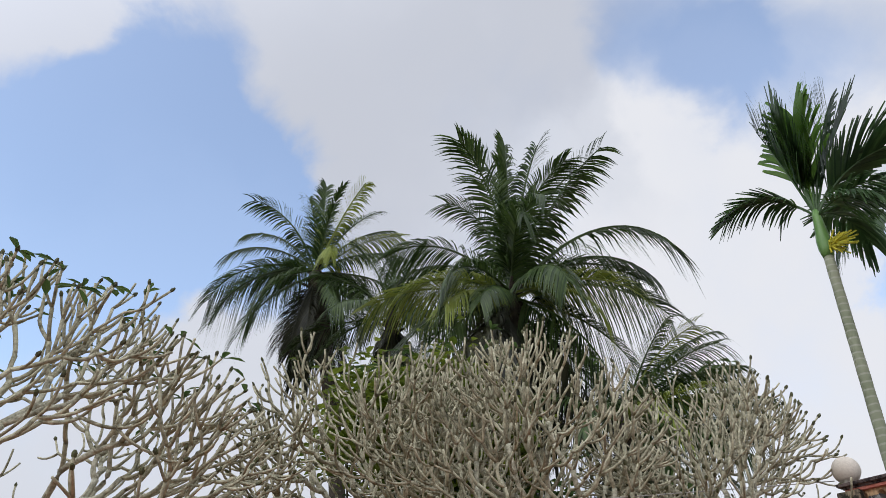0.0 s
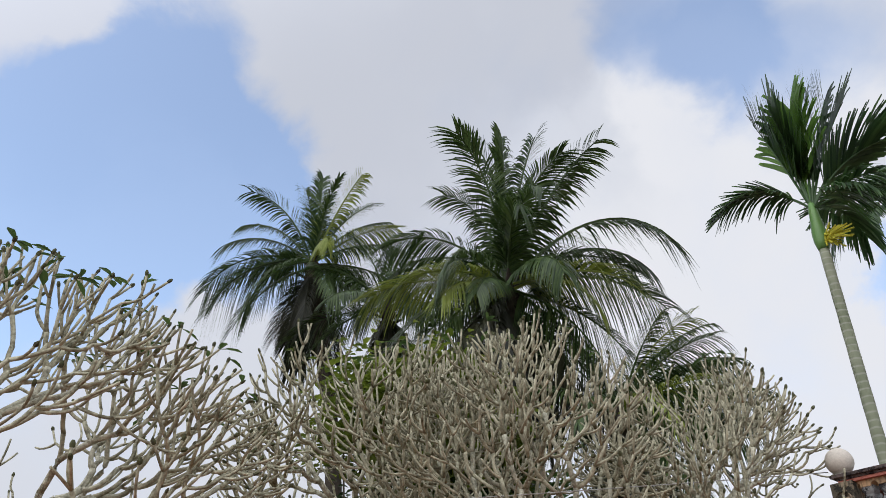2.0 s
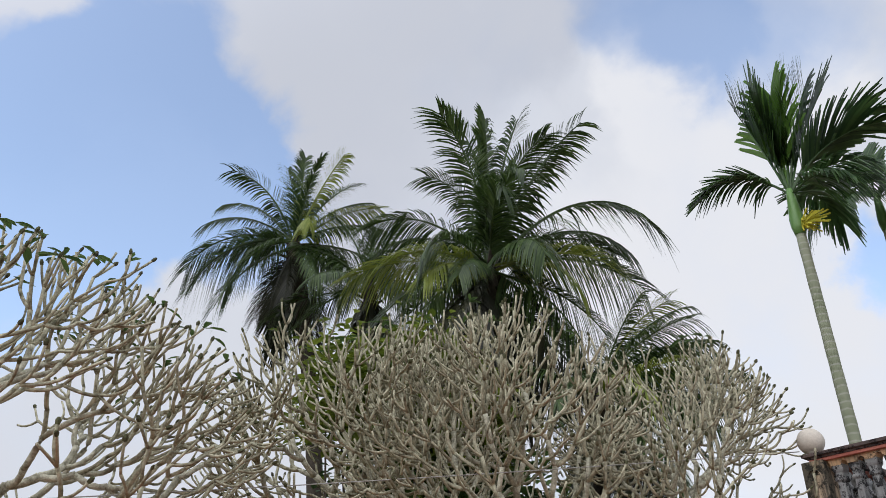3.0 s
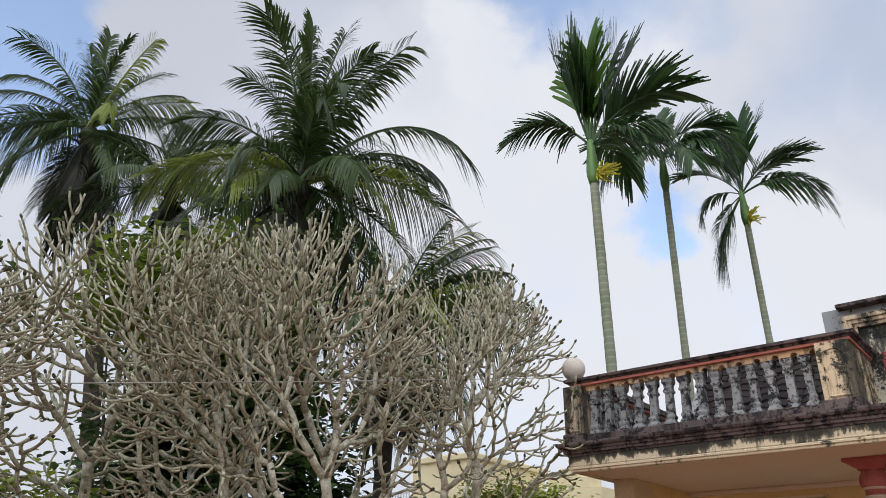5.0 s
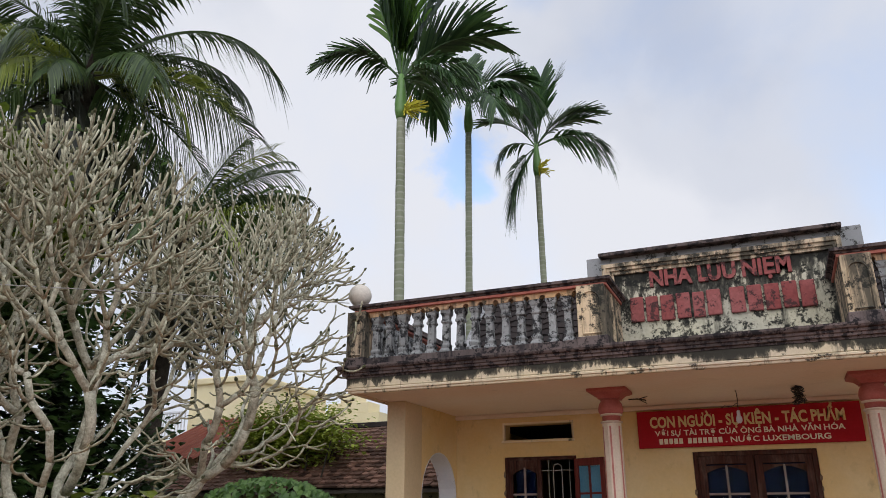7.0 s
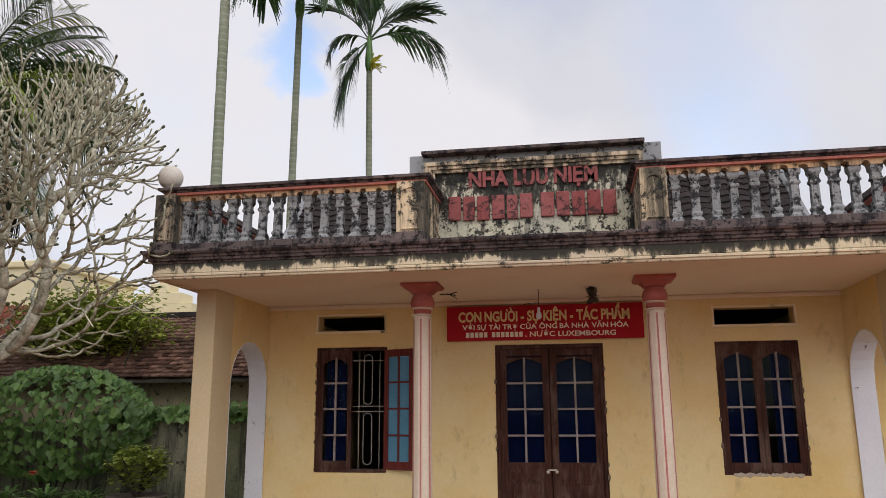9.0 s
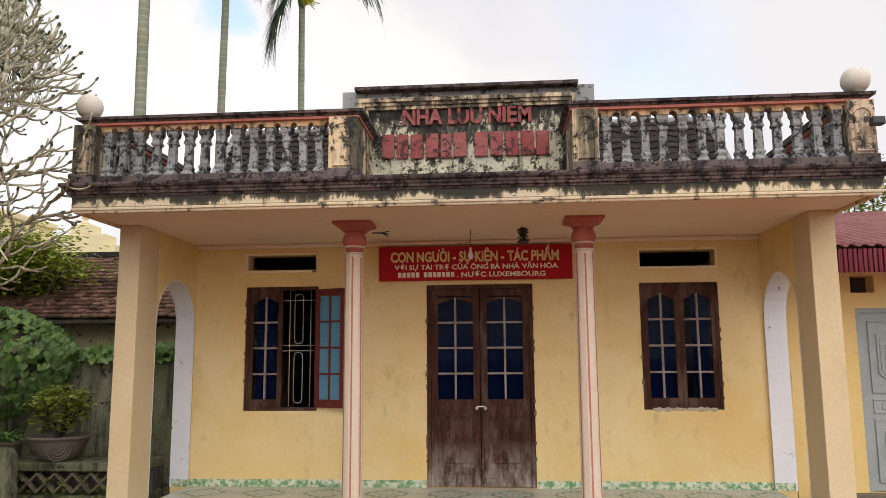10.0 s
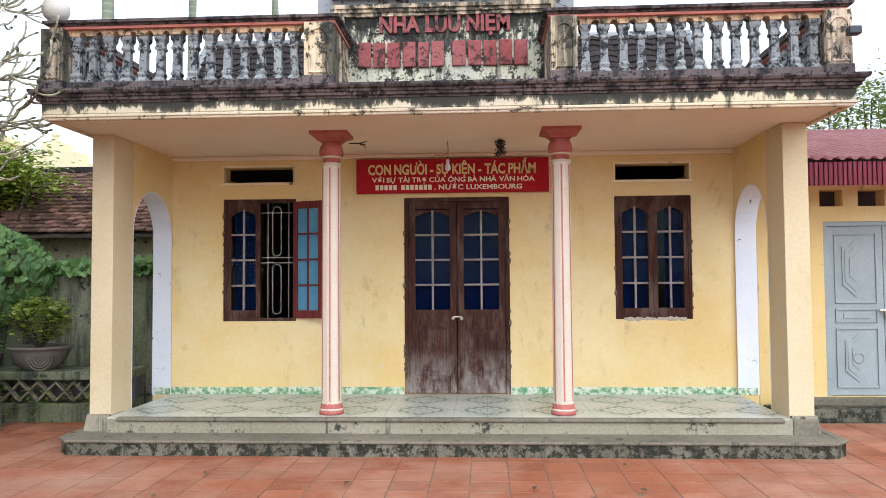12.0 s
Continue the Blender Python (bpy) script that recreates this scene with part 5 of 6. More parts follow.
M["leaf_nut"] = plain("coconut_husk", (0.07, 0.07, 0.03), (0.12, 0.10, 0.05), 8, 0.6, local=True)
C, Y = "coco", "coco_yellow"
K1 = (-10.93, 9.4, 9.8)
coconut("tall coconut palm with a ragged crown of arching and yellowing fronds", (-10.6, 9.8, -0.03), K1, [
    (100, 89, 4.6, 10, 1.5, C), (176, 86, 4.3, 34, 3.0, C), (120, 88, 4.1, 24, 2.0, C), (12, 84, 4.2, 14, 1.5, C), (0, 69, 4.5, 24, 2.0, C), (12, 74, 4.0, 34, 2.4, C), (60, 82, 4.0, 25, 1.5, C), (230, 82, 3.8, 60, 2.2, C), (188, 80, 3.0, 70, 2.6, C), (330, 80, 3.6, 60, 2.4, C),
    (300, 80, 3.0, 150, 2.2, C), (285, 74, 2.7, 150, 2.0, C), (2, 52, 4.2, 108, 2.2, C), (12, 46, 3.6, 90, 2.0, C),
    (180, 52, 3.3, 95, 1.8, C), (170, 44, 3.0, 90, 1.8, C), (184, 20, 3.1, 50, 1.6, Y), (212, 4, 2.8, 60, 1.5, Y), (235, -6, 2.4, 50, 1.5, Y), (255, -14, 2.2, 50, 1.5, C),
    (335, 12, 3.3, 75, 1.5, Y), (350, 8, 3.5, 60, 1.4, C), (318, -6, 2.8, 60, 1.4, Y), (90, 45, 3.4, 60, 1.6, C),
    (330, -30, 3.0, 40, 1.2, C), (210, -28, 2.7, 40, 1.2, C), (20, -24, 3.2, 40, 1.2, C), (180, -20, 2.8, 50, 1.2, C),
    (8, 40, 3.1, 85, 1.6, C), (172, 30, 3.1, 75, 1.6, C), (350, -12, 3.0, 50, 1.3, C), (192, -8, 2.8, 55, 1.3, C), (300, 12, 2.6, 80, 1.4, C), (240, 14, 2.6, 80, 1.4, C)], 11, dead=16, trunk_r=0.17, nuts=7)
K2 = (-17.6, 7.6, 12.95)
coconut("further coconut palm with an upright crown and hanging old fronds", (-17.2, 9.4, -0.03), K2, [
    (100, 88, 3.4, 12, 1.5, C), (2, 76, 3.6, 12, 1.5, Y), (20, 70, 3.3, 30, 1.5, C), (140, 82, 3.2, 20, 1.5, C), (290, 80, 2.8, 60, 2.0, C), (176, 66, 3.3, 52, 2.0, C), (172, 54, 2.8, 70, 2.0, C), (180, 36, 2.8, 75, 1.6, C), (184, 20, 3.4, 95, 1.2, C),
    (200, -8, 3.8, 72, 1.0, C), (225, -30, 3.2, 45, 1.2, C), (0, 48, 2.9, 45, 1.8, Y), (350, 32, 2.8, 60, 1.6, C), (8, 14, 3.0, 60, 1.6, C), (345, -10, 2.8, 60, 1.4, C), (330, -36, 2.8, 40, 1.2, C),
    (285, 30, 2.0, 110, 1.6, Y), (60, 40, 3.0, 60, 1.6, C), (120, 40, 3.0, 60, 1.6, C), (300, -30, 2.8, 40, 1.2, C), (175, 6, 3.0, 70, 1.3, C), (5, 60, 2.8, 50, 1.6, C), (190, -30, 3.0, 45, 1.2, C), (0, -20, 2.8, 50, 1.2, C)],
         12, dead=10, trunk_r=0.2)
coconut("young coconut palm standing behind between the taller ones", (-15.7, 9.3, -0.03), (-15.8, 9.2, 11.3), [
    (90, 84, 2.4, 20, 1.5, C), (185, 74, 2.5, 30, 1.5, C), (10, 70, 2.5, 30, 1.5, C), (190, 44, 2.5, 60, 1.6, C), (0, 40, 2.6, 60, 1.6, C), (280, 30, 2.2, 90, 1.6, C), (230, 0, 2.6, 50, 1.4, C), (320, 0, 2.6, 50, 1.4, C), (60, 40, 2.5, 60, 1.6, C),
    (300, 64, 2.3, 60, 1.6, C), (180, 0, 2.8, 50, 1.4, C), (200, -24, 2.8, 40, 1.2, C), (350, -10, 2.8, 40, 1.4, C)], 13, dead=14)
coconut("low coconut palm with fronds reaching over the frangipani trees", (-9.5, 10.7, -0.03), (-9.15, 10.5, 6.75), [
    (0, 58, 2.5, 45, 1.8, C), (8, 44, 2.5, 45, 1.6, C), (355, 40, 2.4, 40, 1.6, C), (2, 22, 2.7, 30, 1.6, C), (352, 10, 2.4, 40, 1.6, C), (345, 50, 2.3, 50, 1.6, C), (15, 34, 2.5, 50, 1.6, C), (5, 10, 2.4, 40, 1.6, C), (25, 20, 2.4, 50, 1.6, C), (340, 20, 2.2, 60, 1.6, C), (170, 10, 2.3, 60, 1.6, C), (335, 30, 2.3, 60, 1.6, Y), (10, 66, 2.5, 40, 1.6, Y), (180, 62, 2.4, 60, 1.6, C), (200, 30, 2.4, 70, 1.6, C), (300, 10, 2.3, 80, 1.5, Y), (250, 10, 2.2, 80, 1.5, C), (90, 50, 2.4, 60, 1.6, C),
    (30, 50, 2.6, 50, 1.6, C), (340, -6, 2.4, 50, 1.4, C), (0, -20, 2.4, 40, 1.2, C), (320, -30, 2.4, 40, 1.2, C), (355, 72, 2.3, 20, 1.6, C)], 14, dead=9, trunk_r=0.15)


# ---- areca palms ----
def areca_frond(parent, hub, bearing, lift, length, bend, mats):
    """Stiff upright fronds are broad fans; arching ones let their leaflets hang."""
    stiff = lift > 50
    me = frond_mesh("frond", lift, bend, _fr, mats, 0.42 if stiff else 0.36, 38, 0.18 if stiff else 0.55, 0.036 if stiff else 0.030, 0.55 if stiff else 0.0, first=0.24, vee=0.35 if stiff else 0.12, ragged=0.06, twist=_fr.uniform(-25, 25), curl=1.5, blunt=0.55 if stiff else 0.3, wild=0.06)
    o = part("frond", me, None, parent)
    o.matrix_local = Matrix.Translation(hub) @ pose(0, 0, 0, 0, 0, bearing) @ Matrix.Scale(length, 4)
    return o


def areca(label, foot, neck, fronds, seed, r=0.105, shaft=0.95, fruit=None, bend=0.0):
    rng = random.Random(seed)
    tree = thing("areca_palm", label, "palm tree", "areca palms", at=foot)
    h = Vector(neck) - Vector(foot)
    n = 30
    pts = [Vector((0, 0, -0.05)).lerp(h, i / n) + Vector((bend * math.sin(math.pi * i / n), 0, 0)) for i in range(n + 1)]
    part("trunk", tube_mesh("trunk", pts, [r * (1.15 - 0.25 * i / n) + (0.004 if i % 2 else 0) for i in range(n + 1)], "areca_trunk", 12), None, tree, "slender ringed grey-green trunk")
    d = (pts[-1] - pts[-3]).normalized()
    sp = [h + d * shaft * k / 6 for k in range(7)]
    part("crownshaft", tube_mesh("crownshaft", sp, [r * q for q in (0.98, 1.35, 1.4, 1.2, 1.0, 0.85, 0.6)], "areca_shaft", 12), None, tree, "smooth green crownshaft")
    right = facing(foot)
    top = sp[-1] - d * 0.12
    for bearing, lift, length, bend, m_ in fronds:
        areca_frond(tree, top, right + bearing, lift, length, bend, m_)
    if fruit:
        v, f = [], []
        side = Vector((math.cos(radians(right)), math.sin(radians(right)), 0)) * fruit
        for i in range(46):
            p0 = h + side * 0.08 + Vector((0.02, -0.10, 0.08))
            q = p0 + side * rng.uniform(0.1, 0.42) + Vector((rng.gauss(0, 0.09), rng.gauss(-0.08, 0.09), rng.uniform(-0.12, 0.26)))
            tube_into(v, f, [p0, p0.lerp(q, 0.5) + Vector((0, 0, 0.05)), q], [0.012, 0.012, 0.016], 4)
        part("flower_spray", raw("flower_spray", v, f, "flower"), None, tree, "yellow branching flower spray")
    return tree


AL, AB = "areca_leaf", "areca_bright"
areca("tall areca palm with a green crownshaft and yellow flower spray", (-5.35, 11.85, -0.03), (-5.42, 11.81, 8.90), [
    (182, 76, 2.25, 4, AL), (172, 82, 2.55, 6, AL), (160, 86, 2.5, 6, AL), (60, 88, 2.45, 6, AB), (4, 84, 2.5, 8, AL), (2, 78, 2.4, 12, AL), (0, 72, 2.3, 16, AL), (2, 62, 2.15, 48, AL), (352, 56, 2.0, 72, AL), (182, 54, 1.6, 96, AL), (190, 48, 1.5, 80, AL),
    (340, 30, 1.6, 85, AL), (345, 14, 1.5, 70, AL), (315, 6, 1.4, 60, AL), (60, 34, 1.6, 90, AL)], 21, r=0.088, fruit=1.0)
areca("slim areca palm with a dense drooping crown", (-5.6, 15.55, -0.03), (-5.53, 15.58, 10.5), [
    (90, 84, 1.7, 40, AL), (175, 66, 1.8, 100, AL), (10, 66, 1.8, 100, AL), (0, 48, 2.0, 110, AL), (180, 40, 1.7, 120, AL), (330, 24, 1.7, 100, AL), (210, 20, 1.6, 100, AL), (270, 50, 1.7, 140, AL),
    (300, 0, 1.6, 80, AL), (240, 0, 1.5, 80, AL), (5, 12, 1.7, 80, AL), (345, 36, 1.9, 120, AL)], 22, r=0.078)
areca("areca palm leaning with hanging fronds and a yellow flower spray", (-4.3, 17.5, -0.03), (-4.42, 17.52, 10.0), [
    (178, 85, 2.4, 12, AL), (60, 84, 2.3, 12, AL), (10, 80, 2.1, 20, AL), (0, 60, 1.8, 70, AL), (8, 56, 1.6, 60, AL), (352, 26, 2.05, 98, AL), (345, 20, 1.8, 90, AL), (190, -40, 1.4, 45, AL), (205, -56, 1.8, 25, AL), (195, -60, 1.8, 25, AL), (178, -56, 1.8, 30, AL), (165, 60, 1.7, 60, AL), (170, 34, 1.3, 130, AL)],
      23, r=0.078, fruit=0.6)

# ---- frangipani trees ----
frangipani("large leafless frangipani with a few green leaves at the tips", (-6.5, 0.2, -0.03), [(-6.3, 0.5, 1.3), (-6.1, 0.8, 1.9)], (-6.0, 0.92, 3.25), (1.65, 1.95, 1.3), 8, 31, leaves=90, thick=0.0098, low=-0.8, gap=0.108, twig=0.23)
frangipani("leafless frangipani with a broad dome of bare twigs", (-5.9, 5.0, -0.03), [(-6.05, 4.75, 1.2), (-6.2, 4.5, 1.85)], (-6.45, 4.2, 3.72), (1.4, 1.45, 1.4), 8, 32, leaves=8, low=-0.85, thick=0.0102, gap=0.116, twig=0.22)
frangipani("leafless frangipani crowded with grey forked twigs", (-5.45, 5.6, -0.03), [(-5.5, 5.55, 1.1), (-5.5, 5.5, 1.7)], (-5.5, 5.3, 3.72), (1.3, 1.5, 1.5), 8, 33, leaves=8, low=-0.95, thick=0.0102, gap=0.124, twig=0.23)
frangipani("leaning leafless frangipani beside the house corner", (-5.6, 6.25, -0.03), [(-5.35, 6.45, 1.1), (-5.1, 6.65, 1.9), (-4.95, 6.75, 2.2)], (-4.66, 6.85, 3.65), (1.12, 1.2, 1.4), 9, 34, leaves=3, low=-0.95, thick=0.0090, gap=0.092, twig=0.19)

# ---- foliage masses ----
def foliage(name, label, category, centre, size, count, leaf, mat, seed, group="", stems=5, droop=0.3, broad=0.4, shell=0.6):
    """A bush or crown: woody stems, and many separate small leaves on uneven clumps."""
    rng = random.Random(seed)
    foot = (centre[0], centre[1], max(-0.03, centre[2] - size[2]) if size[2] < 0 else -0.03)
    t = thing(name, label, category, group, at=foot)
    base = Vector(foot)
    clumps = []
    for i in range(max(6, count // 90)):
        d = Vector((rng.gauss(0, 1), rng.gauss(0, 1), rng.gauss(0.1, 1))).normalized()
        k = rng.uniform(shell, 1.0)
        clumps.append(Vector((centre[0] + size[0] * d.x * k, centre[1] + size[1] * d.y * k, centre[2] + size[2] * d.z * k)))
    v, f = [], []
    for i in range(count):
        c = clumps[rng.randrange(len(clumps))]
        s = min(size) * 0.34
        p = c + Vector((rng.gauss(0, s), rng.gauss(0, s), rng.gauss(0, s * 0.8)))
        ang = rng.uniform(0, 6.28)
        leaf_into(v, f, p, Vector((math.cos(ang), math.sin(ang), rng.uniform(-0.4, 0.5))).normalized(), leaf * rng.uniform(0.7, 1.3), leaf * broad * rng.uniform(0.8, 1.2), rng, droop=droop)
    me = raw("leaves", v, f, mat)
    me.transform(Matrix.Translation(-base))
    tagged(part("foliage", me, None, t), kind="stuff")
    sv, sf = [], []
    for c in clumps[:stems * 3]:
        q = c - base
        tube_into(sv, sf, bent(Vector((rng.gauss(0, 0.05), rng.gauss(0, 0.05), 0)), q, Vector((rng.gauss(0, 0.1), rng.gauss(0, 0.1), 0.1)), 5), [0.05, 0.04, 0.03, 0.022, 0.016, 0.01], 5)
    part("woody_base", raw("woody_base", sv, sf, "bark_dark"), None, t)
    return t


foliage("background_tree", "dense dark green tree behind the frangipani trees", "tree", (-9.2, 7.2, 3.1), (1.2, 1.4, 2.4), 6500, 0.19, "leaf_mid", 41, "garden trees")
foliage("background_tree", "dark shrub mass at the foot of the palms", "tree", (-9.0, 8.6, 2.2), (1.1, 1.0, 1.9), 5000, 0.14, "leaf_dark", 42, "garden trees")
foliage("background_tree", "dark leafy tree behind the bare twigs", "tree", (-9.7, 6.6, 3.2), (1.0, 0.9, 2.6), 6000, 0.15, "leaf_dark", 43, "garden trees")
foliage("background_tree", "light yellow-green tree showing over the bare twigs", "tree", (-8.7, 6.2, 5.45), (0.8, 1.8, 0.95), 7000, 0.14, "leaf_lime", 44, "garden trees")
foliage("shrub", "bright yellow-green shrub under the trees", "shrub", (-7.6, 4.0, 2.15), (0.75, 0.75, 0.7), 3000, 0.10, "leaf_bright", 45)
foliage("shrub", "shrub with green and yellow leaves at the trunks", "shrub", (-5.15, 5.5, 1.5), (0.4, 0.4, 0.6), 520, 0.17, "leaf_lime", 46)
foliage("background_tree", "small tree with bright green foliage over the tiled roof", "tree", (-7.5, 12.0, 3.25), (1.45, 0.6, 0.5), 7000, 0.085, "leaf_bright", 47, "garden trees", stems=3, shell=0.3)
foliage("background_tree", "green trees behind the metal-roofed shed", "tree", (7.7, 15.3, 4.3), (1.5, 0.9, 1.1), 4200, 0.085, "leaf_lime", 48, "garden trees")

# ---- low house with old tile roof on the far side of the garden wall ----
low = thing("outbuilding", "low outbuilding with olive walls and a sagging old clay tile roof", "house", at=(-8.0, 12.3, -0.03))
L = Matrix.Translation((8.0, -12.3, 0.03))


def lpart(name, bm, mat, label=""):
    me = link_mesh(name, bm, mat)
    me.transform(L)
    return part(name, me, None, low, label)


lpart("wall", boxed(-9.7, -4.2, 11.75, 11.95, -0.03, 2.42), "olive_wall", "stained olive wall")
lpart("wall", boxed(-9.7, -4.2, 14.6, 14.8, -0.03, 2.42), "olive_wall")
lpart("wall", boxed(-4.4, -4.2, 11.95, 14.6, -0.03, 2.42), "olive_wall")
lpart("roof_deck", slab_shape(bmesh.new(), [(11.45, 2.27), (13.2, 3.43), (14.95, 2.27), (14.95, 2.22), (13.2, 3.36), (11.45, 2.22)], 5.6, lambda u, v, w: (-9.7 + w, u, v)), "bark_dark")


def clay_tile(name, mat, w=0.19, d=0.30):
    bm = bmesh.new()
    slab_shape(bm, [(-w / 2, 0.0), (-w / 4, -0.012), (w / 4, -0.012), (w / 2, 0.0), (w / 2, 0.026), (w / 4, 0.014), (-w / 4, 0.014), (-w / 2, 0.026)], d, lambda u, v, ww: (u, ww, v))
    return link_mesh(name, bm, mat)


TILE = clay_tile("roof_tile", "roof_tile", 0.15, 0.25)
slope = math.degrees(math.atan2(1.16, 1.75))
deck = [o for o in low.children if o.name.startswith("roof_deck")][0]
rr = random.Random(9)
count = 0
v, f = [], []
shape = [vt.co.copy() for vt in TILE.vertices]
sides = [tuple(pg.vertices) for pg in TILE.polygons]
for row in range(17):
    s = row * 0.122
    for k in range(42):
        x = -9.62 + 0.134 * k
        if x > -4.1:
            continue
        y, z = 11.42 + s * math.cos(radians(slope)), 2.29 + s * math.sin(radians(slope))
        m = L @ pose(x + rr.uniform(-0.012, 0.012), y + rr.uniform(-0.015, 0.015), z + 0.02 + rr.uniform(-0.004, 0.010), slope - 14 + rr.uniform(-3, 3), rr.uniform(-3, 3), rr.uniform(-4, 4))
        if x > -8.2 and row < 10 and count < 300:
            o = part("roof_tile", TILE, None, deck)
            o.matrix_local = m
            count += 1
        else:
            base_i = len(v)
            v.extend([m @ c for c in shape])
            f.extend([tuple(base_i + i for i in sd) for sd in sides])
tagged(part("roof_tiles", raw("roof_tiles", v, f, "roof_tile_rest"), None, deck), kind="stuff")
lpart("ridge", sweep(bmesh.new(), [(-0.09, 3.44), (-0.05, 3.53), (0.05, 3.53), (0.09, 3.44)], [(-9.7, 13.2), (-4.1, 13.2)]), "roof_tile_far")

# ---- garden wall, ledge, pots ----
gw = part("garden_wall", boxed(-12.0, -3.9, 10.35, 10.5, -0.03, 1.66, bevel=0.01), "wall_concrete")
tagged(gw, "mossy grey concrete garden wall with dark streaks", "wall", kind="structure")
ledge = thing("planter_ledge", "low stone ledge with a pierced lattice front for potted plants", "ledge", at=(-6.5, 9.3, -0.03))
LP = Matrix.Translation((6.5, -9.3, 0.03))


def ledge_part(name, bm, mat, label=""):
    me = link_mesh(name, bm, mat)
    me.transform(LP)
    return part(name, me, None, ledge, label)


ledge_part("footing", boxed(-9.0, -3.75, 9.05, 9.6, -0.03, 0.20, bevel=0.012), "wall_concrete")
ledge_part("top", boxed(-9.0, -3.75, 9.03, 9.62, 0.46, 0.56, bevel=0.015), "wall_concrete", "dark mossy stone slab")
# dark sheet behind the lattice: its colour stands in for the shaded hollow
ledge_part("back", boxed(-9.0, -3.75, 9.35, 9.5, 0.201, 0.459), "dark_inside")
blk = bmesh.new()
for s in (0, 1):
    for k in range(2):
        box(blk, -0.012, 0.012, -0.03, 0.03, -0.15, 0.15)
bmesh.ops.rotate(blk, verts=blk.verts[:8], cent=(0, 0, 0), matrix=Matrix.Rotation(radians(45), 3, "Y"))
bmesh.ops.rotate(blk, verts=blk.verts[8:16], cent=(0, 0, 0), matrix=Matrix.Rotation(radians(-45), 3, "Y"))
bmesh.ops.delete(blk, geom=blk.verts[16:], context="VERTS")
blk = link_mesh("lattice_block", blk, "concrete")
for k in range(24):
    o = part("lattice_block", blk, None, ledge)
    o.location = (-8.85 + 0.21 * k + 6.5, 9.10 - 9.3, 0.33 + 0.03)


fern = thing("fern_fringe", "small ferns and weeds growing out of the ledge front", "fern", at=(-6.4, 9.02, -0.03))
fv, ff = [], []
frng = random.Random(83)
for i in range(620):
    q = Vector((frng.uniform(-2.4, 2.55), frng.uniform(-0.06, 0.02), frng.choice((0.05, 0.24, 0.3, 0.42)) + frng.gauss(0, 0.06)))
    ang = frng.uniform(3.3, 6.1)
    leaf_into(fv, ff, q, Vector((math.cos(ang), math.sin(ang) * 0.7, frng.uniform(-0.5, 0.7))).normalized(), frng.uniform(0.05, 0.12), frng.uniform(0.008, 0.018), frng)
tagged(part("foliage", raw("foliage", fv, ff, "leaf_lime"), None, fern), kind="stuff")
M["petal"] = plain("red_petal", (0.45, 0.012, 0.02), (0.55, 0.03, 0.04), 20, 0.6)


def bowl_pot(label, at, r, h, mat="clay_pot"):
    p = thing("plant_pot", label, "pot", "garden pots", at=at)
    bm = bmesh.new()
    lathe(bm, [(r * 0.55, 0), (r * 0.6, 0.02), (r * 0.78, h * 0.3), (r * 0.94, h * 0.75), (r * 0.97, h * 0.86), (r * 1.06, h * 0.9), (r * 1.06, h), (r * 0.95, h), (r * 0.9, h * 0.88)], 28)
    part("bowl", bm, mat, p, smooth=True)
    part("soil", lathe(bmesh.new(), [(r * 0.9, h * 0.80), (r * 0.9, h * 0.87)], 20), "earth", p)
    bm = bmesh.new()
    for k in range(3):
        lathe(bm, [(r * 0.16 + 0.03 * k, -0.004), (r * 0.16 + 0.03 * k + 0.012, 0.006), (r * 0.16 + 0.03 * k + 0.02, -0.004)], 16)
    bmesh.ops.delete(bm, geom=[fc for fc in bm.faces if len(fc.verts) > 4], context="FACES_ONLY")
    part("relief", bm, mat, p, m=pose(0, 0, 0, 0, 0, 30) @ pose(0, -r * 0.83, h * 0.5, 78))
    return p


def pot_plant(label, at, r, h, count, leaf, mat, seed, strap=False):
    rng = random.Random(seed)
    p = thing("potted_plant", label, "plant", "garden plants", at=at)
    v, f = [], []
    if strap:
        for i in range(count):
            ang = rng.uniform(0, 6.28)
            leaf_into(v, f, Vector((rng.gauss(0, 0.03), rng.gauss(0, 0.03), 0)), Vector((math.cos(ang), math.sin(ang), rng.uniform(0.5, 1.8))).normalized(), h * rng.uniform(0.7, 1.2), 0.022, rng, droop=0.5)
    else:
        for i in range(count):
            d = Vector((rng.gauss(0, 1), rng.gauss(0, 1), rng.gauss(0.2, 1))).normalized() * rng.uniform(0.5, 1.0)
            q = Vector((d.x * r, d.y * r, h * 0.55 + d.z * h * 0.45))
            ang = rng.uniform(0, 6.28)
            leaf_into(v, f, q, Vector((math.cos(ang), math.sin(ang), rng.uniform(-0.1, 0.8))).normalized(), leaf * rng.uniform(0.7, 1.3), leaf * 0.33, rng)
        sv, sf = [], []
        for i in range(14):
            d = Vector((rng.gauss(0, 1) * r * 0.6, rng.gauss(0, 1) * r * 0.6, h * rng.uniform(0.5, 0.9)))
            tube_into(sv, sf, bent(Vector((0, 0, -0.02)), d, Vector((0, 0, 0.03)), 3), [0.014, 0.011, 0.008, 0.005], 5)
        part("woody_base", raw("woody_base", sv, sf, "bark_dark"), None, p)
    part("foliage", raw("foliage", v, f, mat), None, p)
    return p


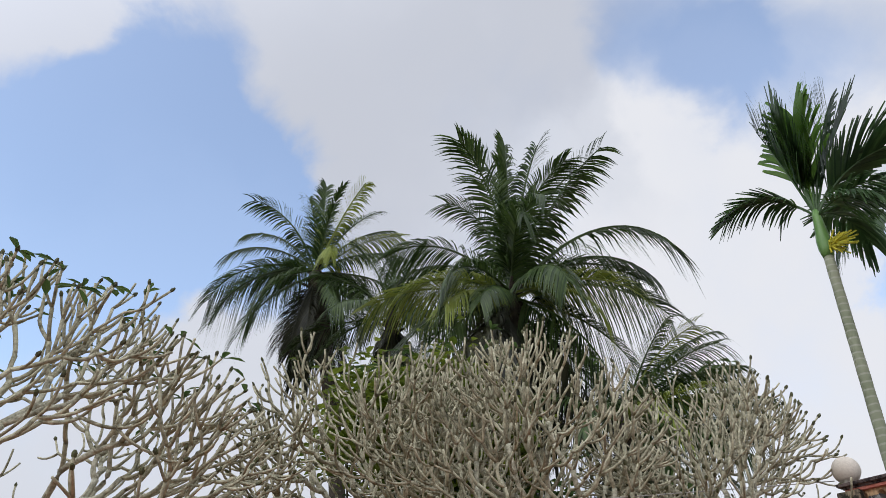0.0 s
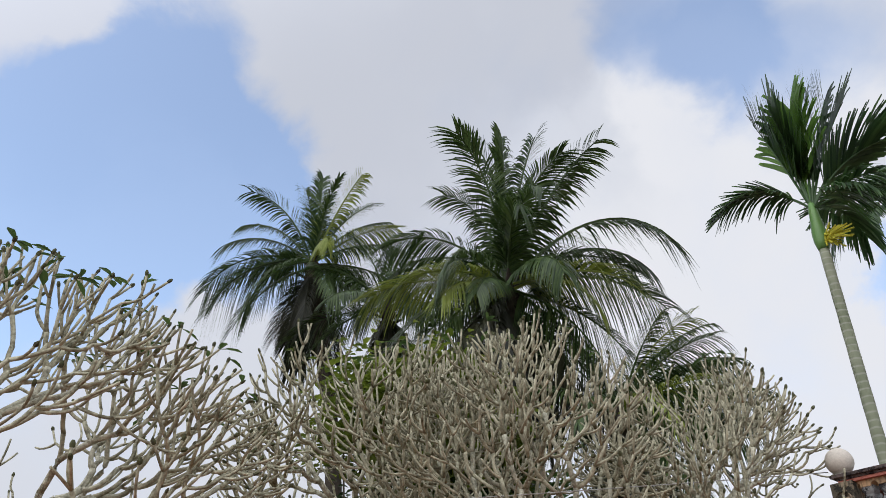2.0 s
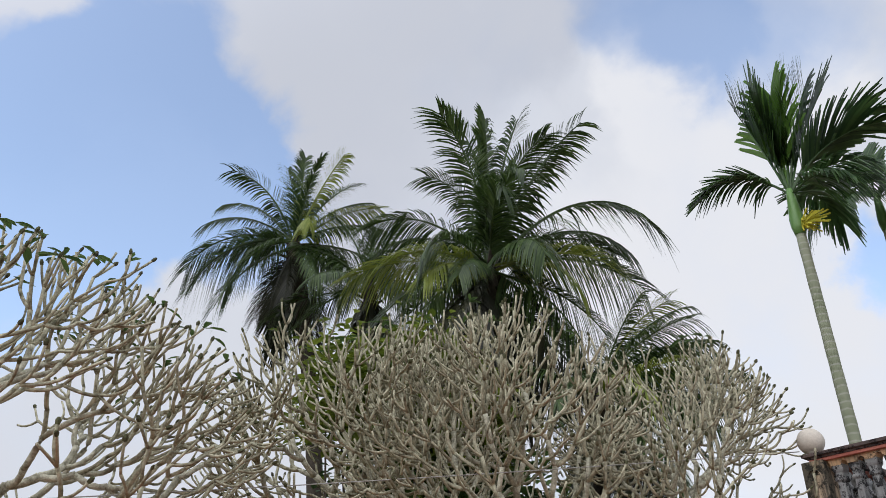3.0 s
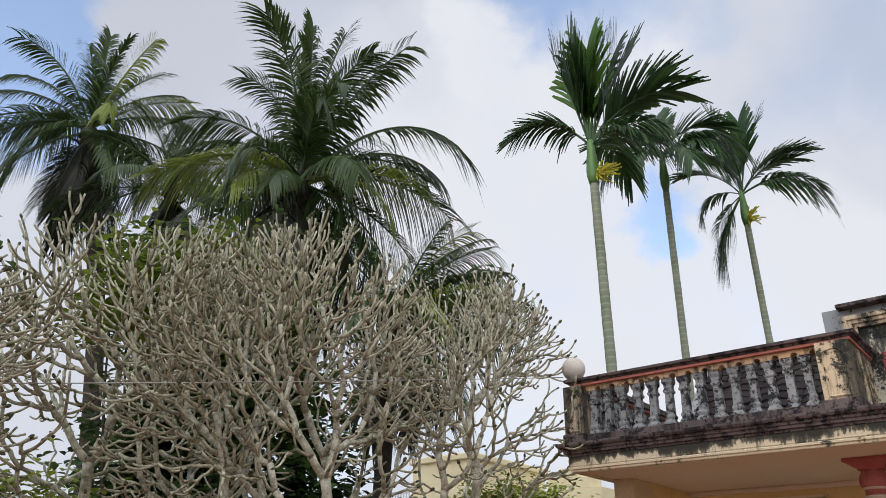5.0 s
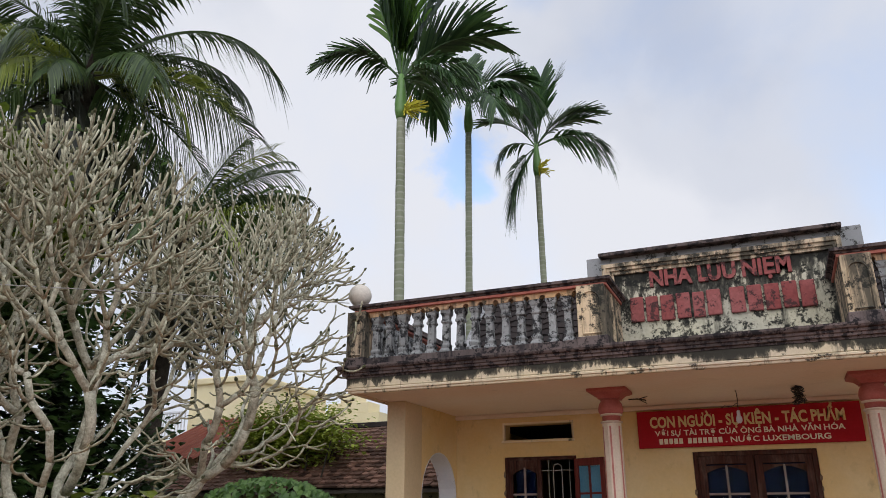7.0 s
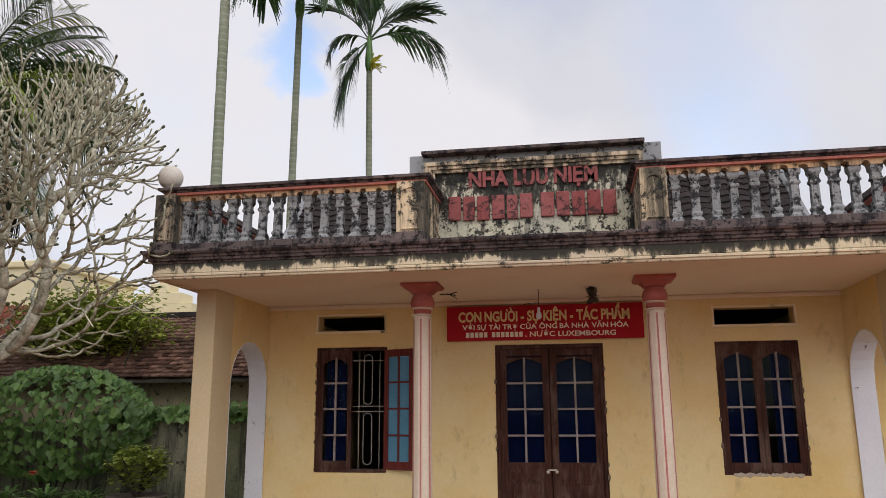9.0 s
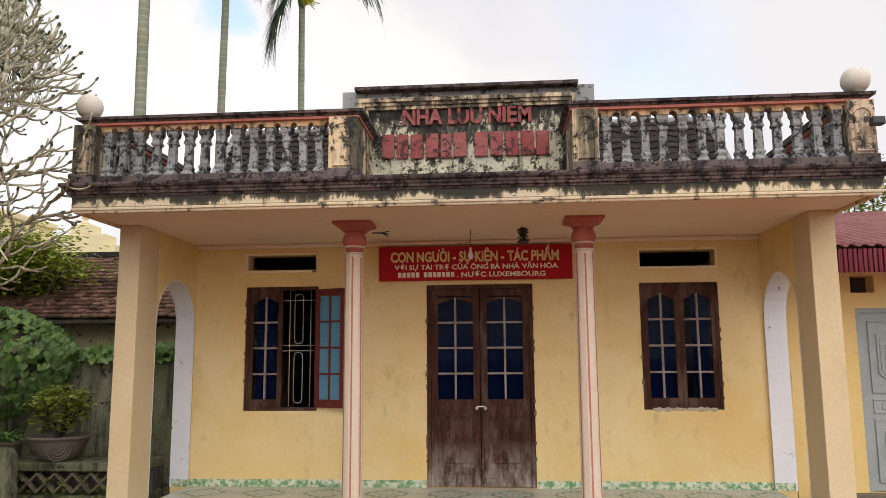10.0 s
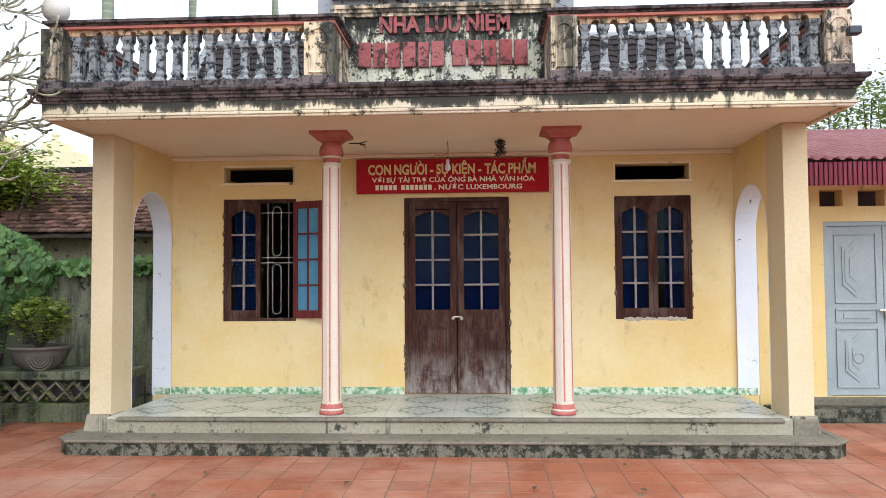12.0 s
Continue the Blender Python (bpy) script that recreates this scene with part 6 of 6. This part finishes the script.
bowl_pot("wide weathered clay bonsai bowl with relief on the ledge", (-4.86, 9.3, 0.56), 0.33, 0.27)
pot_plant("bushy yellow-green shrub in the wide clay bowl", (-4.86, 9.3, 0.79), 0.36, 0.62, 760, 0.085, "leaf_bright", 61)
bowl_pot("small brown clay pot on the ledge", (-5.55, 9.3, 0.56), 0.2, 0.19)
pot_plant("strap-leaved lily in a small pot", (-5.55, 9.3, 0.72), 0.2, 0.42, 40, 0.3, "leaf_vine", 62, True)
for i, (x, r) in enumerate(((-6.1, 0.2), (-6.65, 0.22), (-7.3, 0.24))):
    bowl_pot("grey clay pot with a lily", (x, 9.3, 0.56), r, 0.2)
    lily = pot_plant("red-flowered strap-leaved lily in a grey pot" if i == 0 else "strap-leaved lily growing in a grey pot", (x, 9.3, 0.73), r, 0.45, 36, 0.3, "leaf_vine", 63 + i, True)
    if i == 0:
        part("stem", tube_mesh("stem", [(0, 0, 0), (-0.05, -0.04, 0.18), (-0.10, -0.08, 0.33)], [0.008, 0.007, 0.006], "leaf_mid", 6), None, lily)
        pv, pf = [], []
        for k in range(12):
            ang = k * 1.047 + (0.5 if k > 5 else 0)
            leaf_into(pv, pf, Vector((-0.10, -0.08, 0.33)), Vector((math.cos(ang), math.sin(ang), 0.2 if k < 6 else 0.9)).normalized(), 0.075, 0.018, random.Random(k))
        part("flower", raw("flower", pv, pf, "petal"), None, lily, "open red bloom")
bowl_pot("clay pot on the ledge behind the pillar", (-4.05, 9.3, 0.56), 0.16, 0.3)

# ---- creeper over the garden wall ----
vine = thing("creeper", "dense heart-leaved creeper hanging over the garden wall", "vine", at=(-6.6, 10.3, -0.03))
rng = random.Random(77)
v, f = [], []
for i in range(3000):
    u = rng.random()
    if u < 0.72:
        d = Vector((rng.gauss(0, 1), rng.gauss(0, 1), rng.gauss(0, 1))).normalized()
        p = Vector((-6.6 + 1.3 * d.x, 10.0 + 0.5 * d.y + rng.uniform(0, 0.25), 1.66 + 0.72 * d.z))
        if d.y > 0.3:
            continue
        n = Vector((d.x * 0.5, -1, d.z * 0.8 + 0.3))
    else:
        p = Vector((rng.uniform(-6.2, -3.9), rng.uniform(10.25, 10.6), 1.68 + abs(rng.gauss(0, 0.08))))
        n = Vector((rng.gauss(0, 0.4), -0.8, rng.uniform(0.2, 1.2)))
    n = (n + Vector((rng.gauss(0, 0.35), rng.gauss(0, 0.35), rng.gauss(0, 0.35)))).normalized()
    down = Vector((rng.gauss(0, 0.5), 0, -1))
    down = (down - n * down.dot(n)).normalized()
    sd = n.cross(down)
    s = rng.uniform(0.038, 0.075)
    b = len(v)
    for a_, c_ in ((0, -0.2), (0.5, -0.55), (1.0, -0.15), (0.65, 0.55), (0, 1.25), (-0.65, 0.55), (-1.0, -0.15), (-0.5, -0.55)):
        v.append(p + sd * a_ * s + down * c_ * s + n * abs(a_) * s * 0.25)
    f.extend([(b, b + 4, b + 3, b + 2), (b, b + 2, b + 1), (b, b + 6, b + 5, b + 4), (b, b + 7, b + 6)])
me = raw("leaves", v, f, "leaf_vine")
me.transform(Matrix.Translation((6.6, -10.3, 0.03)))
tagged(part("foliage", me, None, vine), kind="stuff")
sv, sf = [], []
for i in range(16):
    x = rng.uniform(-8.0, -5.8)
    tube_into(sv, sf, [Vector((x, 10.2, -0.03)), Vector((x + rng.gauss(0, 0.2), 10.15, 0.9)), Vector((x + rng.gauss(0, 0.4), 10.2, 1.8))], [0.012, 0.01, 0.006], 5)
me = raw("stems", sv, sf, "bark_dark")
me.transform(Matrix.Translation((6.6, -10.3, 0.03)))
part("woody_base", me, None, vine)

# ---- shed with red metal roof ----
shed = thing("shed", "yellow shed with a red corrugated metal roof", "shed", at=(6.0, 9.6, -0.03))
S = Matrix.Translation((-6.0, -9.6, 0.03))


def shed_part(name, bm, mat, label=""):
    me = link_mesh(name, bm, mat)
    me.transform(S)
    return part(name, me, None, shed, label)


shed_part("wall", holed_wall(bmesh.new(), 3.45, 9.5, -0.03, 2.85, 9.6, 9.8, [(4.17, 4.43, 2.375, 2.565), (4.60, 4.90, 2.375, 2.565), (4.20, 5.55, 0.205, 2.2)]), "shed_wall", "yellow shed wall")
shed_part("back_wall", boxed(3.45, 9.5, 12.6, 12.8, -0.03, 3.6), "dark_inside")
shed_part("plinth", boxed(3.48, 9.5, 9.25, 9.6, -0.03, 0.115, bevel=0.01), "step_dark")
shed_part("door_sill", boxed(3.6, 9.5, 9.50, 9.598, 0.116, 0.20, bevel=0.006), "concrete")


def corrugated(x0, x1, pitch, depth, place, per=8):
    bm = bmesh.new()
    n = int((x1 - x0) / pitch * per)
    a_, b_ = [], []
    for i in range(n + 1):
        x = x0 + (x1 - x0) * i / n
        k = ((x - x0) / pitch) % 1.0
        h = depth if k < 0.25 else (depth * (0.5 - k) / 0.25 if k < 0.5 else (0 if k < 0.75 else depth * (k - 0.75) / 0.25))
        a_.append(bm.verts.new(place(x, 0, h)))
        b_.append(bm.verts.new(place(x, 1, h)))
    for i in range(n):
        bm.faces.new((a_[i], a_[i + 1], b_[i + 1], b_[i]))
    r = bmesh.ops.solidify(bm, geom=bm.faces[:], thickness=0.004)
    return bm


shed_part("roof_sheet", corrugated(3.5, 9.6, 0.13, 0.032, lambda x, s, h: (x, 8.86 + 3.9 * s, 2.80 + 1.05 * s + h)), "tin", "faded red corrugated roof sheets")
shed_part("drop_sheet", corrugated(3.5, 9.6, 0.10, 0.008, lambda x, s, h: (x, 8.88 - h, 2.53 + 0.25 * s)), "tin_dark", "maroon corrugated valance")
sd_door = thing("steel_door", "pale blue pressed steel double door with peeling paint", "door", kind="structure")
part("door_frame", frame_bm(4.202, 5.548, 0.207, 2.198, 9.61, 9.70, 0.05, False), "blue_door", sd_door)
for i in range(2):
    x0 = 4.255 + 0.622 * i
    lf = part("leaf", boxed(x0, x0 + 0.616, 9.63, 9.67, 0.212, 2.145, bevel=0.004), "blue_door", sd_door)
    part("pressed_panel", frame_bm(x0 + 0.07, x0 + 0.546, 1.26, 2.06, 9.614, 9.63, 0.018), "blue_door", lf)
    part("pressed_panel", frame_bm(x0 + 0.07, x0 + 0.546, 1.04, 1.20, 9.614, 9.63, 0.018), "blue_door", lf)
    part("pressed_panel", frame_bm(x0 + 0.07, x0 + 0.546, 0.30, 0.98, 9.614, 9.63, 0.018), "blue_door", lf)
    part("pressed_field", boxed(x0 + 0.16, x0 + 0.456, 9.616, 9.6305, 1.085, 1.155, bevel=0.006), "blue_door", lf)
    cx = x0 + 0.308
    for zc, hh, ww in ((1.66, 0.33, 0.15), (0.64, 0.27, 0.14)):       # shield-shaped relief
        shield = [(-ww, -hh * 0.55), (0, -hh), (ww, -hh * 0.55), (ww, hh * 0.75), (ww * 0.45, hh * 0.75), (0, hh), (-ww * 0.45, hh * 0.75), (-ww, hh * 0.75)]
        for k, depth in ((1.0, 0.014), (0.82, 0.022), (0.5, 0.030)):
            bm = slab_shape(bmesh.new(), [(u * k, v * k) for u, v in shield], depth, lambda u, v, w, zc=zc: (cx + u, 9.6305 - w, zc + v))
            part("shield_relief", bm, "blue_door", lf)
    bm = bmesh.new()
    lathe(bm, [(0.045, 0), (0.055, 0.010), (0.065, 0)], 20)
    bmesh.ops.delete(bm, geom=[fc for fc in bm.faces if len(fc.verts) > 4], context="FACES_ONLY")
    part("rosette", bm, "blue_door", lf, m=pose(cx, 9.600, 0.64, 90))
part("bolt", boxed(4.80, 4.95, 9.585, 9.612, 1.17, 1.195, bevel=0.004), "brass", sd_door)
part("lock", boxed(4.86, 4.91, 9.58, 9.60, 1.09, 1.165, bevel=0.006), "brass", sd_door)

# ---- tiled gable roof of the house behind the balustrade ----
hip = thing("house_roof", "steep old dark tiled gable roof behind the balustrade", "roof", at=(0, 11.0, 3.22))
HP = Matrix.Translation((0, -11.0, -3.22))
RX0, RX1, RY0, RY1, RZ = -3.52, 3.12, 9.35, 11.0, 4.84
me = link_mesh("deck", slab_shape(bmesh.new(), [(RY0, 3.222), (RY1, RZ), (12.65, 3.222)], RX1 - RX0, lambda u, v_, w: (RX0 + w, u, v_)), "grey_plaster")
me.transform(HP)
deck2 = part("deck", me, None, hip, "grey plastered gable")
sl = math.atan2(RZ - 3.222, RY1 - RY0)
v, f = [], []
for row in range(15):
    s = row * 0.155
    y, z = RY0 - 0.03 + s * math.cos(sl), 3.235 + s * math.sin(sl)
    for k in range(39):
        m = pose(RX0 + 0.11 + 0.168 * k, y + rr.uniform(-0.012, 0.012), z + 0.015 + rr.uniform(0, 0.012), math.degrees(sl) - 7 + rr.uniform(-2, 2), rr.uniform(-3, 3), rr.uniform(-3, 3))
        b = len(v)
        v.extend([m @ Vector(q) for q in ((-0.085, 0, -0.012), (0, 0, 0.0), (0.085, 0, -0.012), (-0.085, 0.25, -0.012), (0, 0.25, 0), (0.085, 0.25, -0.012), (-0.085, 0, 0.008), (0, 0, 0.026), (0.085, 0, 0.008), (-0.085, 0.25, 0.008), (0, 0.25, 0.026), (0.085, 0.25, 0.008))])
        f.extend([(b, b + 1, b + 7, b + 6), (b + 1, b + 2, b + 8, b + 7), (b + 6, b + 7, b + 10, b + 9), (b + 7, b + 8, b + 11, b + 10), (b, b + 6, b + 9, b + 3), (b + 2, b + 5, b + 11, b + 8)])
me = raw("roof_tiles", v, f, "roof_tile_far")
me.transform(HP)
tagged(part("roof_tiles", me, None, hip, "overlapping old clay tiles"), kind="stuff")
for pts in (((RX0, RY1, RZ + 0.03), (RX1, RY1, RZ + 0.03)), ((RX0 + 0.03, RY0, 3.26), (RX0 + 0.03, RY1, RZ + 0.04)), ((RX1 - 0.03, RY0, 3.26), (RX1 - 0.03, RY1, RZ + 0.04))):
    me = tube_mesh("ridge", pts, [0.06, 0.06], "grey_plaster", 8)
    me.transform(HP)
    part("ridge", me, None, hip)

# ---- far houses ----
far = thing("far_house", "pale yellow house with a white railed balcony far behind the trees", "house", at=(-15.6, 20.9, -0.03))
part("wall", boxed(-1.1, 1.3, -1.2, 3, 0, 5.9), "pale_house", far)
part("cornice", boxed(-1.2, 1.4, -1.3, 3.1, 5.9, 6.1, bevel=0.04), "pale_house", far)
bal = part("balcony", boxed(-2.5, -0.9, -1.6, -0.6, 4.0, 4.2), "pale_house", far)
for k in range(14):
    part("baluster", boxed(-2.48 + 0.12 * k, -2.45 + 0.12 * k, -1.58, -1.55, 4.2, 5.0), "white", bal)
part("handrail", boxed(-2.5, -0.9, -1.6, -1.53, 5.0, 5.07, bevel=0.01), "white", bal)
gab = thing("far_gable", "cream stepped gable of a distant house with a small finial", "house", at=(-12.2, 22.5, -0.03))
part("wall", boxed(-1.3, 1.0, -0.4, 3.0, 0, 5.1), "pale_house", gab)
part("step", boxed(-0.9, 0.6, -0.38, 0.4, 5.1, 5.45, bevel=0.02), "pale_house", gab)
part("step", boxed(-0.45, 0.15, -0.36, 0.3, 5.45, 5.75, bevel=0.02), "pale_house", gab)
part("finial", lathe(bmesh.new(), [(0.1, 5.75), (0.14, 5.82), (0.06, 5.9), (0.12, 6.0), (0.03, 6.15)], 12, centre=(-0.15, -0.1)), "pale_house", gab)
M["tin_rust"] = plain("rust_red_sheet", (0.32, 0.085, 0.05), (0.42, 0.14, 0.08), 2.5, 0.6)
tin = thing("tin_roof_house", "small house with a rust-red sheet roof", "house", at=(-11.7, 13.9, -0.03))
part("wall", boxed(-0.3, 1.2, -0.6, 1.4, 0, 3.1), "olive_wall", tin)
part("roof_sheet", corrugated(-0.4, 1.3, 0.16, 0.03, lambda x, s, h: (x, -1.0 + 2.4 * s, 3.0 + 1.1 * s + h)), "tin_rust", tin)

# ---- pole and overhead line ----
pole = thing("steel_pole", "thin grey steel pole among the trees", "pole", at=(-8.6, 6.3, -0.03))
part("pipe", tube_mesh("pipe", [(0, 0, 0), (0, 0, 2.6), (0.02, 0, 4.6)], [0.05, 0.05, 0.045], "iron", 10), None, pole)
wire = thing("overhead_wire", "thin pale wire running from the house corner past the trees", "wire", at=(-3.62, 7.18, 3.93))
pts = [Vector((0, 0, 0)).lerp(Vector((-2.9, -7.1, -1.1)), i / 16) + Vector((0, 0, -0.03 * math.sin(math.pi * i / 16))) for i in range(17)]
part("cable", tube_mesh("cable", pts, [0.0045] * 17, "iron", 5), None, wire)

# ---- stone marker in the planting ----
mark = thing("stone_marker", "leaning grey stone slab with a small blue and white label", "stone", at=(-5.38, 8.45, -0.02))
mark.rotation_euler = (radians(-10), 0, radians(4))
part("slab", slab_shape(bmesh.new(), [(-0.55, 0), (0.56, 0), (0.46, 0.74), (0.40, 0.80), (-0.55, 0.82)], 0.12, lambda u, v, w: (u, -0.06 + w, v)), "wall_concrete", mark)
lab = part("label_card", boxed(-0.13, 0.10, -0.068, -0.061, 0.60, 0.72), "label_blue", mark, "blue card with unreadable white writing")
for i in range(4):
    part("text_bar", boxed(-0.115, 0.085 - 0.03 * (i % 2), -0.071, -0.0682, 0.615 + 0.025 * i, 0.626 + 0.025 * i), "white_text", lab)

# ---- dead leaves on the court ----
for i in range(14):
    lv, lf2 = [], []
    leaf_into(lv, lf2, Vector((0, 0, 0.01)), Vector((1, 0, 0.1)), rr.uniform(0.07, 0.12), 0.02, rr, fold=0.6, droop=0.1)
    o = part("fallen_leaf", raw("fallen_leaf", lv, lf2, "coco_dead"), None)
    tagged(o, "dry brown leaf lying on the paving", "leaf", "fallen leaves")
    o.matrix_world = pose(rr.uniform(-4.3, 4.2), rr.uniform(6.0, 7.35), 0.004, 0, 0, rr.uniform(0, 360))

# ---- tiles of the porch floor and the court ----
cut = {}
for i in range(20):
    for k in range(5):
        x0, y0 = -3.298 + 0.33 * i, 7.812 + 0.33 * k
        w, d = min(0.327, 3.097 - x0), min(0.327, WALL - 0.012 - y0)
        if w < 0.03 or d < 0.03:
            continue
        key = (round(w, 3), round(d, 3))
        if key not in cut:      # whole tiles share one mesh; those along the walls are cut
            cut[key] = link_mesh("floor_tile", boxed(0, w, 0, d, 0, 0.013), "porch_tile")
        o = part("floor_tile", cut[key], None, floor)
        o.location = (x0, y0, FLOOR - 0.0125)
bm = boxed(-0.1485, 0.1485, -0.1485, 0.1485, -0.014, 0.0, bevel=0.004)
pm = link_mesh("paving_tile", bm, "terracotta")
rest_v, rest_f = [], []
made = 0
for row in range(42):
    for c_ in range(56):
        x, y = -8.0 + 0.305 * c_ + 0.1, 8.95 - 0.305 * row
        if x < -4.95 or (-3.5 < x < 3.35 and y > 7.5):
            continue
        if -4.6 < x < 4.4 and 4.9 < y < 7.9 and made < 300:
            o = part("paving_tile", pm, None, paving)
            o.location = (x, y, rr.uniform(-0.011, -0.006))
            o.rotation_euler = (rr.uniform(-0.006, 0.006), rr.uniform(-0.006, 0.006), rr.uniform(-0.008, 0.008))
            made += 1
        else:
            b = len(rest_v)
            h = rr.uniform(-0.011, -0.006)
            rest_v.extend([(x + sx * 0.1485, y + sy * 0.1485, z) for z in (h - 0.014, h) for sx, sy in ((-1, -1), (1, -1), (1, 1), (-1, 1))])
            rest_f.extend([(b + 4, b + 5, b + 6, b + 7), (b, b + 1, b + 5, b + 4), (b + 1, b + 2, b + 6, b + 5), (b + 2, b + 3, b + 7, b + 6), (b + 3, b, b + 4, b + 7)])
tagged(part("paving_tiles", raw("paving_tiles", rest_v, rest_f, "terracotta_far"), None, paving), "terracotta square tiles", kind="stuff")
